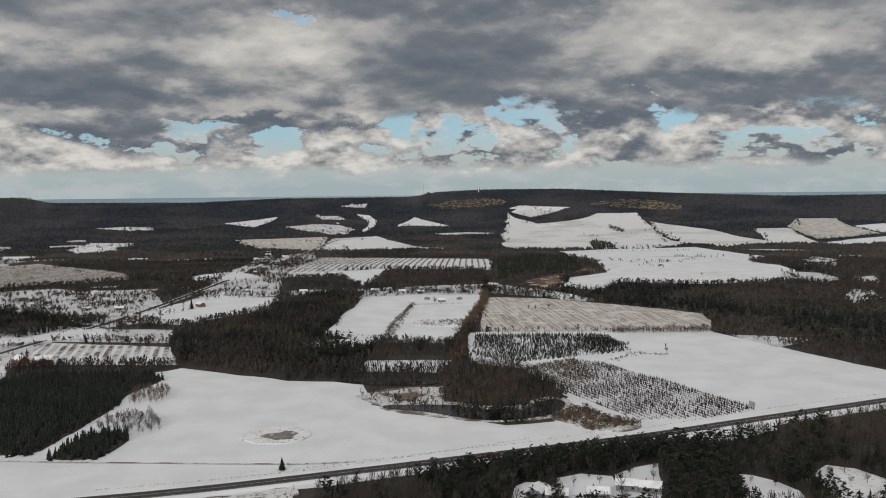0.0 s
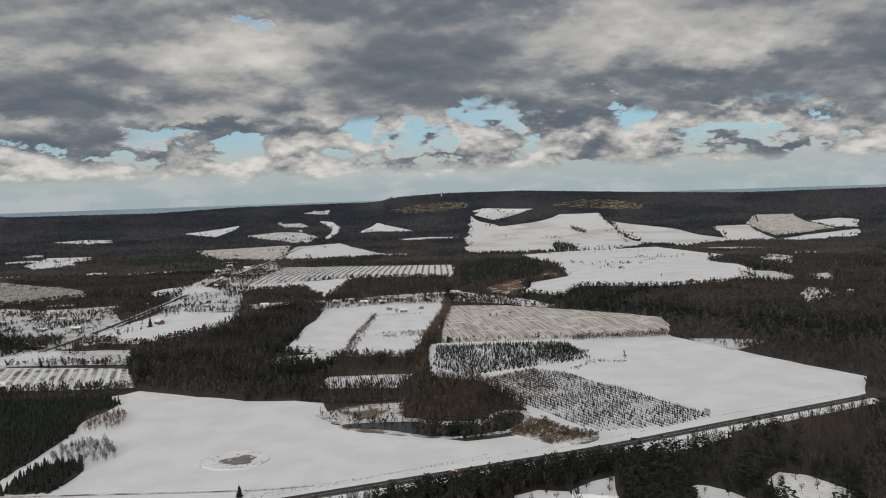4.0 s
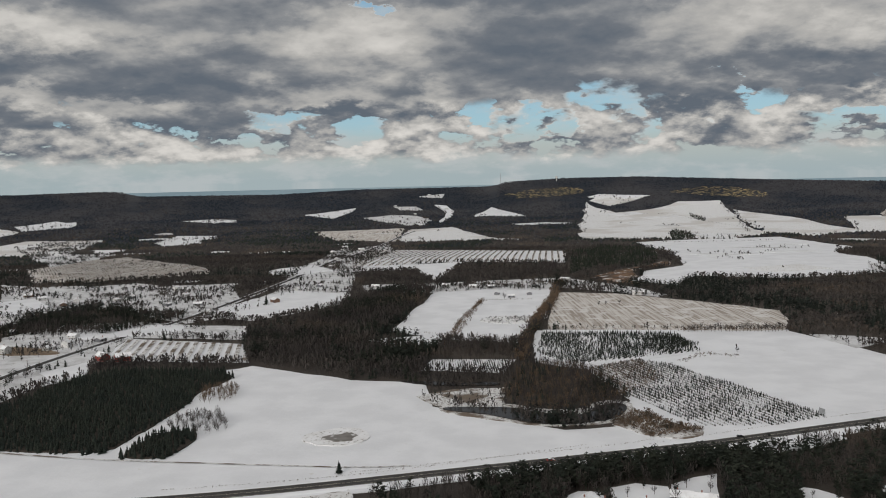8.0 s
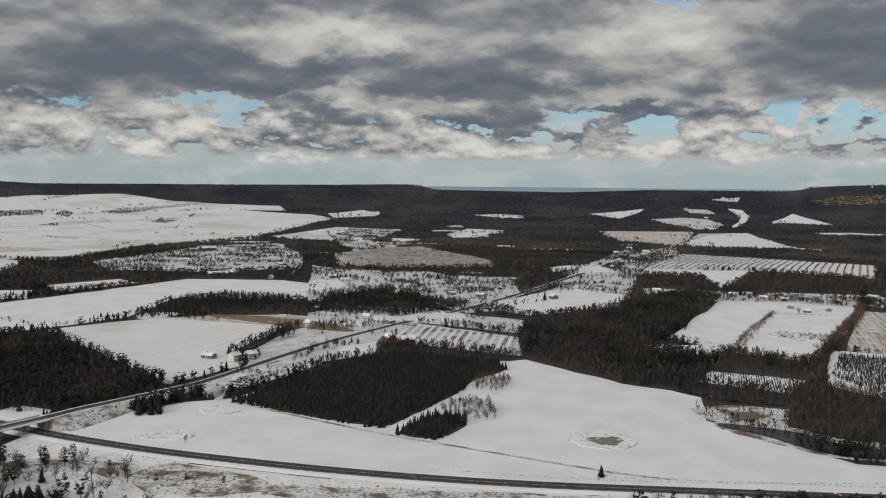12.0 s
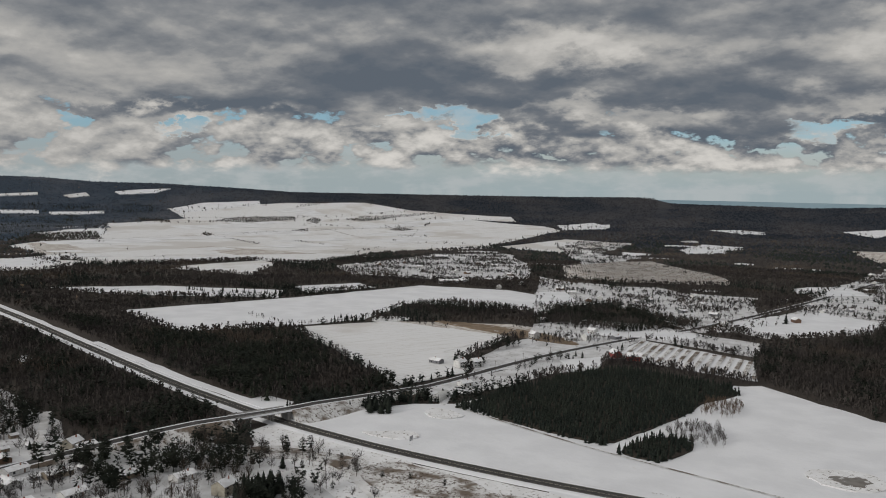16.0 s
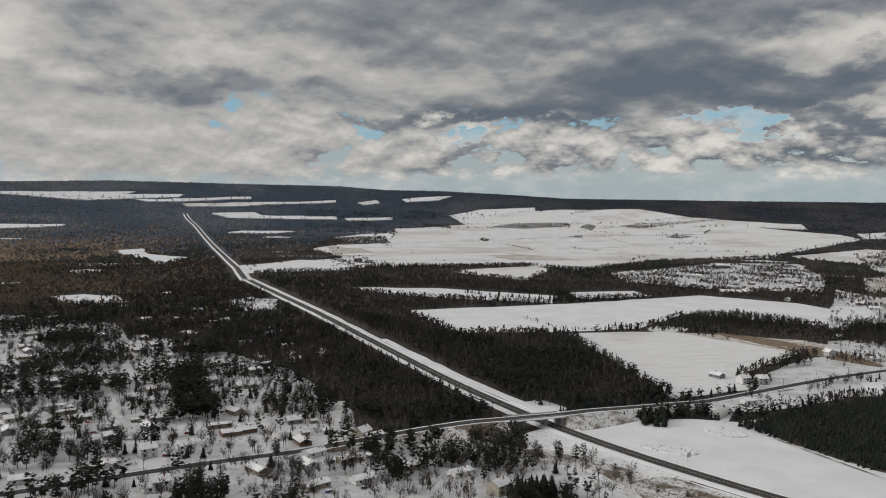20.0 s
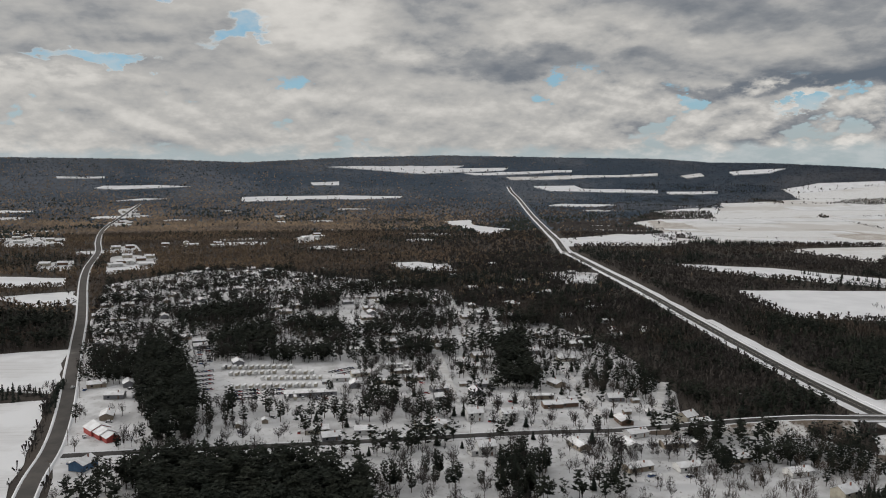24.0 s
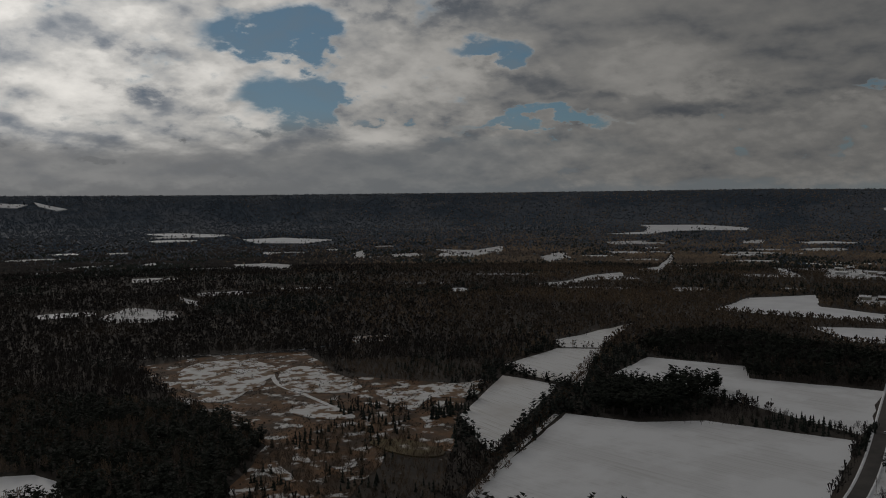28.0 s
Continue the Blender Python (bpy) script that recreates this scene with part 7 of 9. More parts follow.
settle(house("house", 9.0, 14.0, 3.4, 0.5, WHITE, label="distant white house with a snowy roof among woods"), [(838, 1801), (818, 1683), (586, 1122), (660, 1170)], 20, 30, group="houses among the woods")
settle(house("house", 12.0, 22.0, 4.5, 0.3, WHITE, label="pale town building with a snow-covered roof", windows=3, chimney=False, name="town_building"), [(-1378, -196), (-1410, -177), (-1379, -150), (-1304, -172), (-1853, -443), (-1798, -394), (-1741, -358), (-2936, -352), (-1687, -100), (-1665, -55), (-1791, 118), (-1841, 152), (-3077, -65), (-2562, 99)], 10, 20, group="town buildings")

TOWN = [(-2005, -486), (-2065, -477), (-1906, -397), (-1853, -371), (-1653, -233), (-1671, -211), (-1504, -194), (-1456, -167), (-1489, -157), (-1422, -192), (-3060, -405), (-2625, -355), (-2572, -325), (-1704, -152), (-1721, -114), (-1710, -55), (-1814, 120), (-1963, 155), (-1404, -301), (-1414, -278)]
settle(house("house", 10.0, 16.0, 4.5, 0.45, CREAM, label="cream town house with a snow-covered roof beside the valley road"), TOWN[0::2], 15, 20, group="town houses")
settle(house("house", 10.0, 15.0, 4.0, 0.45, BROWN, label="brown town house with a snow-covered roof beside the valley road"), TOWN[1::2], 15, 20, group="town houses")


def quonset(x, y, turn):
    root = tagged(new("greenhouse", None), "white round-roofed greenhouse with snow on its top", "greenhouse")
    arc = [(5.0 * math.cos(math.pi * i / 12), 4.2 * math.sin(math.pi * i / 12)) for i in range(13)]
    part("cover", prism(arc, -12, 12), WHITE, root)
    for i in range(7):
        ring = [(5.06 * math.cos(math.pi * k / 12), 4.26 * math.sin(math.pi * k / 12)) for k in range(13)] + [(4.96 * math.cos(math.pi * k / 12), 4.16 * math.sin(math.pi * k / 12)) for k in range(12, -1, -1)]
        part("hoop", prism(ring, -12 + i * 4 - 0.08, -12 + i * 4 + 0.08), STEEL, root)
    part("end_door", box(0, -12.05, 0, 2.4, 0.15, 2.6), SLATE, root)
    root.matrix_basis = pose(x, y, surface(x, y), 0, 0, turn)


quonset(*[(-386, 525)][0], 20)


def shop(x, y, turn):
    root = tagged(new("shop", None), "red roadside shop with stepped white roofs and red chairs in front", "shop")
    for i, (dy, w, l, h) in enumerate(((0, 12, 12, 3.6), (11, 10, 10, 3.2), (20, 8, 8, 3.0))):
        part("wall", prism([(-w / 2, 0), (w / 2, 0), (w / 2, h), (0, h + w * 0.22), (-w / 2, h)], dy - l / 2, dy + l / 2), RED, root)
        for s in (-1, 1):
            part("roof", prism([(s * (w / 2 + 0.5), h - 0.2), (0, h + w * 0.22), (0, h + w * 0.22 + 0.4), (s * (w / 2 + 0.5), h + 0.15)], dy - l / 2 - 0.4, dy + l / 2 + 0.4), ROOFSNOW, root, "white snow-covered roof slope")
    for i in range(3):
        win = part("window", box(-3.5 + i * 3.5, -6.05, 1.0, 1.6, 0.12, 1.4), WHITE, root)
        part("pane", box(-3.5 + i * 3.5, -6.12, 1.1, 1.3, 0.06, 1.2), DARKGLASS, win)
    root.matrix_basis = pose(x, y, surface(x, y), 0, 0, turn)
    TAKEN.append((x, y))


SHOP = [(-525, -85), (-462, -82), (-602, -86), (-526, -60), (-782, -123), (-412, -24)]
shop(*SHOP[0], -60)
settle(house("house", 9.0, 12.0, 4.0, 0.5, BLUE, label="dark blue house with a snow-covered roof at the junction", panes=True), SHOP[1:2], 60, 2)
settle(house("house", 8.0, 13.0, 3.2, 0.4, SLATE, label="grey roadside house with a snow-covered roof"), [SHOP[2], SHOP[4]], -10, 5)
settle(house("house", 9.0, 14.0, 3.2, 0.4, RED, label="red house half hidden among tall pines", panes=True), SHOP[5:6], 10, 2)


def vehicle(kind, label, paint_mat, length, width, height, cabin, name):
    """A parked car or trailer, snowed in."""
    root = tagged(new(name, None), label, kind)
    r = 0.33
    if cabin:
        part("body", prism([(-length / 2, 0.3), (length / 2, 0.3), (length / 2, 0.75), (length * 0.3, 0.9), (-length * 0.45, 0.95), (-length / 2, 0.8)], -width / 2, width / 2), paint_mat, root)
        part("cabin", prism([(-length * 0.42, 0.9), (length * 0.22, 0.88), (length * 0.06, height), (-length * 0.3, height)], -width * 0.45, width * 0.45), DARKGLASS, root)
        part("roof_snow", prism([(-length * 0.31, height), (length * 0.07, height), (length * 0.02, height + 0.16), (-length * 0.27, height + 0.17)], -width * 0.42, width * 0.42), ROOFSNOW, root)
        part("bonnet_snow", prism([(length * 0.24, 0.92), (length * 0.48, 0.80), (length * 0.46, 0.95), (length * 0.26, 1.02)], -width * 0.42, width * 0.42), ROOFSNOW, root)
        wheels = ((-0.32, -1), (-0.32, 1), (0.32, -1), (0.32, 1))
    else:
        part("body", box(0, 0, 0.5, length, width, height - 0.5, 0.18), paint_mat, root)
        part("roof_snow", box(0, 0, height, length * 0.96, width * 0.92, 0.25, 0.1), ROOFSNOW, root)
        for s in (-1, 1):
            part("window", box(length * 0.2, s * width / 2, 1.6, 1.5, 0.06, 0.7), DARKGLASS, root)
        part("drawbar", box(length / 2 + 0.5, 0, 0.5, 1.2, 0.15, 0.15), STEEL, root)
        wheels = ((-0.06, -1), (-0.06, 1))
    for f, s in wheels:
        part("wheel", drum(length * f, s * width * 0.45, r, r, 0.22, 8, axis="y"), RUBBER, root)
    return root


def park(proto, a, b, n, turn, group):
    """A row of parked vehicles between two points."""
    for i in range(n):
        f = (i + 0.5) / n
        x, y = a[0] + (b[0] - a[0]) * f, a[1] + (b[1] - a[1]) * f
        p = proto[i % len(proto)]
        m = pose(x + RNG.uniform(-0.4, 0.4), y + RNG.uniform(-0.2, 0.2), surface(x, y), 0, 0, turn + RNG.uniform(-4, 4))
        tagged(copy_thing(p, m), group=group)


TRAILERS = [vehicle("trailer", "white travel trailer parked in a snowy storage lot", WHITE, 6.4, 2.2, 2.6, False, "travel_trailer"), vehicle("trailer", "cream travel trailer parked in a snowy storage lot", CREAM, 5.8, 2.2, 2.5, False, "travel_trailer")]
CARS = [vehicle("car", "snow-covered " + n + " car parked in the lot", p, 4.5, 1.8, 1.45, True, "car") for n, p in zip(("silver", "black", "blue", "red", "white"), CAR_PAINTS)]
for row, n in (([(-672, -18), (-665, 38)], 13), ([(-650, -12), (-650, 25)], 8), ([(-633, 11), (-626, 58)], 10), ([(-649, 30), (-642, 53)], 5), ([(-612, -11), (-605, 53)], 14)):
    park(TRAILERS, row[0], row[1], n, -14, "trailers in the storage lot")
for row, n in (([(-600, -12), (-603, 10)], 9), ([(-591, -12), (-594, 10)], 9), ([(-580, -10), (-582, 8)], 8), ([(-664, -36), (-668, -23)], 5), ([(-650, -35), (-653, -23)], 5), ([(-637, -34), (-641, -22)], 5), ([(-625, -33), (-629, -22)], 5), ([(-610, -32), (-612, -22)], 4), ([(-644, 64), (-655, 84)], 8), ([(-632, 65), (-642, 81)], 7), ([(-600, 19), (-602, 28)], 5), ([(-589, 19), (-591, 28)], 5), ([(-758, -39), (-688, -33)], 8), ([(-773, -32), (-696, -27)], 8)):
    park(CARS, row[0], row[1], n, 70, "cars in the storage lot")
STORE = [(-582, 45)][0]
settle(house("storage building", 9.0, 36.0, 3.0, 0.15, SLATE, label="long flat storage building with a snowy roof", windows=5, chimney=False, name="storage_building"), [STORE], 0, 1)
# the spare first vehicles stand beside the sheds
for i, ob in enumerate(TRAILERS + CARS):
    ob.matrix_basis = pose(STORE[0] + 10 + i * 0.3, STORE[1] - 16 + i * 5.2, 0.98, 0, 0, 4 * i)
for ob, (x, y, r) in zip((copy_thing(CARS[3], pose(0, 0, 0)), copy_thing(CARS[1], pose(0, 0, 0)), copy_thing(CARS[0], pose(0, 0, 0))), ((40.5, 483.0, 19), (159.0, 528.5, 20), (-634.0, -119.0, 172))):
    ob.matrix_basis = pose(x, y, 0.86, 0, 0, r)
    tagged(ob, ob["label"].replace("snow-covered ", "").replace("parked in the lot", "on the cleared road"))


# ---------------------------------------------------------------- bridge, signs, poles, tower
def embankment():
    line = spline(COUNTRY_ROAD)
    z = np.array(CROSS_Z) + 0.7
    for lo, hi in ((200, 367), (402, 560)):
        m = (line[:, 1] > lo) & (line[:, 1] < hi)
        seg, h = line[m], z[m]
        d = np.gradient(seg, axis=0)
        d /= np.linalg.norm(d, axis=1)[:, None]
        nrm = np.stack([-d[:, 1], d[:, 0]], 1)
        verts, faces = [], []
        for i in range(len(seg)):
            run = 5.5 + max(h[i], 0.2) * 1.9
            for off, up in ((-run, -0.3), (-5.5, h[i]), (5.5, h[i]), (run, -0.3)):
                q = seg[i] + nrm[i] * off
                verts.append((q[0], q[1], up))
        for i in range(len(seg) - 1):
            for j in range(3):
                faces.append((i * 4 + j, i * 4 + j + 1, i * 4 + j + 5, i * 4 + j + 4))
        n = len(verts)
        faces += [(0, 1, 2, 3), (n - 1, n - 2, n - 3, n - 4)]
        tagged(new("embankment", mesh_of("embankment", verts, faces, SCRUB)), "earth embankment of the bridge with scrub and thin snow", "embankment", kind="structure")


embankment()


def bridge():
    (x0, y0), (x1, y1) = (-436.5, 364.0), (-427.5, 405.0)
    length = math.hypot(x1 - x0, y1 - y0)
    root = tagged(new("overpass_bridge", None), "grey concrete road bridge over the highway with railings", "bridge")
    part("deck", box(0, 0, -1.3, 10.5, length, 1.15), CONCRETE, root)
    for s in (-1, 1):
        part("parapet", box(s * 5.1, 0, -0.1, 0.3, length, 0.9), CONCRETE, root)
        part("railing", box(s * 5.1, 0, 0.95, 0.08, length, 0.08), STEEL, root)
        for i in range(10):
            part("post", box(s * 5.1, -length / 2 + length * (i + 0.5) / 10, 0.8, 0.1, 0.1, 0.2), STEEL, root)
        part("abutment", box(0, s * (length / 2 - 1), -7.6, 10.5, 2.4, 6.4), CONCRETE, root)
        pier = part("pier_cap", box(0, s * length * 0.2, -2.0, 9.5, 1.2, 0.75), CONCRETE, root)
        for k in (-3, 0, 3):
            part("column", drum(k, s * length * 0.2, -7.8, 0.45, 5.9, 10), CONCRETE, pier)
    root.matrix_basis = pose((x0 + x1) / 2, (y0 + y1) / 2, 7.7, 0, 0, math.degrees(math.atan2(y1 - y0, x1 - x0)) - 90)


bridge()


def road_sign(x, y, turn, wide, tall, legs, mat, label):
    root = tagged(new("road_sign", None), label, "road sign", "highway signs")
    for s in (-1, 1):
        part("post", drum(s * wide * 0.35, 0, -0.2, 0.1, legs + tall, 8), STEEL, root)
    panel = part("panel", box(0, -0.12, legs, wide, 0.1, tall, 0.03), mat, root)
    for i in range(3):
        part("bar", box(0, -0.19, legs + tall * (0.2 + 0.25 * i), wide * (0.7 - 0.15 * i), 0.04, tall * 0.12), WHITE, panel)
    root.matrix_basis = pose(x, y, surface(x, y), 0, 0, turn)


road_sign(-324, 417, 100, 4.0, 3.0, 2.5, SIGN_GREY, "grey-backed highway sign on two steel posts in the snow")
road_sign(224, 574, 115, 5.5, 3.5, 2.5, SIGN_GREY, "large grey-backed highway sign on two steel posts")


def pole(x, y, turn):
    root = tagged(new("utility_pole", None), "weathered wooden utility pole with a crossarm", "utility pole", "utility poles")
    part("shaft", drum(0, 0, 0, 0.16, 10.5, 6, 0.7), WOOD_POLE, root)
    part("crossarm", box(0, 0, 9.4, 2.4, 0.14, 0.16), WOOD_POLE, root)
    part("transformer", drum(0.35, 0, 7.8, 0.25, 0.9, 8), STEEL, root)
    root.matrix_basis = pose(x, y, surface(x, y), 0, 0, turn)
    return root


first = pole(-471.0, -54, 90)
for k in range(1, 30):
    yy = -54 + k * 46
    if 190 < yy < 570:
        continue
    line = spline(COUNTRY_ROAD)
    xx = float(np.interp(yy, line[:, 1], line[:, 0])) + 6.5
    copy_thing(first, pose(xx, yy, surface(xx, yy), 0, 0, 0))
for k in range(16):
    line = spline(VALLEY_ROAD)
    xx = -450 - k * 52
    yy = float(np.interp(-xx, -line[:, 0], line[:, 1])) + 8.0
    copy_thing(first, pose(xx, yy, surface(xx, yy), 0, 0, 90))


def hill_tower():
    root = tagged(new("water_tower", None), "white water tower on the wooded ridge", "water tower")
    x, y = 298.0, 4500.0
    part("shaft", drum(0, 0, -3, 2.6, 16, 12), WHITE, root)
    part("tank", drum(0, 0, 13, 6.5, 9, 16, 0.9), WHITE, root)
    part("cap", drum(0, 0, 22, 5.8, 2.5, 16, 0.15), WHITE, root)
    root.matrix_basis = pose(x, y, float(terrain(x, y)) + 4.0, 0, 0, 0)
    mast = tagged(new("radio_mast", None), "thin grey radio mast on the wooded ridge", "mast")
    x, y = 9.0, 4560.0
    part("lattice", drum(0, 0, -2, 1.1, 62, 4, 0.5), STEEL, mast)
    part("antenna", drum(0, 0, 60, 0.35, 8, 5), STEEL, mast)
    mast.matrix_basis = pose(x, y, float(terrain(x, y)), 0, 0, 0)


hill_tower()


def sea():
    a = np.radians(np.arange(-60, 61, 3))
    verts, faces = [], []
    for r, e in ((4680, -1.1), (4780, -0.62), (4930, -0.385)):
        verts += [(-r * math.sin(k), r * math.cos(k), 162 + r * math.tan(radians(e))) for k in a]
    n = len(a)
    for i in range(2):
        for j in range(n - 1):
            faces.append((i * n + j, i * n + j + 1, (i + 1) * n + j + 1, (i + 1) * n + j))
    tagged(new("sea", mesh_of("sea", verts, faces, SEA, True)), "pale blue sea on the horizon beyond the hills", "sea", kind="structure")


sea()

# ---------------------------------------------------------------- single trees
def tree_kind(name, label, category, stems, crowns, bark, leaf):
    out = []
    for st, cr in zip(stems, crowns):
        root = tagged(new(name, None), label, category)
        part("trunk", tri_mesh("trunk", *st, bark), None, root)
        part("crown", tri_mesh("crown", *cr, leaf), None, root)
        out.append(root)
    return out


def bare_crown(rng, height):
    """Limbs that fork into twigs."""
    v, f = blades(rng, 22, height, height * 0.34, 0.12, 0.28)
    tips = v[[t[2] for t in f[2:]]]
    vs, fs = list(v), list(f)
    for tip in tips:
        for _ in range(7):
            a = tip * rng.uniform(0.6, 1.0) + (0, 0, (1 - rng.uniform(0.7, 1.0)) * height * 0.3)
            b = a + rng.normal(0, 1, 3) * height * 0.1 + (0, 0, height * 0.09)
            side = rng.normal(0, 0.06, 3)
            k = len(vs)
            vs += [a - side, a + side, b]
            fs.append((k, k + 1, k + 2))
    return np.array(vs), np.array(fs)


PINES = tree_kind("pine_tree", "tall dark green pine with an uneven crown in the snow", "tree", [stem(10.5, 0.28) for _ in range(4)], [tufts(RNG, 105, 12.5, 3.0, 0.27, 1.1) for _ in range(4)], BARK, PINE)
SPRUCES = tree_kind("spruce_tree", "dark green conical spruce standing in the snow", "tree", [stem(7, 0.22) for _ in range(3)], [fir(RNG, 9, 14, 9.5, 3.0) for _ in range(3)], BARK, SPRUCE)
BARES = tree_kind("bare_tree", "leafless grey-brown tree with fine twigs in the snow", "tree", [stem(7.5, 0.24) for _ in range(4)], [bare_crown(RNG, 10.0) for _ in range(4)], BARK, BARE)
USED = set()


def plant(kinds, x, y, scale, group, sink=0.0):
    p = kinds[int(RNG.integers(len(kinds)))]
    m = pose(x, y, surface(x, y) - sink, 0, 0, RNG.uniform(0, 360))
    if p.name in USED:
        ob = copy_thing(p, m)
    else:
        USED.add(p.name)
        p.matrix_basis = m
        ob = p
    ob.scale = (scale * RNG.uniform(0.9, 1.1),) * 2 + (scale,)
    tagged(ob, group=group)


def grove(kinds, poly, gap, scale, group, keep=1.0):
    p = spread(poly, gap)
    p = p[~near_road(p, -3.0)]
    if kinds is PINES:
        far = np.hypot(p[:, 0], p[:, 1]) > 620
        stamp("village_pines", "tall dark pines standing close in the village", PINE_MID, p[far], scale * RNG.uniform(0.9, 1.4, int(far.sum())), PINE)
        p = p[~far]
    for x, y in p:
        if RNG.random() < keep:
            plant(kinds, x, y, scale * RNG.uniform(0.75, 1.2), group)


for poly, gap, s in (([(-747, -25), (-777, 24), (-697, 26), (-696, -23)], 10.2, 1.0), ([(-702, 32), (-714, 75), (-677, 72), (-681, 35)], 11.4, 0.9), ([(-704, 164), (-718, 234), (-660, 226), (-586, 186), (-669, 206), (-688, 161)], 9.0, 1.0), ([(-610, 193), (-582, 216), (-567, 207), (-571, 183)], 7.8, 1.0), ([(-515, -28), (-524, 7), (-520, 53), (-517, 98), (-528, 100), (-530, -29)], 9.6, 0.9), ([(-417, 135), (-416, 152), (-412, 158), (-372, 143), (-371, 114)], 7.2, 1.05), ([(-414, 89), (-414, 117), (-398, 111), (-390, 82)], 9.0, 0.95), ([(-818, 252), (-819, 287), (-773, 267), (-788, 240)], 10.8, 1.0), ([(-830, 42), (-846, 99), (-799, 89), (-790, 40)], 12.0, 1.0)):
    grove(PINES, poly, gap, s, "village pines")
for poly in ([(-341, 291), (-335, 310), (-315, 313), (-320, 275)], [(-415, 468), (-401, 483), (-381, 464), (-394, 451)]):
    grove(SPRUCES, poly, 4.8, 0.95, "evergreens beside the road")
for x, y in [(-78, 463), (-732, 763), (-716, 757), (-720, 769), (-714, 772), (-707, 775), (-709, 843), (-305, 883), (-333, 869), (-342, 873)] + [(-562, 242), (-555, 252), (-555, 262), (-588, 260), (-586, 225), (-488, 254), (-521, 260), (-559, 283), (-708, 79), (-698, 107), (-702, 117), (-660, 243), (-610, 291), (-670, 233), (-609, 248)]:
    plant(SPRUCES, x, y, RNG.uniform(0.6, 0.95), "single spruces")
for x, y in [(-303, 327), (-336, 331), (-317, 326), (-373, 355), (-341, 340), (-336, 367), (-336, 318), (-295, 358), (-281, 366), (-260, 370)]:
    plant(PINES, x, y, RNG.uniform(0.32, 0.5), "scrub pines", 1.2)
for x, y in [(-546, -23), (-560, -26), (-541, -10), (-547, -7), (-536, 16), (-548, 14), (-568, 85), (-558, 89), (-542, 98), (-494, 36), (-488, 43), (-397, 71), (-399, 74), (-518, 73), (-513, 77), (-526, 50), (-503, 59), (-415, 139), (-421, 147), (-409, 150), (-409, 133), (-386, 186), (-382, 175), (-378, 131), (-379, 137), (-531, 263), (-519, 253), (-550, 279), (-481, 109), (-478, 99), (-514, 110), (-518, 101), (-519, 128), (-520, 151), (-524, 146), (-712, -118), (-700, -110), (-718, -104), (-701, -95), (-680, -103), (-692, -117), (-695, -86), (-667, -109), (-673, -87), (-441, -57), (-437, -54), (-434, -59), (-431, -51), (-427, -56), (-437, -66), (-435, -70)]:
    plant(PINES, x, y, RNG.uniform(0.95, 1.3), "tall village pines")
for x, y in [(-5, 795), (-1, 795), (25, 786), (92, 1254), (199, 1182)]:
    plant(PINES, x, y, 1.1, "field pines")
for x, y in [(-303, 1127)]:
    plant(SPRUCES, x, y, 1.5, "field pines")


def village_trees():
    """Garden trees between the houses, clear of roofs and roads."""
    p = spread(VILLAGE, 9.0)
    p = p[~near_road(p, -2.0)]
    house_at = np.array(TAKEN)
    d = np.linalg.norm(p[:, None] - house_at[None], axis=2).min(1)
    lot = in_poly(p, LOT)
    p = p[(d > 8.5) & ~lot & (p[:, 0] < -290)]
    for x, y in SHOP[:3]:
        p = p[np.hypot(p[:, 0] - x, p[:, 1] - y) > 26]
    clump = np.array([1.3 * noise.noise((x * 0.028, y * 0.010, 6.6)) for x, y in p])
    for (x, y), c in zip(p, clump):
        far = math.hypot(x, y) > 730
        k = RNG.random()
        if far:
            if c + RNG.normal(0, 0.08) > 0.16:
                FAR_GARDEN.append((x, y))
                FAR_GARDEN.append((x + RNG.uniform(-5, 5), y + RNG.uniform(-5, 5)))
        elif k < 0.14 + 0.2 * c:
            plant(BARES, x, y, RNG.uniform(0.6, 1.05), "garden trees")
        elif c > 0.22 and k > 0.5:
            plant(PINES, x, y, RNG.uniform(0.6, 1.0), "garden trees")
        elif k > 0.955:
            plant(SPRUCES, x, y, RNG.uniform(0.5, 0.95), "garden trees")


def more_houses():
    """Houses of the far streets, half hidden between the trees."""
    rng = random.Random(11)
    spots = []
    p = spread(VILLAGE, 17.0)
    p = p[~near_road(p, 2.0)]
    p = p[~in_poly(p, LOT)]
    p = p[RNG.permutation(len(p))]
    for x, y in p:
        if math.hypot(x, y) < 560 or len(spots) >= 80 or rng.random() < 0.2:
            continue
        if any(in_poly([(x, y)], w)[0] for w in WOODS):
            continue
        if min(math.hypot(x - a, y - b) for a, b in TAKEN + spots) > 21:
            spots.append((x, y))
    settle(house("house", 8.0, 13.0, 3.0, 0.4, TAN, label="tan bungalow with a snowy roof among village pines"), spots[0::2], 8, group=V)
    settle(house("house", 8.0, 12.0, 3.0, 0.45, SLATE, label="grey bungalow with a snowy roof among village pines"), spots[1::2], 8, group=V)


more_houses()


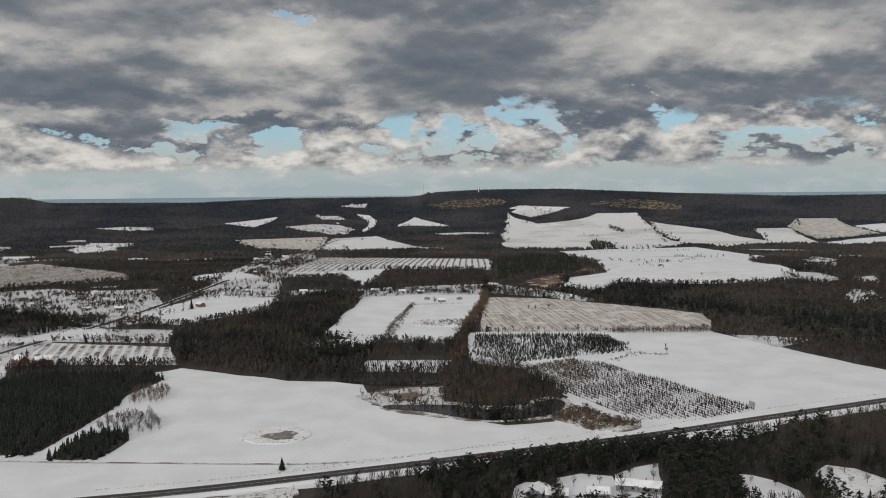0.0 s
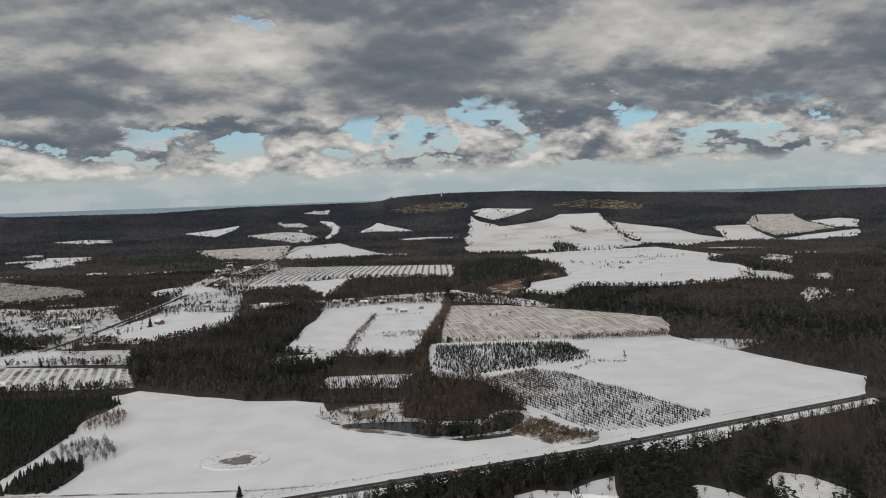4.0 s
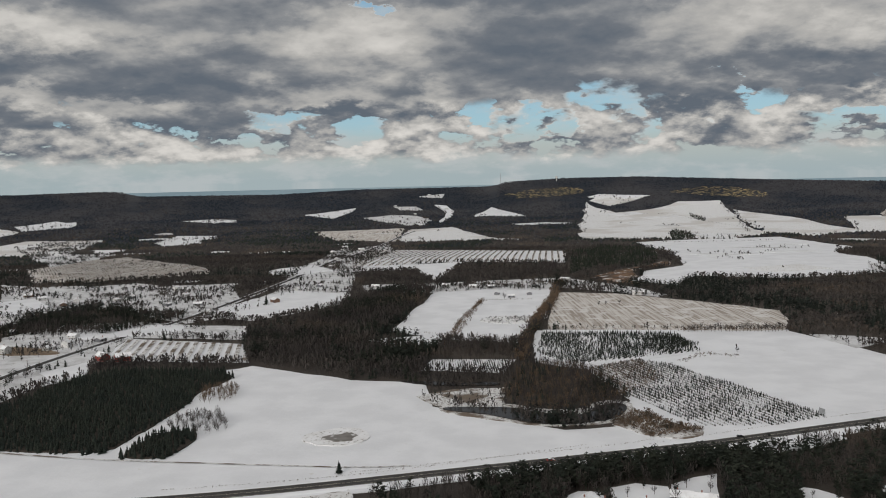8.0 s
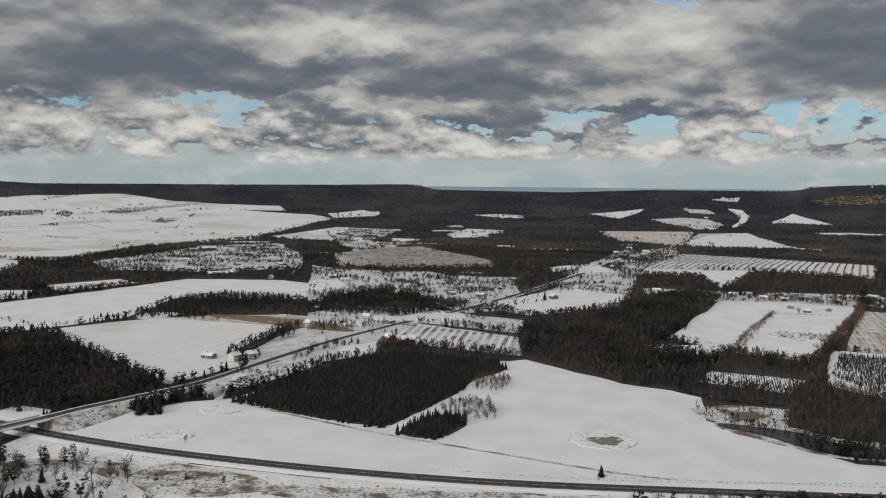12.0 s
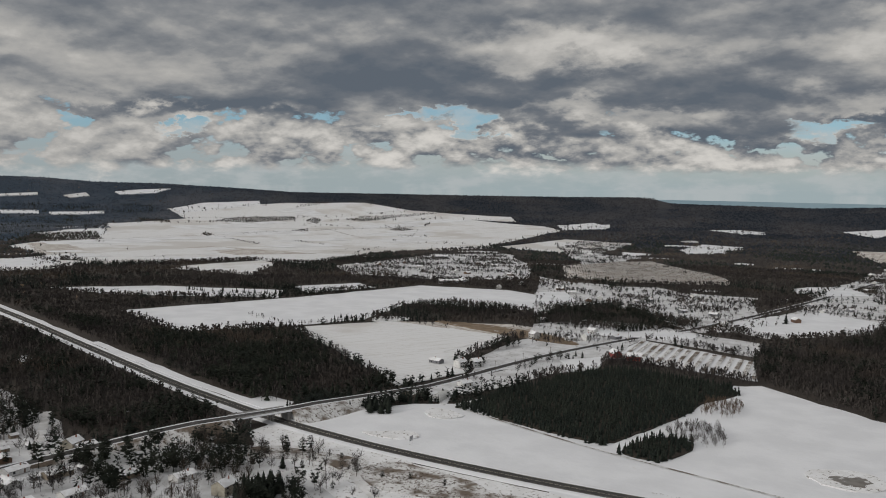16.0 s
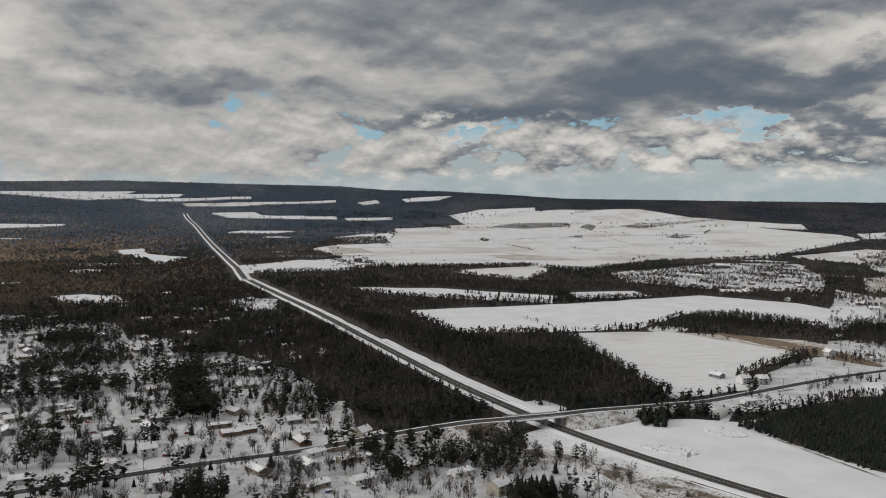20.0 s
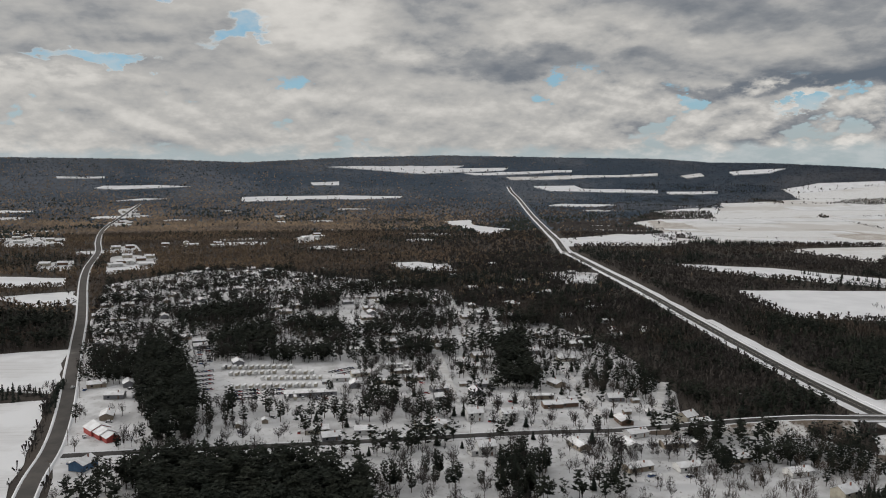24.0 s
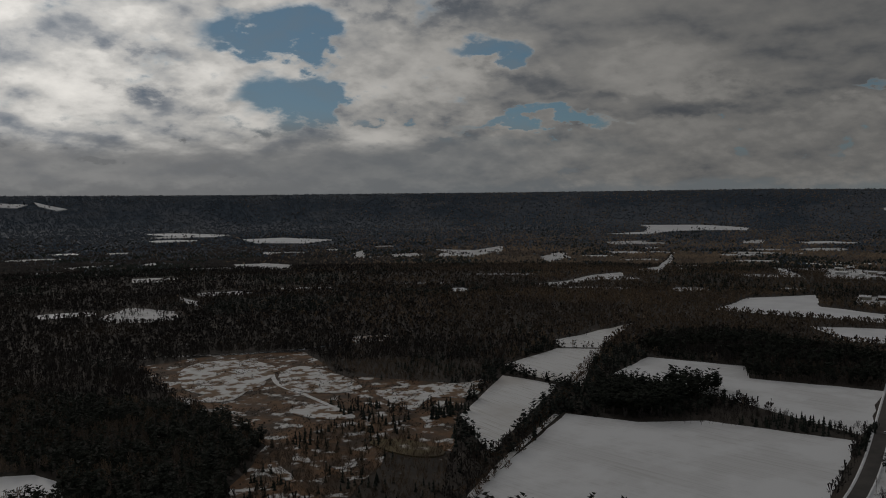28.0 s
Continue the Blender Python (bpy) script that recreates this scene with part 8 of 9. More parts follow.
def yard_clutter():
    """Cars in the drives and sheds behind the houses."""
    rng = random.Random(4)
    near = [q for q in TAKEN if q[0] < -280 and math.hypot(*q) < 700]
    rng.shuffle(near)
    for k, (x, y) in enumerate(near[:38]):
        a = rng.uniform(0, 6.28)
        xx, yy = x + 10.5 * math.cos(a), y + 10.5 * math.sin(a)
        if near_road([(xx, yy)], -3.0)[0] or in_poly([(xx, yy)], LOT)[0] or min(math.hypot(xx - u, yy - v) for u, v in TAKEN) < 8.5:
            continue
        ob = copy_thing(CARS[k % 5], pose(xx, yy, surface(xx, yy), 0, 0, rng.uniform(0, 180)))
        tagged(ob, ob["label"].replace("parked in the lot", "beside a village house"), group="cars in the drives")
    spots = []
    for x, y in near[38:75]:
        a = rng.uniform(0, 6.28)
        xx, yy = x + 14 * math.cos(a), y + 14 * math.sin(a)
        if not near_road([(xx, yy)], 1.0)[0] and min(math.hypot(xx - u, yy - v) for u, v in TAKEN) > 11:
            spots.append((xx, yy))
    settle(house("shed", 3.2, 4.4, 2.2, 0.5, SLATE, label="small grey garden shed with snow on its roof", windows=1, chimney=False, name="shed"), spots, 0, group="sheds")


yard_clutter()
FAR_GARDEN = []
village_trees()
FAR_GARDEN = np.array(FAR_GARDEN)
BARE_FINE = [bare_crown(RNG, 10.0) for _ in range(5)]


def garden_brush():
    """Hedges, shrubs and thin young trees of the gardens."""
    p = spread(VILLAGE, 6.5)
    p = p[~near_road(p, -2.5)]
    d = np.linalg.norm(p[:, None] - np.array(TAKEN)[None], axis=2).min(1)
    p = p[(d > 6.5) & ~in_poly(p, LOT)]
    for x, y in SHOP[:3]:
        p = p[np.hypot(p[:, 0] - x, p[:, 1] - y) > 32]
    n = np.array([1.2 * noise.noise((x * 0.034, y * 0.013, 8.8)) + 0.5 * noise.noise((x * 0.09, y * 0.09, 1.2)) for x, y in p])
    shrub = p[(n > 0.06) & (RNG.random(len(p)) < 0.5)]
    stamp("garden_shrubs", "brown leafless shrubs and hedges in snowy gardens", BRUSH_TALL, shrub, RNG.uniform(0.12, 0.32, len(shrub)), BARE, "shrubs")
    tall = p[(n < 0.12) & (RNG.random(len(p)) < 0.4)]
    stamp("garden_bare_trees", "leafless trees standing close between village houses", BARE_FINE, tall, RNG.uniform(0.6, 1.25, len(tall)), BARE, "trees")
    dark = p[(n > 0.48) & (RNG.random(len(p)) < 0.95)]
    stamp("garden_evergreens", "dark pines in clumps between village houses", PINE_MID, dark, RNG.uniform(0.75, 1.4, len(dark)), PINE, "trees")


garden_brush()
stamp("village_trees", "dark pines between the far houses of the village", LEAFY, FAR_GARDEN[::2], RNG.uniform(0.85, 1.35, len(FAR_GARDEN[::2])), PINE)
stamp("village_trees", "leafless trees between the far houses of the village", BARE_MID, FAR_GARDEN[1::2], RNG.uniform(0.6, 1.0, len(FAR_GARDEN[1::2])), BARE)

# ---------------------------------------------------------------- rows, hedges and small marks on the fields
def hedge(label, pts, gap, kinds, tall, mat, wide=1.5, rows=1):
    """Brush or trees along a line."""
    line = spline(pts, max(gap, 2.0))
    p = []
    for a, b in zip(line[:-1], line[1:]):
        n = max(1, int(np.linalg.norm(b - a) / gap))
        for k in range(n * rows):
            p.append(a + (b - a) * RNG.random() + RNG.normal(0, wide, 2))
    p = np.array(p)
    stamp("hedge", label, kinds, p, tall / 10 * RNG.uniform(0.5, 1.2, len(p)), mat, "hedge")


BR = "low leafless brush along a field edge"
hedge(BR, [(-35, 869), (-13, 1157)], 2.5, BRUSH_TALL, 3.5, REED)
hedge(BR, [(-108, 915), (-49, 895)], 2.5, BRUSH_TALL, 2.5, REED)
hedge(BR, [(-16, 1141), (52, 1151)], 2.5, BRUSH_TALL, 2.5, REED)
hedge("brown leafless trees along a farm lane", [(102, 1336), (77, 1122), (57, 1008), (40, 880), (30, 757)], 1.6, BRUSH_TALL, 7.0, REED, 3.0, 3)
hedge("row of tall leafless trees at a farmstead", [(-45, 839), (-3, 831), (33, 829)], 2.4, BARE_NEAR, 10.0, BARE, 3.0, 3)
for x in np.linspace(201, 303, 30):
    plant(BARES, float(x) + RNG.normal(0, 0.5), 897.0 - (x - 201) * 0.055 + RNG.normal(0, 0.6), RNG.uniform(0.75, 1.0), "poplars along the stubble field")
hedge(BR, [(-169, 436), (-96, 453), (-24, 477), (64, 515)], 0.9, BRUSH_TALL, 1.0, REED, 0.4)
hedge(BR, [(-72, 464), (17, 494), (71, 511), (107, 526)], 0.9, BRUSH_TALL, 1.0, REED, 0.4)
hedge(BR, [(101, 516), (231, 575), (367, 625)], 1.0, BRUSH_TALL, 0.9, REED, 0.4)
hedge("row of young leafless trees along the stubble field", [(200, 905), (309, 905)], 2.2, BRUSH_TALL, 4.5, REED, 4.0, 2)
hedge("row of young leafless trees along the stubble field", [(59, 920), (198, 911)], 3.0, BARE_MID, 5.0, BARE, 2.0)
for line in ([(238, 2443), (386, 2483), (653, 2415)], [(527, 2679), (568, 2590)], [(765, 3515), (771, 3253)]):
    hedge("dark trees along the foot of a snowy slope", line, 9.0, FIR_FAR, 10.0, SPRUCE, 5.0)
for line in ([(-2477, 2012), (-2388, 2422), (-2277, 2743)], [(-2246, 1803), (-2071, 1742)], [(-2104, 1927), (-1939, 1897)], [(-1778, 931), (-2392, 1113)]):
    hedge("thin hedgerow across the wide snowy plain", line, 8.0, BARE_FAR, 8.0, BARE, 5.0)
for line in ([(-2482, 1866), (-2301, 1822), (-2081, 1737)], [(-2499, 1255), (-2504, 1513), (-2483, 1820), (-2377, 2250)], [(-2240, 1097), (-1955, 1005), (-1647, 890)], [(-3276, 2246), (-3330, 2402), (-3195, 2756), (-3202, 2907)], [(-1736, 1784), (-1721, 1938)]):
    hedge("thin hedgerow across the wide snowy plain", line, 7.0, BARE_FAR, 5.0, BARE, 3.0)
for line in ([(367, 3525), (595, 3561), (702, 3509), (747, 3202), (807, 2918), (777, 2709)], [(932, 3479), (856, 3095), (773, 2710)], [(260, 2500), (385, 2506), (465, 2325), (734, 2340)]):
    hedge("thin hedgerow across a snowy hill field", line, 7.0, BARE_FAR, 5.0, BARE, 3.0)
hedge("row of trees between two snowy fields", [(-832, 701), (-733, 689), (-716, 748)], 5.0, BARE_MID, 6.0, BARE, 2.0)
hedge("row of trees between two snowy fields", [(-957, 868), (-1039, 825), (-1108, 801)], 5.0, FIR_MID, 9.0, SPRUCE, 4.0)
hedge("trees along the country road", [(-542, 858), (-430, 923), (-362, 969)], 5.0, BARE_MID, 7.0, BARE, 5.0, 2)
hedge("brown brush along the lane between southern fields", [(-367, -270), (-450, -299), (-605, -349), (-744, -399), (-918, -450)], 2.4, BRUSH_TALL, 5.5, REED, 4.0, 2)
hedge("dark evergreens along the valley road", [(-572, -123), (-652, -129)], 2.5, FIR_MID, 6.0, SPRUCE, 1.5, 2)


def rows(label, poly, gap, step, kinds, tall, mat, angle, keep=1.0, clump=0.0):
    """Planted rows within an outline, running at an angle, with gaps where plants failed."""
    q = np.array(poly, float)
    c, s = math.cos(radians(angle)), math.sin(radians(angle))
    rot = np.array([[c, -s], [s, c]])
    b = (q - q.mean(0)) @ rot
    lo, hi = b.min(0), b.max(0)
    g = np.stack(np.meshgrid(np.arange(lo[0], hi[0], step), np.arange(lo[1] + gap / 2, hi[1], gap)), -1).reshape(-1, 2)
    g = g + RNG.normal(0, 0.2, g.shape)
    g = g @ rot.T + q.mean(0)
    g = g[in_poly(g, poly)]
    nz = np.array([noise.noise((x * 0.035, y * 0.035, 2.0)) for x, y in g])
    g = g[RNG.random(len(g)) < keep + clump * nz]
    stamp("planted_rows", label, kinds, g, tall / 10 * RNG.uniform(0.5, 1.25, len(g)), mat, "tree rows")


rows("dense rows of young dark spruces in a snowy nursery", [(55, 896), (191, 888), (195, 795), (72, 743), (45, 793)], 3.6, 2.6, FIR_MID, 4.2, SPRUCE, 60, 0.9, 0.8)
NURSERY = [(89, 729), (134, 761), (160, 735), (200, 644), (228, 577), (192, 557), (146, 552), (131, 571), (107, 633)]
rows("straight rows of young spruces on a snowy field", NURSERY, 4.4, 1.7, FIR_MID, 3.1, SPRUCE, -68.2, 0.72, 1.5)
rows("straight rows of low spruce seedlings on a snowy field", NURSERY, 4.4, 1.4, FIR_MID, 1.9, SPRUCE, -68.2, 0.9, 0.2)
rows("brown young trees in nursery rows beside a pond wood", [(89, 729), (134, 761), (142, 690), (107, 640)], 4.4, 1.8, BRUSH_TALL, 2.8, REED, -68.2, 0.9, 0.5)
rows("dense dark young evergreens at the end of a nursery", [(154, 860), (183, 864), (201, 823), (173, 801), (144, 797)], 3.4, 2.4, PINE_MID, 3.6, PINE, 60, 0.95, 0.2)
rows("low rows of nursery trees on a snowy field", [(-50, 767), (26, 764), (14, 712), (-56, 721)], 4.4, 2.0, FIR_MID, 3.2, SPRUCE, 5, 0.8, 0.8)


def strips(label, poly, gap, wide, mat, angle, name="planted_strip", over=0.85):
    """Bare strips of ground between rows, as thin raised beds within an outline."""
    q = np.array(poly, float)
    c, s = math.cos(radians(angle)), math.sin(radians(angle))
    b = np.stack([(q[:, 0] - q[:, 0].mean()) * c + (q[:, 1] - q[:, 1].mean()) * s, -(q[:, 0] - q[:, 0].mean()) * s + (q[:, 1] - q[:, 1].mean()) * c], 1)
    verts, faces = [], []
    for v in np.arange(b[:, 1].min() + gap / 2, b[:, 1].max(), gap):
        u = np.arange(b[:, 0].min(), b[:, 0].max(), 6.0)
        ok = in_poly(np.stack([u, np.full(len(u), v)], 1), b)
        for i in range(len(u) - 1):
            if not (ok[i] and ok[i + 1]):
                continue
            k = len(verts)
            for uu, vv in ((u[i], v - wide / 2), (u[i + 1], v - wide / 2), (u[i + 1], v + wide / 2), (u[i], v + wide / 2)):
                x, y = uu * c - vv * s + q[:, 0].mean(), uu * s + vv * c + q[:, 1].mean()
                verts.append((x, y, float(terrain(x, y)) + over + max(math.hypot(x, y) - 1500, 0) * 0.0012))
            faces.append((k, k + 1, k + 2, k + 3))
    if faces:
        tagged(new(name, mesh_of(name, verts, faces, mat)), label, "planted rows", kind="stuff")


strips("brown grass lines under rows of nursery trees", NURSERY, 4.4, 0.8, SCRUB, -68.2, over=0.62)
strips("brown soil strips between vine rows under thin snow", [(-388, 886), (-250, 848), (-218, 761), (-361, 771)], 9.0, 4.4, SCRUB, 103.7)
strips("brown strips under rows of fruit trees", [(-335, 2203), (161, 1993), (133, 1648), (-64, 1703), (-275, 1613)], 13.0, 5.0, STUBBLE, 86.8)
strips("brown strips under rows of fruit trees", [(-992, 1987), (-927, 2107), (-578, 1661), (-523, 1538), (-704, 1428), (-927, 1642)], 16.0, 6.0, STUBBLE, 20)
rows("rows of bare vines on a snowy slope", [(-388, 886), (-250, 848), (-218, 761), (-361, 771)], 9.0, 2.4, BRUSH_TALL, 1.5, REED, 103.7, 0.7)
rows("rows of leafless fruit trees on snow", [(-335, 2203), (161, 1993), (133, 1648), (-64, 1703), (-275, 1613)], 13.0, 4.0, BRUSH_TALL, 3.4, BARE, 86.8, 0.8, 1.2)
rows("rows of leafless fruit trees on snow", [(-967, 1711), (-1006, 1975), (-844, 1953), (-567, 1645), (-524, 1539), (-630, 1462), (-794, 1424)], 11.0, 5.0, BARE_FAR, 3.5, BARE, 30, 0.5, 0.9)

field("thin snow over marsh grass", MARSH_SNOW, [(-465, -680), (-505, -705), (-546, -685), (-545, -643), (-533, -614), (-463, -560), (-433, -570), (-423, -606)], 0.5, "snow", "snow_patch", 5.0, solid=False)
field("thin snow over marsh grass", MARSH_SNOW, [(-523, -606), (-560, -614), (-555, -572), (-542, -524), (-523, -492), (-497, -500), (-481, -528), (-486, -560)], 0.5, "snow", "snow_patch", 5.0, solid=False)
field("thin snow over marsh grass", MARSH_SNOW, [(-521, -489), (-551, -475), (-593, -435), (-627, -440), (-553, -397), (-532, -435), (-484, -406), (-502, -444)], 0.5, "snow", "snow_patch", 5.0, solid=False)
field("thin snow over marsh grass", MARSH_SNOW, [(-422, -589), (-444, -578), (-459, -567), (-426, -548), (-408, -564)], 0.5, "snow", "snow_patch", 5.0, solid=False)
field("thin snow over marsh grass", MARSH_SNOW, [(-434, -495), (-463, -489), (-456, -435), (-443, -434), (-427, -463)], 0.5, "snow", "snow_patch", 5.0, solid=False)
field("thin snow over marsh grass", MARSH_SNOW, [(-341, -405), (-340, -382), (-326, -357), (-326, -376)], 0.5, "snow", "snow_patch", 5.0, solid=False)
field("thin snow over marsh grass", MARSH_SNOW, [(-361, -402), (-363, -388), (-357, -381), (-352, -391)], 0.5, "snow", "snow_patch", 5.0, solid=False)
field("thin snow over marsh grass", MARSH_SNOW, [(-680, -701), (-751, -665), (-714, -637), (-680, -650)], 0.5, "snow", "snow_patch", 5.0, solid=False)
field("ochre grass beside the marsh", OCHRE, [(-412, -389), (-433, -369), (-427, -325), (-405, -331), (-403, -366)], 0.5, "grass", "grass_patch", 4.0, solid=False)
field("brown scrub and dry grass beside the highway", SCRUB, [(-395, 327), (-392, 352), (-358, 367), (-326, 374), (-317, 372), (-308, 348), (-346, 356), (-369, 336)], 0.5, "scrub", "scrub_patch", 4.0, solid=False)
rows("low dry brush beside the highway", [(-395, 327), (-392, 352), (-358, 367), (-326, 374), (-317, 372), (-308, 348), (-346, 356), (-369, 336)], 3.6, 3.0, BRUSH_TALL, 2.0, REED, 25, 0.45, 1.5)
field("brown scrub and dry grass beside the highway", SCRUB, [(-314, 369), (-309, 385), (-273, 386), (-243, 385), (-231, 369), (-257, 353), (-285, 348), (-306, 358)], 0.5, "scrub", "scrub_patch", 4.0, solid=False)
rows("low dry brush beside the highway", [(-314, 369), (-309, 385), (-273, 386), (-243, 385), (-231, 369), (-257, 353), (-285, 348), (-306, 358)], 3.6, 3.0, BRUSH_TALL, 2.0, REED, 25, 0.45, 1.5)
field("brown scrub and dry grass beside the highway", SCRUB, [(-321, 365), (-310, 374), (-257, 377), (-241, 355), (-288, 338)], 0.5, "scrub", "scrub_patch", 4.0, solid=False)
rows("low dry brush beside the highway", [(-321, 365), (-310, 374), (-257, 377), (-241, 355), (-288, 338)], 3.6, 3.0, BRUSH_TALL, 2.0, REED, 25, 0.45, 1.5)
field("brown scrub and dry grass beside the highway", SCRUB, [(-246, 372), (-206, 389), (-93, 423), (-66, 438), (-62, 418), (-222, 361)], 0.5, "scrub", "scrub_patch", 4.0, solid=False)
rows("low dry brush beside the highway", [(-246, 372), (-206, 389), (-93, 423), (-66, 438), (-62, 418), (-222, 361)], 3.6, 3.0, BRUSH_TALL, 2.0, REED, 25, 0.45, 1.5)
SCRUBBY = "rough patch of brown grass and brush on the snow"
field("brown ice of a small field pond", ICE, [(-104, 526), (-97, 535), (-91, 534), (-88, 541), (-78, 534), (-82, 527), (-80, 521), (-93, 518), (-95, 523)], 0.62, "pond", "pond", 4.0, solid=False)
field("trodden ring of broken snow round a field pond", SPECKLED, [(-117, 530), (-106, 545), (-86, 553), (-71, 538), (-72, 518), (-90, 510), (-108, 516)], 0.45, "snow", "snow_patch", 7.0, solid=False)
for p in ([(-369, 416), (-356, 424), (-343, 441), (-328, 434), (-333, 419), (-355, 414)], [(-372, 488), (-367, 501), (-336, 495), (-342, 481), (-356, 474)], [(-711, 797), (-687, 828), (-655, 819), (-679, 762)]):
    field(SCRUBBY, SPECKLED, p, 0.5, "scrub", "scrub_patch", 4.0, solid=False)
    rows("low dry brush on the snow", p, 3.0, 2.5, BRUSH_TALL, 0.9, REED, 15, 0.3, 1.5)
field("strip of brown grass beside a snowy field", BROWN_GRASS, [(-660, 826), (-566, 853), (-458, 838), (-409, 802), (-462, 796), (-544, 810)], 0.5, "grass", "grass_patch", 3.0, solid=False)
field(SCRUBBY, SPECKLED, [(-15, 980), (7, 1011), (40, 1000), (71, 1028), (58, 967), (20, 951), (-5, 964)], 0.5, "scrub", "scrub_patch", 3.0, solid=False)
rows("low dry brush on the snow", [(-15, 980), (7, 1011), (40, 1000), (71, 1028), (58, 967), (20, 951), (-5, 964)], 4.0, 3.0, BRUSH_TALL, 3.2, BARE, 15, 0.5, 1.5)
# dark sheets over the snow, so no white gaps show between the spruces
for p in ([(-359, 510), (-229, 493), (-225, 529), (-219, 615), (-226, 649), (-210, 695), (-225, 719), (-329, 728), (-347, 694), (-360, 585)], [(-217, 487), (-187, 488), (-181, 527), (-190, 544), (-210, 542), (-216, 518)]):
    field("dark needle litter under a spruce plantation", PLANTATION_FLOOR, p, 0.5, "litter", "plantation_floor", 2.0, solid=False)
field("dark pond beside leafless woods", WATER, POND, 0.55, "pond", "pond", 2.0, solid=False)
field("dark creek between woods and field", WATER, [(-79, 686), (-45, 678), (13, 676), (9, 665), (-44, 666)], 0.4, "water", "creek", 1.0, solid=False)
road("faint tractor track across the snow", [(-360, 511), (-240, 488), (-151, 479), (-72, 473), (-39, 476)], 1.6, SCRUB, verge=0, lines=False, name="track", base=0.62)
road("snowy farm lane between southern fields", [(-366, -268), (-446, -294), (-547, -322)], 4.5, ROAD_SNOW, verge=0, lines=False, name="lane", base=0.65)
road("country lane across the snowy plain", [(-2693, 2522), (-2414, 2385), (-1989, 2189), (-1665, 2215)], 7.0, SCRUB, verge=0, lines=False, name="lane", base=0.7)
road("dark river winding past the marsh", [(-439, -814), (-510, -757), (-559, -711), (-615, -678), (-664, -669), (-736, -667), (-811, -670)], 7.0, WATER, verge=0, lines=False, name="river", base=0.5)
road("snowy footpath across the scrub", [(-385, 347), (-376, 362), (-343, 365), (-326, 373), (-313, 354), (-297, 343), (-277, 333)], 7.0, ROAD_SNOW, verge=0, lines=False, name="track", base=0.62)
road("snowy track through the marsh", [(-538, -632), (-492, -570), (-478, -519), (-455, -444)], 4.0, ROAD_SNOW, verge=0, lines=False, name="track", base=0.62)
rows("tufts of dry marsh brush", [(-462, -735), (-554, -723), (-610, -663), (-549, -552), (-594, -426), (-507, -383), (-429, -328), (-416, -365), (-329, -320), (-288, -374), (-365, -433), (-411, -609)], 4.5, 3.5, BRUSH_TALL, 2.6, BARE, 20, 0.3, 1.6)
rows("low dry brush on rough ground", [(-384, 360), (-358, 369), (-333, 394), (-260, 380), (-223, 386), (-239, 353), (-277, 316), (-325, 329)], 3.5, 3.0, BRUSH_TALL, 1.3, REED, 35, 0.4, 1.2)
for p in ([(-2161, 1193), (-2300, 1435), (-1928, 1491), (-1771, 1354), (-1808, 1087)], [(-1792, 2028), (-1760, 2339), (-1511, 2309), (-1544, 1949)], [(-2726, 2241), (-2571, 2606), (-2378, 2610), (-2514, 2237)]):
    field("faintly furrowed strip on the wide snowy plain", SNOW_FURROW, p, 0.5, "field", "field", 6.0, solid=False)

# ---------------------------------------------------------------- trees in the southern clearings and round the farmstead
for x, y, size in ((76, 428, 0.6), (108, 441, 0.75), (122, 448, 0.7), (119, 436, 0.55), (90, 432, 0.5), (212, 436, 0.6), (222, 441, 0.7), (231, 436, 0.55), (226, 425, 0.6), (217, 424, 0.5), (236, 425, 0.6), (167, 428, 0.45)):
    plant(BARES, x, y, size, "leafless trees in the southern clearings")
for x, y, size in ((86, 440, 0.4), (101, 433, 0.55), (208, 428, 0.6), (233, 442, 0.6), (240, 420, 0.7), (178, 424, 0.5), (61, 424, 0.5)):
    plant(PINES, x, y, size, "pines in the southern clearings")
for x, y, size in ((58, 1259, 0.8), (67, 1244, 0.8), (94, 1301, 1.4), (97, 1248, 1.1), (100, 1340, 1.6), (121, 1252, 0.9), (195, 1172, 0.8), (62, 1252, 0.7), (104, 1262, 1.2), (182, 1236, 0.8)):
    plant(PINES, x, y, size, "dark pines round the farmstead")
for x, y, size in ((16, 1144, 1.1), (45, 1321, 1.5), (53, 1320, 1.5), (61, 1318, 1.4), (137, 1250, 1.0), (150, 1248, 1.1), (128, 1262, 0.9), (-64, 1319, 1.3), (-11, 1292, 1.2), (20, 1302, 1.3), (-40, 1325, 1.2), (112, 1290, 1.2)):
    plant(BARES, x, y, size, "leafless trees round the farmstead")
hedge(BR, [(-45, 833), (-38, 920), (-32, 994), (-14, 1131)], 3.0, BRUSH_TALL, 4.5, REED, 1.5, 2)
hedge(BR, [(169, 752), (183, 768), (197, 780), (210, 776), (221, 769)], 1.6, BRUSH_TALL, 2.6, REED, 2.5, 2)

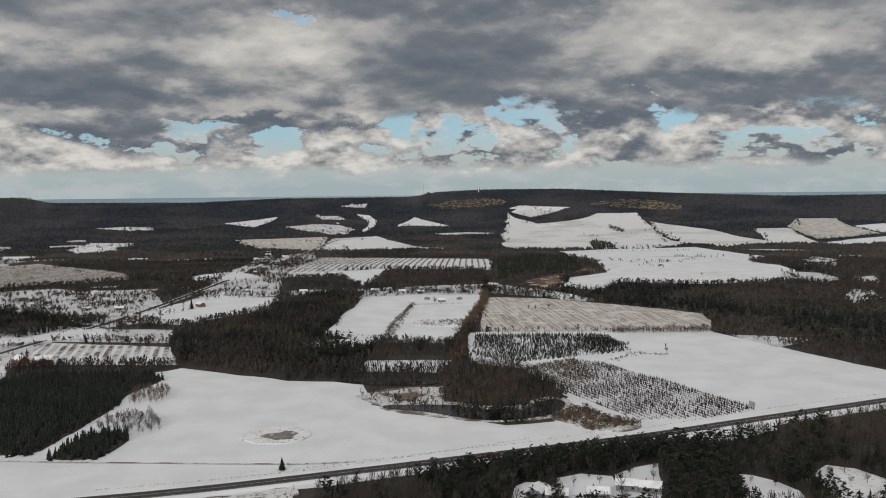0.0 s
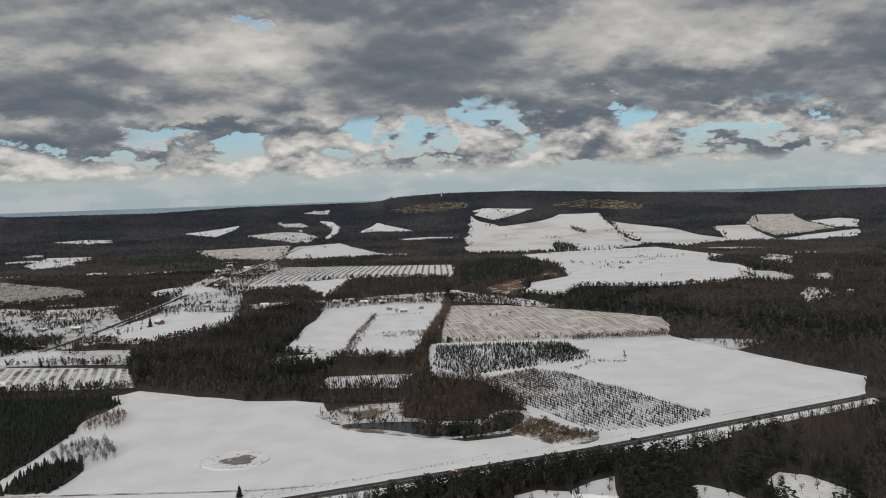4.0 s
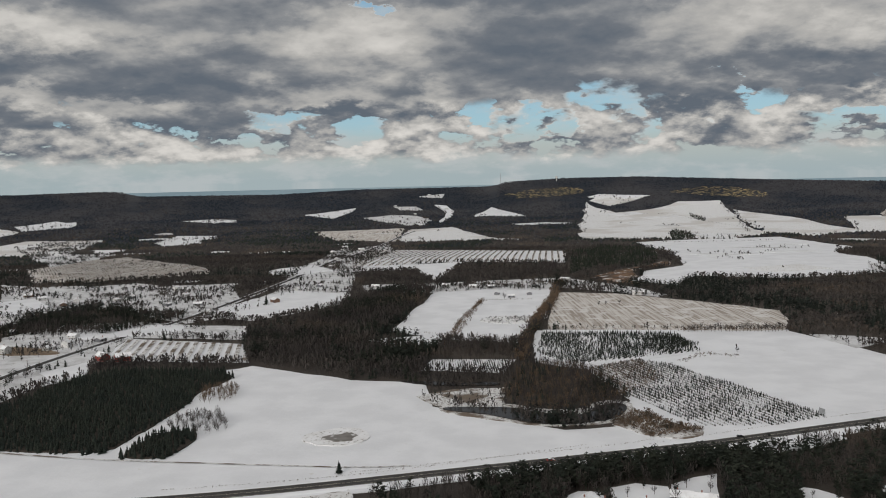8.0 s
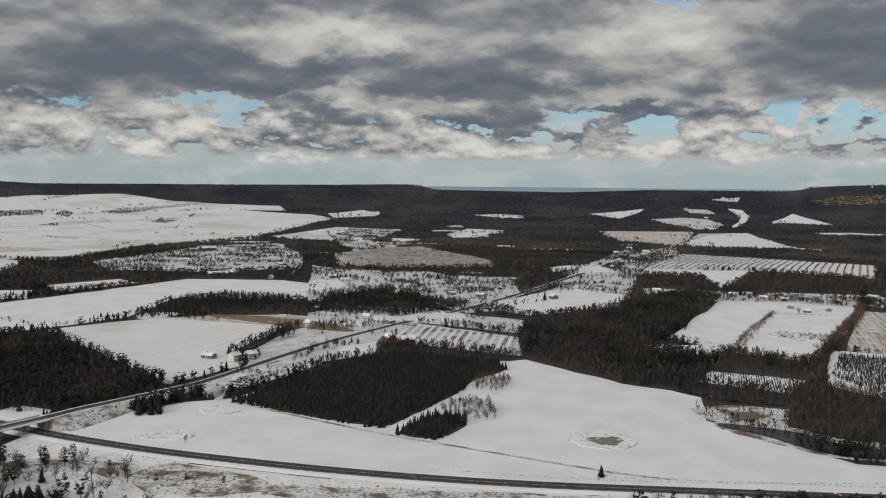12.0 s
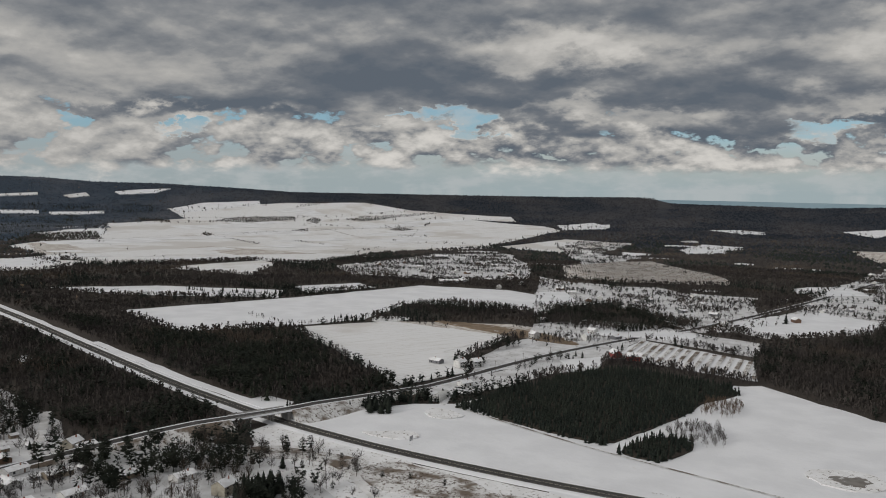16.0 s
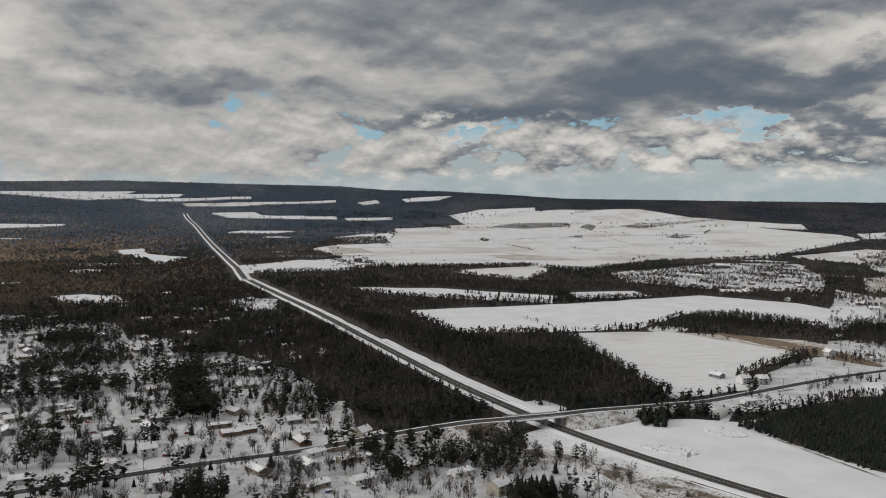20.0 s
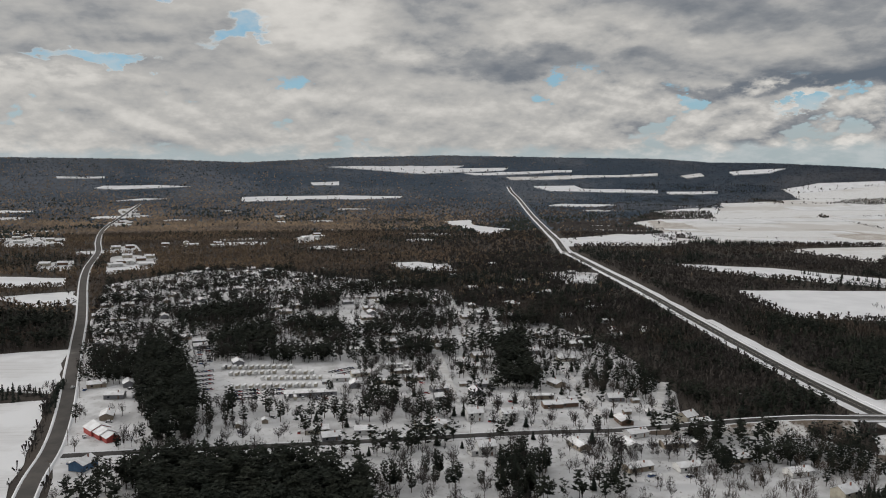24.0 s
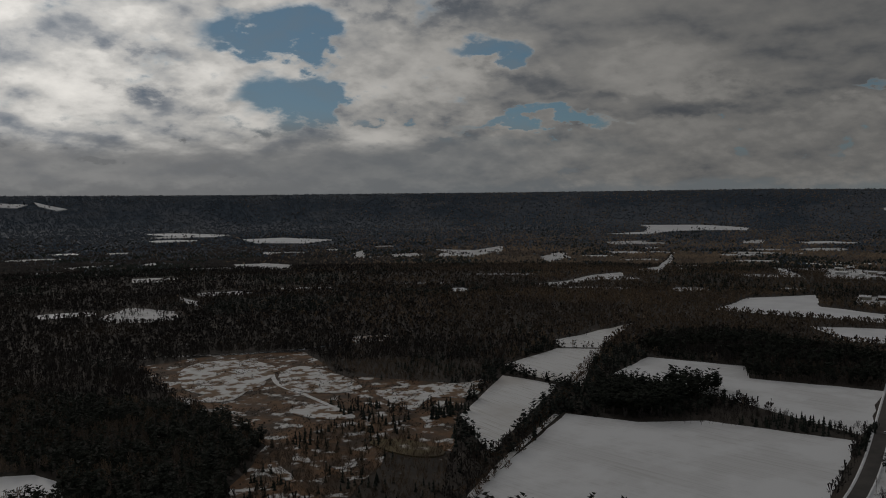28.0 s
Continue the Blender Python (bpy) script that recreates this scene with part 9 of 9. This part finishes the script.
# ---------------------------------------------------------------- loose trees over the roadside yards
OPEN += [
    [(-359, 1060), (-337, 1187), (-302, 1276), (-206, 1221), (-208, 1148), (-238, 1075), (-297, 1024)],
    [(-417, 1573), (-364, 1671), (-296, 1556), (-366, 1456)],
    [(-710, 1185), (-678, 1217), (-603, 1127), (-617, 1055), (-633, 1056)],
    [(-485, 934), (-444, 972), (-353, 966), (-345, 912), (-433, 882)],
    [(-394, 720), (-370, 766), (-347, 708), (-361, 678)]]
for p in OPEN:
    field("small snowy paddock beside the country road", SNOW, p, 0.5, solid=False, soft=False)
for p, tall, keep in (([(-535, 894), (-508, 976), (-421, 998), (-339, 965), (-277, 958), (-258, 873), (-391, 893), (-361, 771), (-374, 713), (-384, 644)], 7.0, 0.35), ([(-152, 1321), (-4, 1371), (115, 1395), (177, 1313), (216, 1240), (238, 1180), (222, 1160), (173, 1215), (94, 1274), (-20, 1286), (-85, 1247)], 8.0, 0.4), ([(-1311, 282), (-1478, 411), (-1422, 509), (-1266, 530), (-1084, 447), (-827, 408), (-745, 352), (-769, 304), (-808, 258), (-805, 199)], 9.0, 0.55), ([(-52, 633), (-26, 655), (20, 661), (14, 628), (17, 586), (-2, 593), (-36, 608)], 6.0, 0.7), ([(-552, 1206), (-526, 1355), (-422, 1381), (-314, 1034), (-359, 982), (-440, 1043)], 7.5, 0.5), ([(-843, 1405), (-688, 1336), (-603, 1402), (-483, 1315), (-552, 1206), (-586, 1053), (-568, 949)], 7.5, 0.45), ([(-329, 1246), (-357, 1545), (-419, 2254), (-304, 2414), (-246, 2074), (-256, 1632), (-214, 1266)], 7.5, 0.4), ([(845, 1899), (978, 2071), (1024, 1867), (818, 1659)], 7.5, 0.4), ([(583, 1213), (666, 1277), (736, 1262), (648, 1110), (583, 1117)], 7.0, 0.35), ([(320, 876), (362, 862), (390, 844), (337, 802)], 7.0, 0.4), ([(-633, 1290), (-485, 1272), (-399, 1195), (-435, 1092), (-540, 1143)], 7.0, 0.45), ([(-207, 1327), (-75, 1356), (93, 1337), (92, 1248), (-15, 1259), (-83, 1228), (-184, 1238)], 7.0, 0.35), ([(-463, 774), (-515, 927), (-494, 963), (-412, 978), (-349, 955), (-380, 903), (-393, 825), (-380, 724), (-395, 663)], 7.0, 0.25), ([(-328, 1035), (-320, 1214), (-329, 1560), (-356, 1923), (-364, 2285), (-295, 1606), (-310, 1346), (-305, 1103)], 7.5, 0.4), ([(-1247, 1263), (-1462, 1848), (-1339, 2051), (-958, 1566), (-831, 1345), (-930, 1221), (-1102, 1165)], 7.5, 0.45), ([(-409, 529), (-415, 581), (-407, 655), (-413, 724), (-367, 773), (-369, 599), (-384, 541), (-368, 507)], 7.0, 0.25), ([(-329, 1246), (-211, 1253), (-203, 1120), (-282, 998), (-355, 1028)], 6.0, 0.05), ([(-696, 1161), (-696, 1250), (-616, 1182), (-613, 1103), (-633, 1056)], 7.0, 0.3), ([(-1460, 2501), (-1472, 2752), (-1320, 2789), (-1185, 2293), (-996, 2190), (-969, 1803)], 8.0, 0.15)):
    sprinkle("leafless trees in snowy yards beside the road", p, 7.6, BARE_FAR if p[0][1] > 900 else BARE_MID, tall, BARE, keep + 0.1)
    sprinkle("dark evergreens in snowy yards beside the road", p, 10.5, MIXED, tall, PINE, keep * 0.6, 0.02)

sprinkle("leafless trees round a snowy clearing", [(-610, -1075), (-703, -1143), (-716, -1050), (-649, -977), (-602, -1018)], 6.5, BARE_MID, 8.0, BARE, 0.75, 0.05)
hedge("row of dark pines in front of the southern field", [(-336, -246), (-358, -219), (-374, -190), (-386, -155)], 5.0, PINE_MID, 13.0, PINE, 3.0, 2)
hedge("row of dark pines in front of the southern field", [(-359, -193), (-359, -163), (-357, -135), (-357, -112)], 4.5, PINE_MID, 11.0, PINE, 3.0, 2)
for p in ([(-1012, 339), (-1013, 427), (-918, 479), (-681, 359), (-690, 305), (-768, 281), (-793, 269)], [(-1180, 49), (-1276, 179), (-1130, 347), (-916, 332), (-914, 253), (-1076, 153)]):
    sprinkle("leafless grey-brown trees round the village houses", p, 6.5, BARE_MID, 8.5, BARE, 0.42)
    sprinkle("dark pines round the village houses", p, 9.0, PINE_MID, 10.0, PINE, 0.3, 0.05)


def patchwork(poly, count, seed, angle, long_side, hedged=True):
    """Strips of other tillage across a wide snowy plain, some with a hedge along one side."""
    rng = random.Random(seed)
    spots = spread(poly, long_side * 0.5)
    c, s = math.cos(radians(angle)), math.sin(radians(angle))
    for x, y in [spots[rng.randrange(len(spots))] for _ in range(count)]:
        a, b = long_side * rng.uniform(0.3, 0.6), long_side * rng.uniform(0.12, 0.3)
        quad = [(x + a * u * c - b * v * s, y + a * u * s + b * v * c) for u, v in ((-1, -1), (1, -1), (1, 1), (-1, 1))]
        if not in_poly(quad, poly).all():
            continue
        field("strip of other tillage on the wide snowy plain", rng.choice((SNOW_FURROW, SNOW_LINES, SNOW_LINES)), quad, 0.45, "field", "field", 3.0, solid=False, soft=False)
        if hedged and rng.random() < 0.6:
            hedge("thin hedgerow across the wide snowy plain", quad[:2], 7.0, BARE_FAR, 8.0, BARE, 4.0)


patchwork([(-2384, 1125), (-3098, 1850), (-2825, 2510), (-2409, 3184), (-1926, 3188), (-1784, 3087), (-1576, 2215), (-1599, 1767), (-1355, 1283), (-1562, 1295), (-1590, 958)], 30, 1, 75, 300, False)
patchwork([(-1786, 697), (-1961, 901), (-1677, 1010), (-1543, 810), (-1581, 618)], 6, 2, 80, 220, False)
patchwork([(-3389, 2312), (-3206, 2844), (-2956, 3150), (-2654, 3189), (-2784, 2818), (-3091, 2226)], 6, 3, 80, 220, False)
patchwork([(407, 4068), (491, 3653), (650, 3761), (814, 3981), (997, 3958), (957, 3655), (838, 2973), (801, 2603), (659, 2439), (243, 2494), (281, 3006)], 8, 6, 20, 180, False)
patchwork([(364, 2332), (497, 2403), (795, 2480), (832, 2064), (713, 1849), (689, 1559), (622, 1403), (458, 1352), (323, 1401), (272, 1281), (216, 1344), (255, 1479), (339, 1562), (368, 1816)], 5, 7, 20, 180, False)
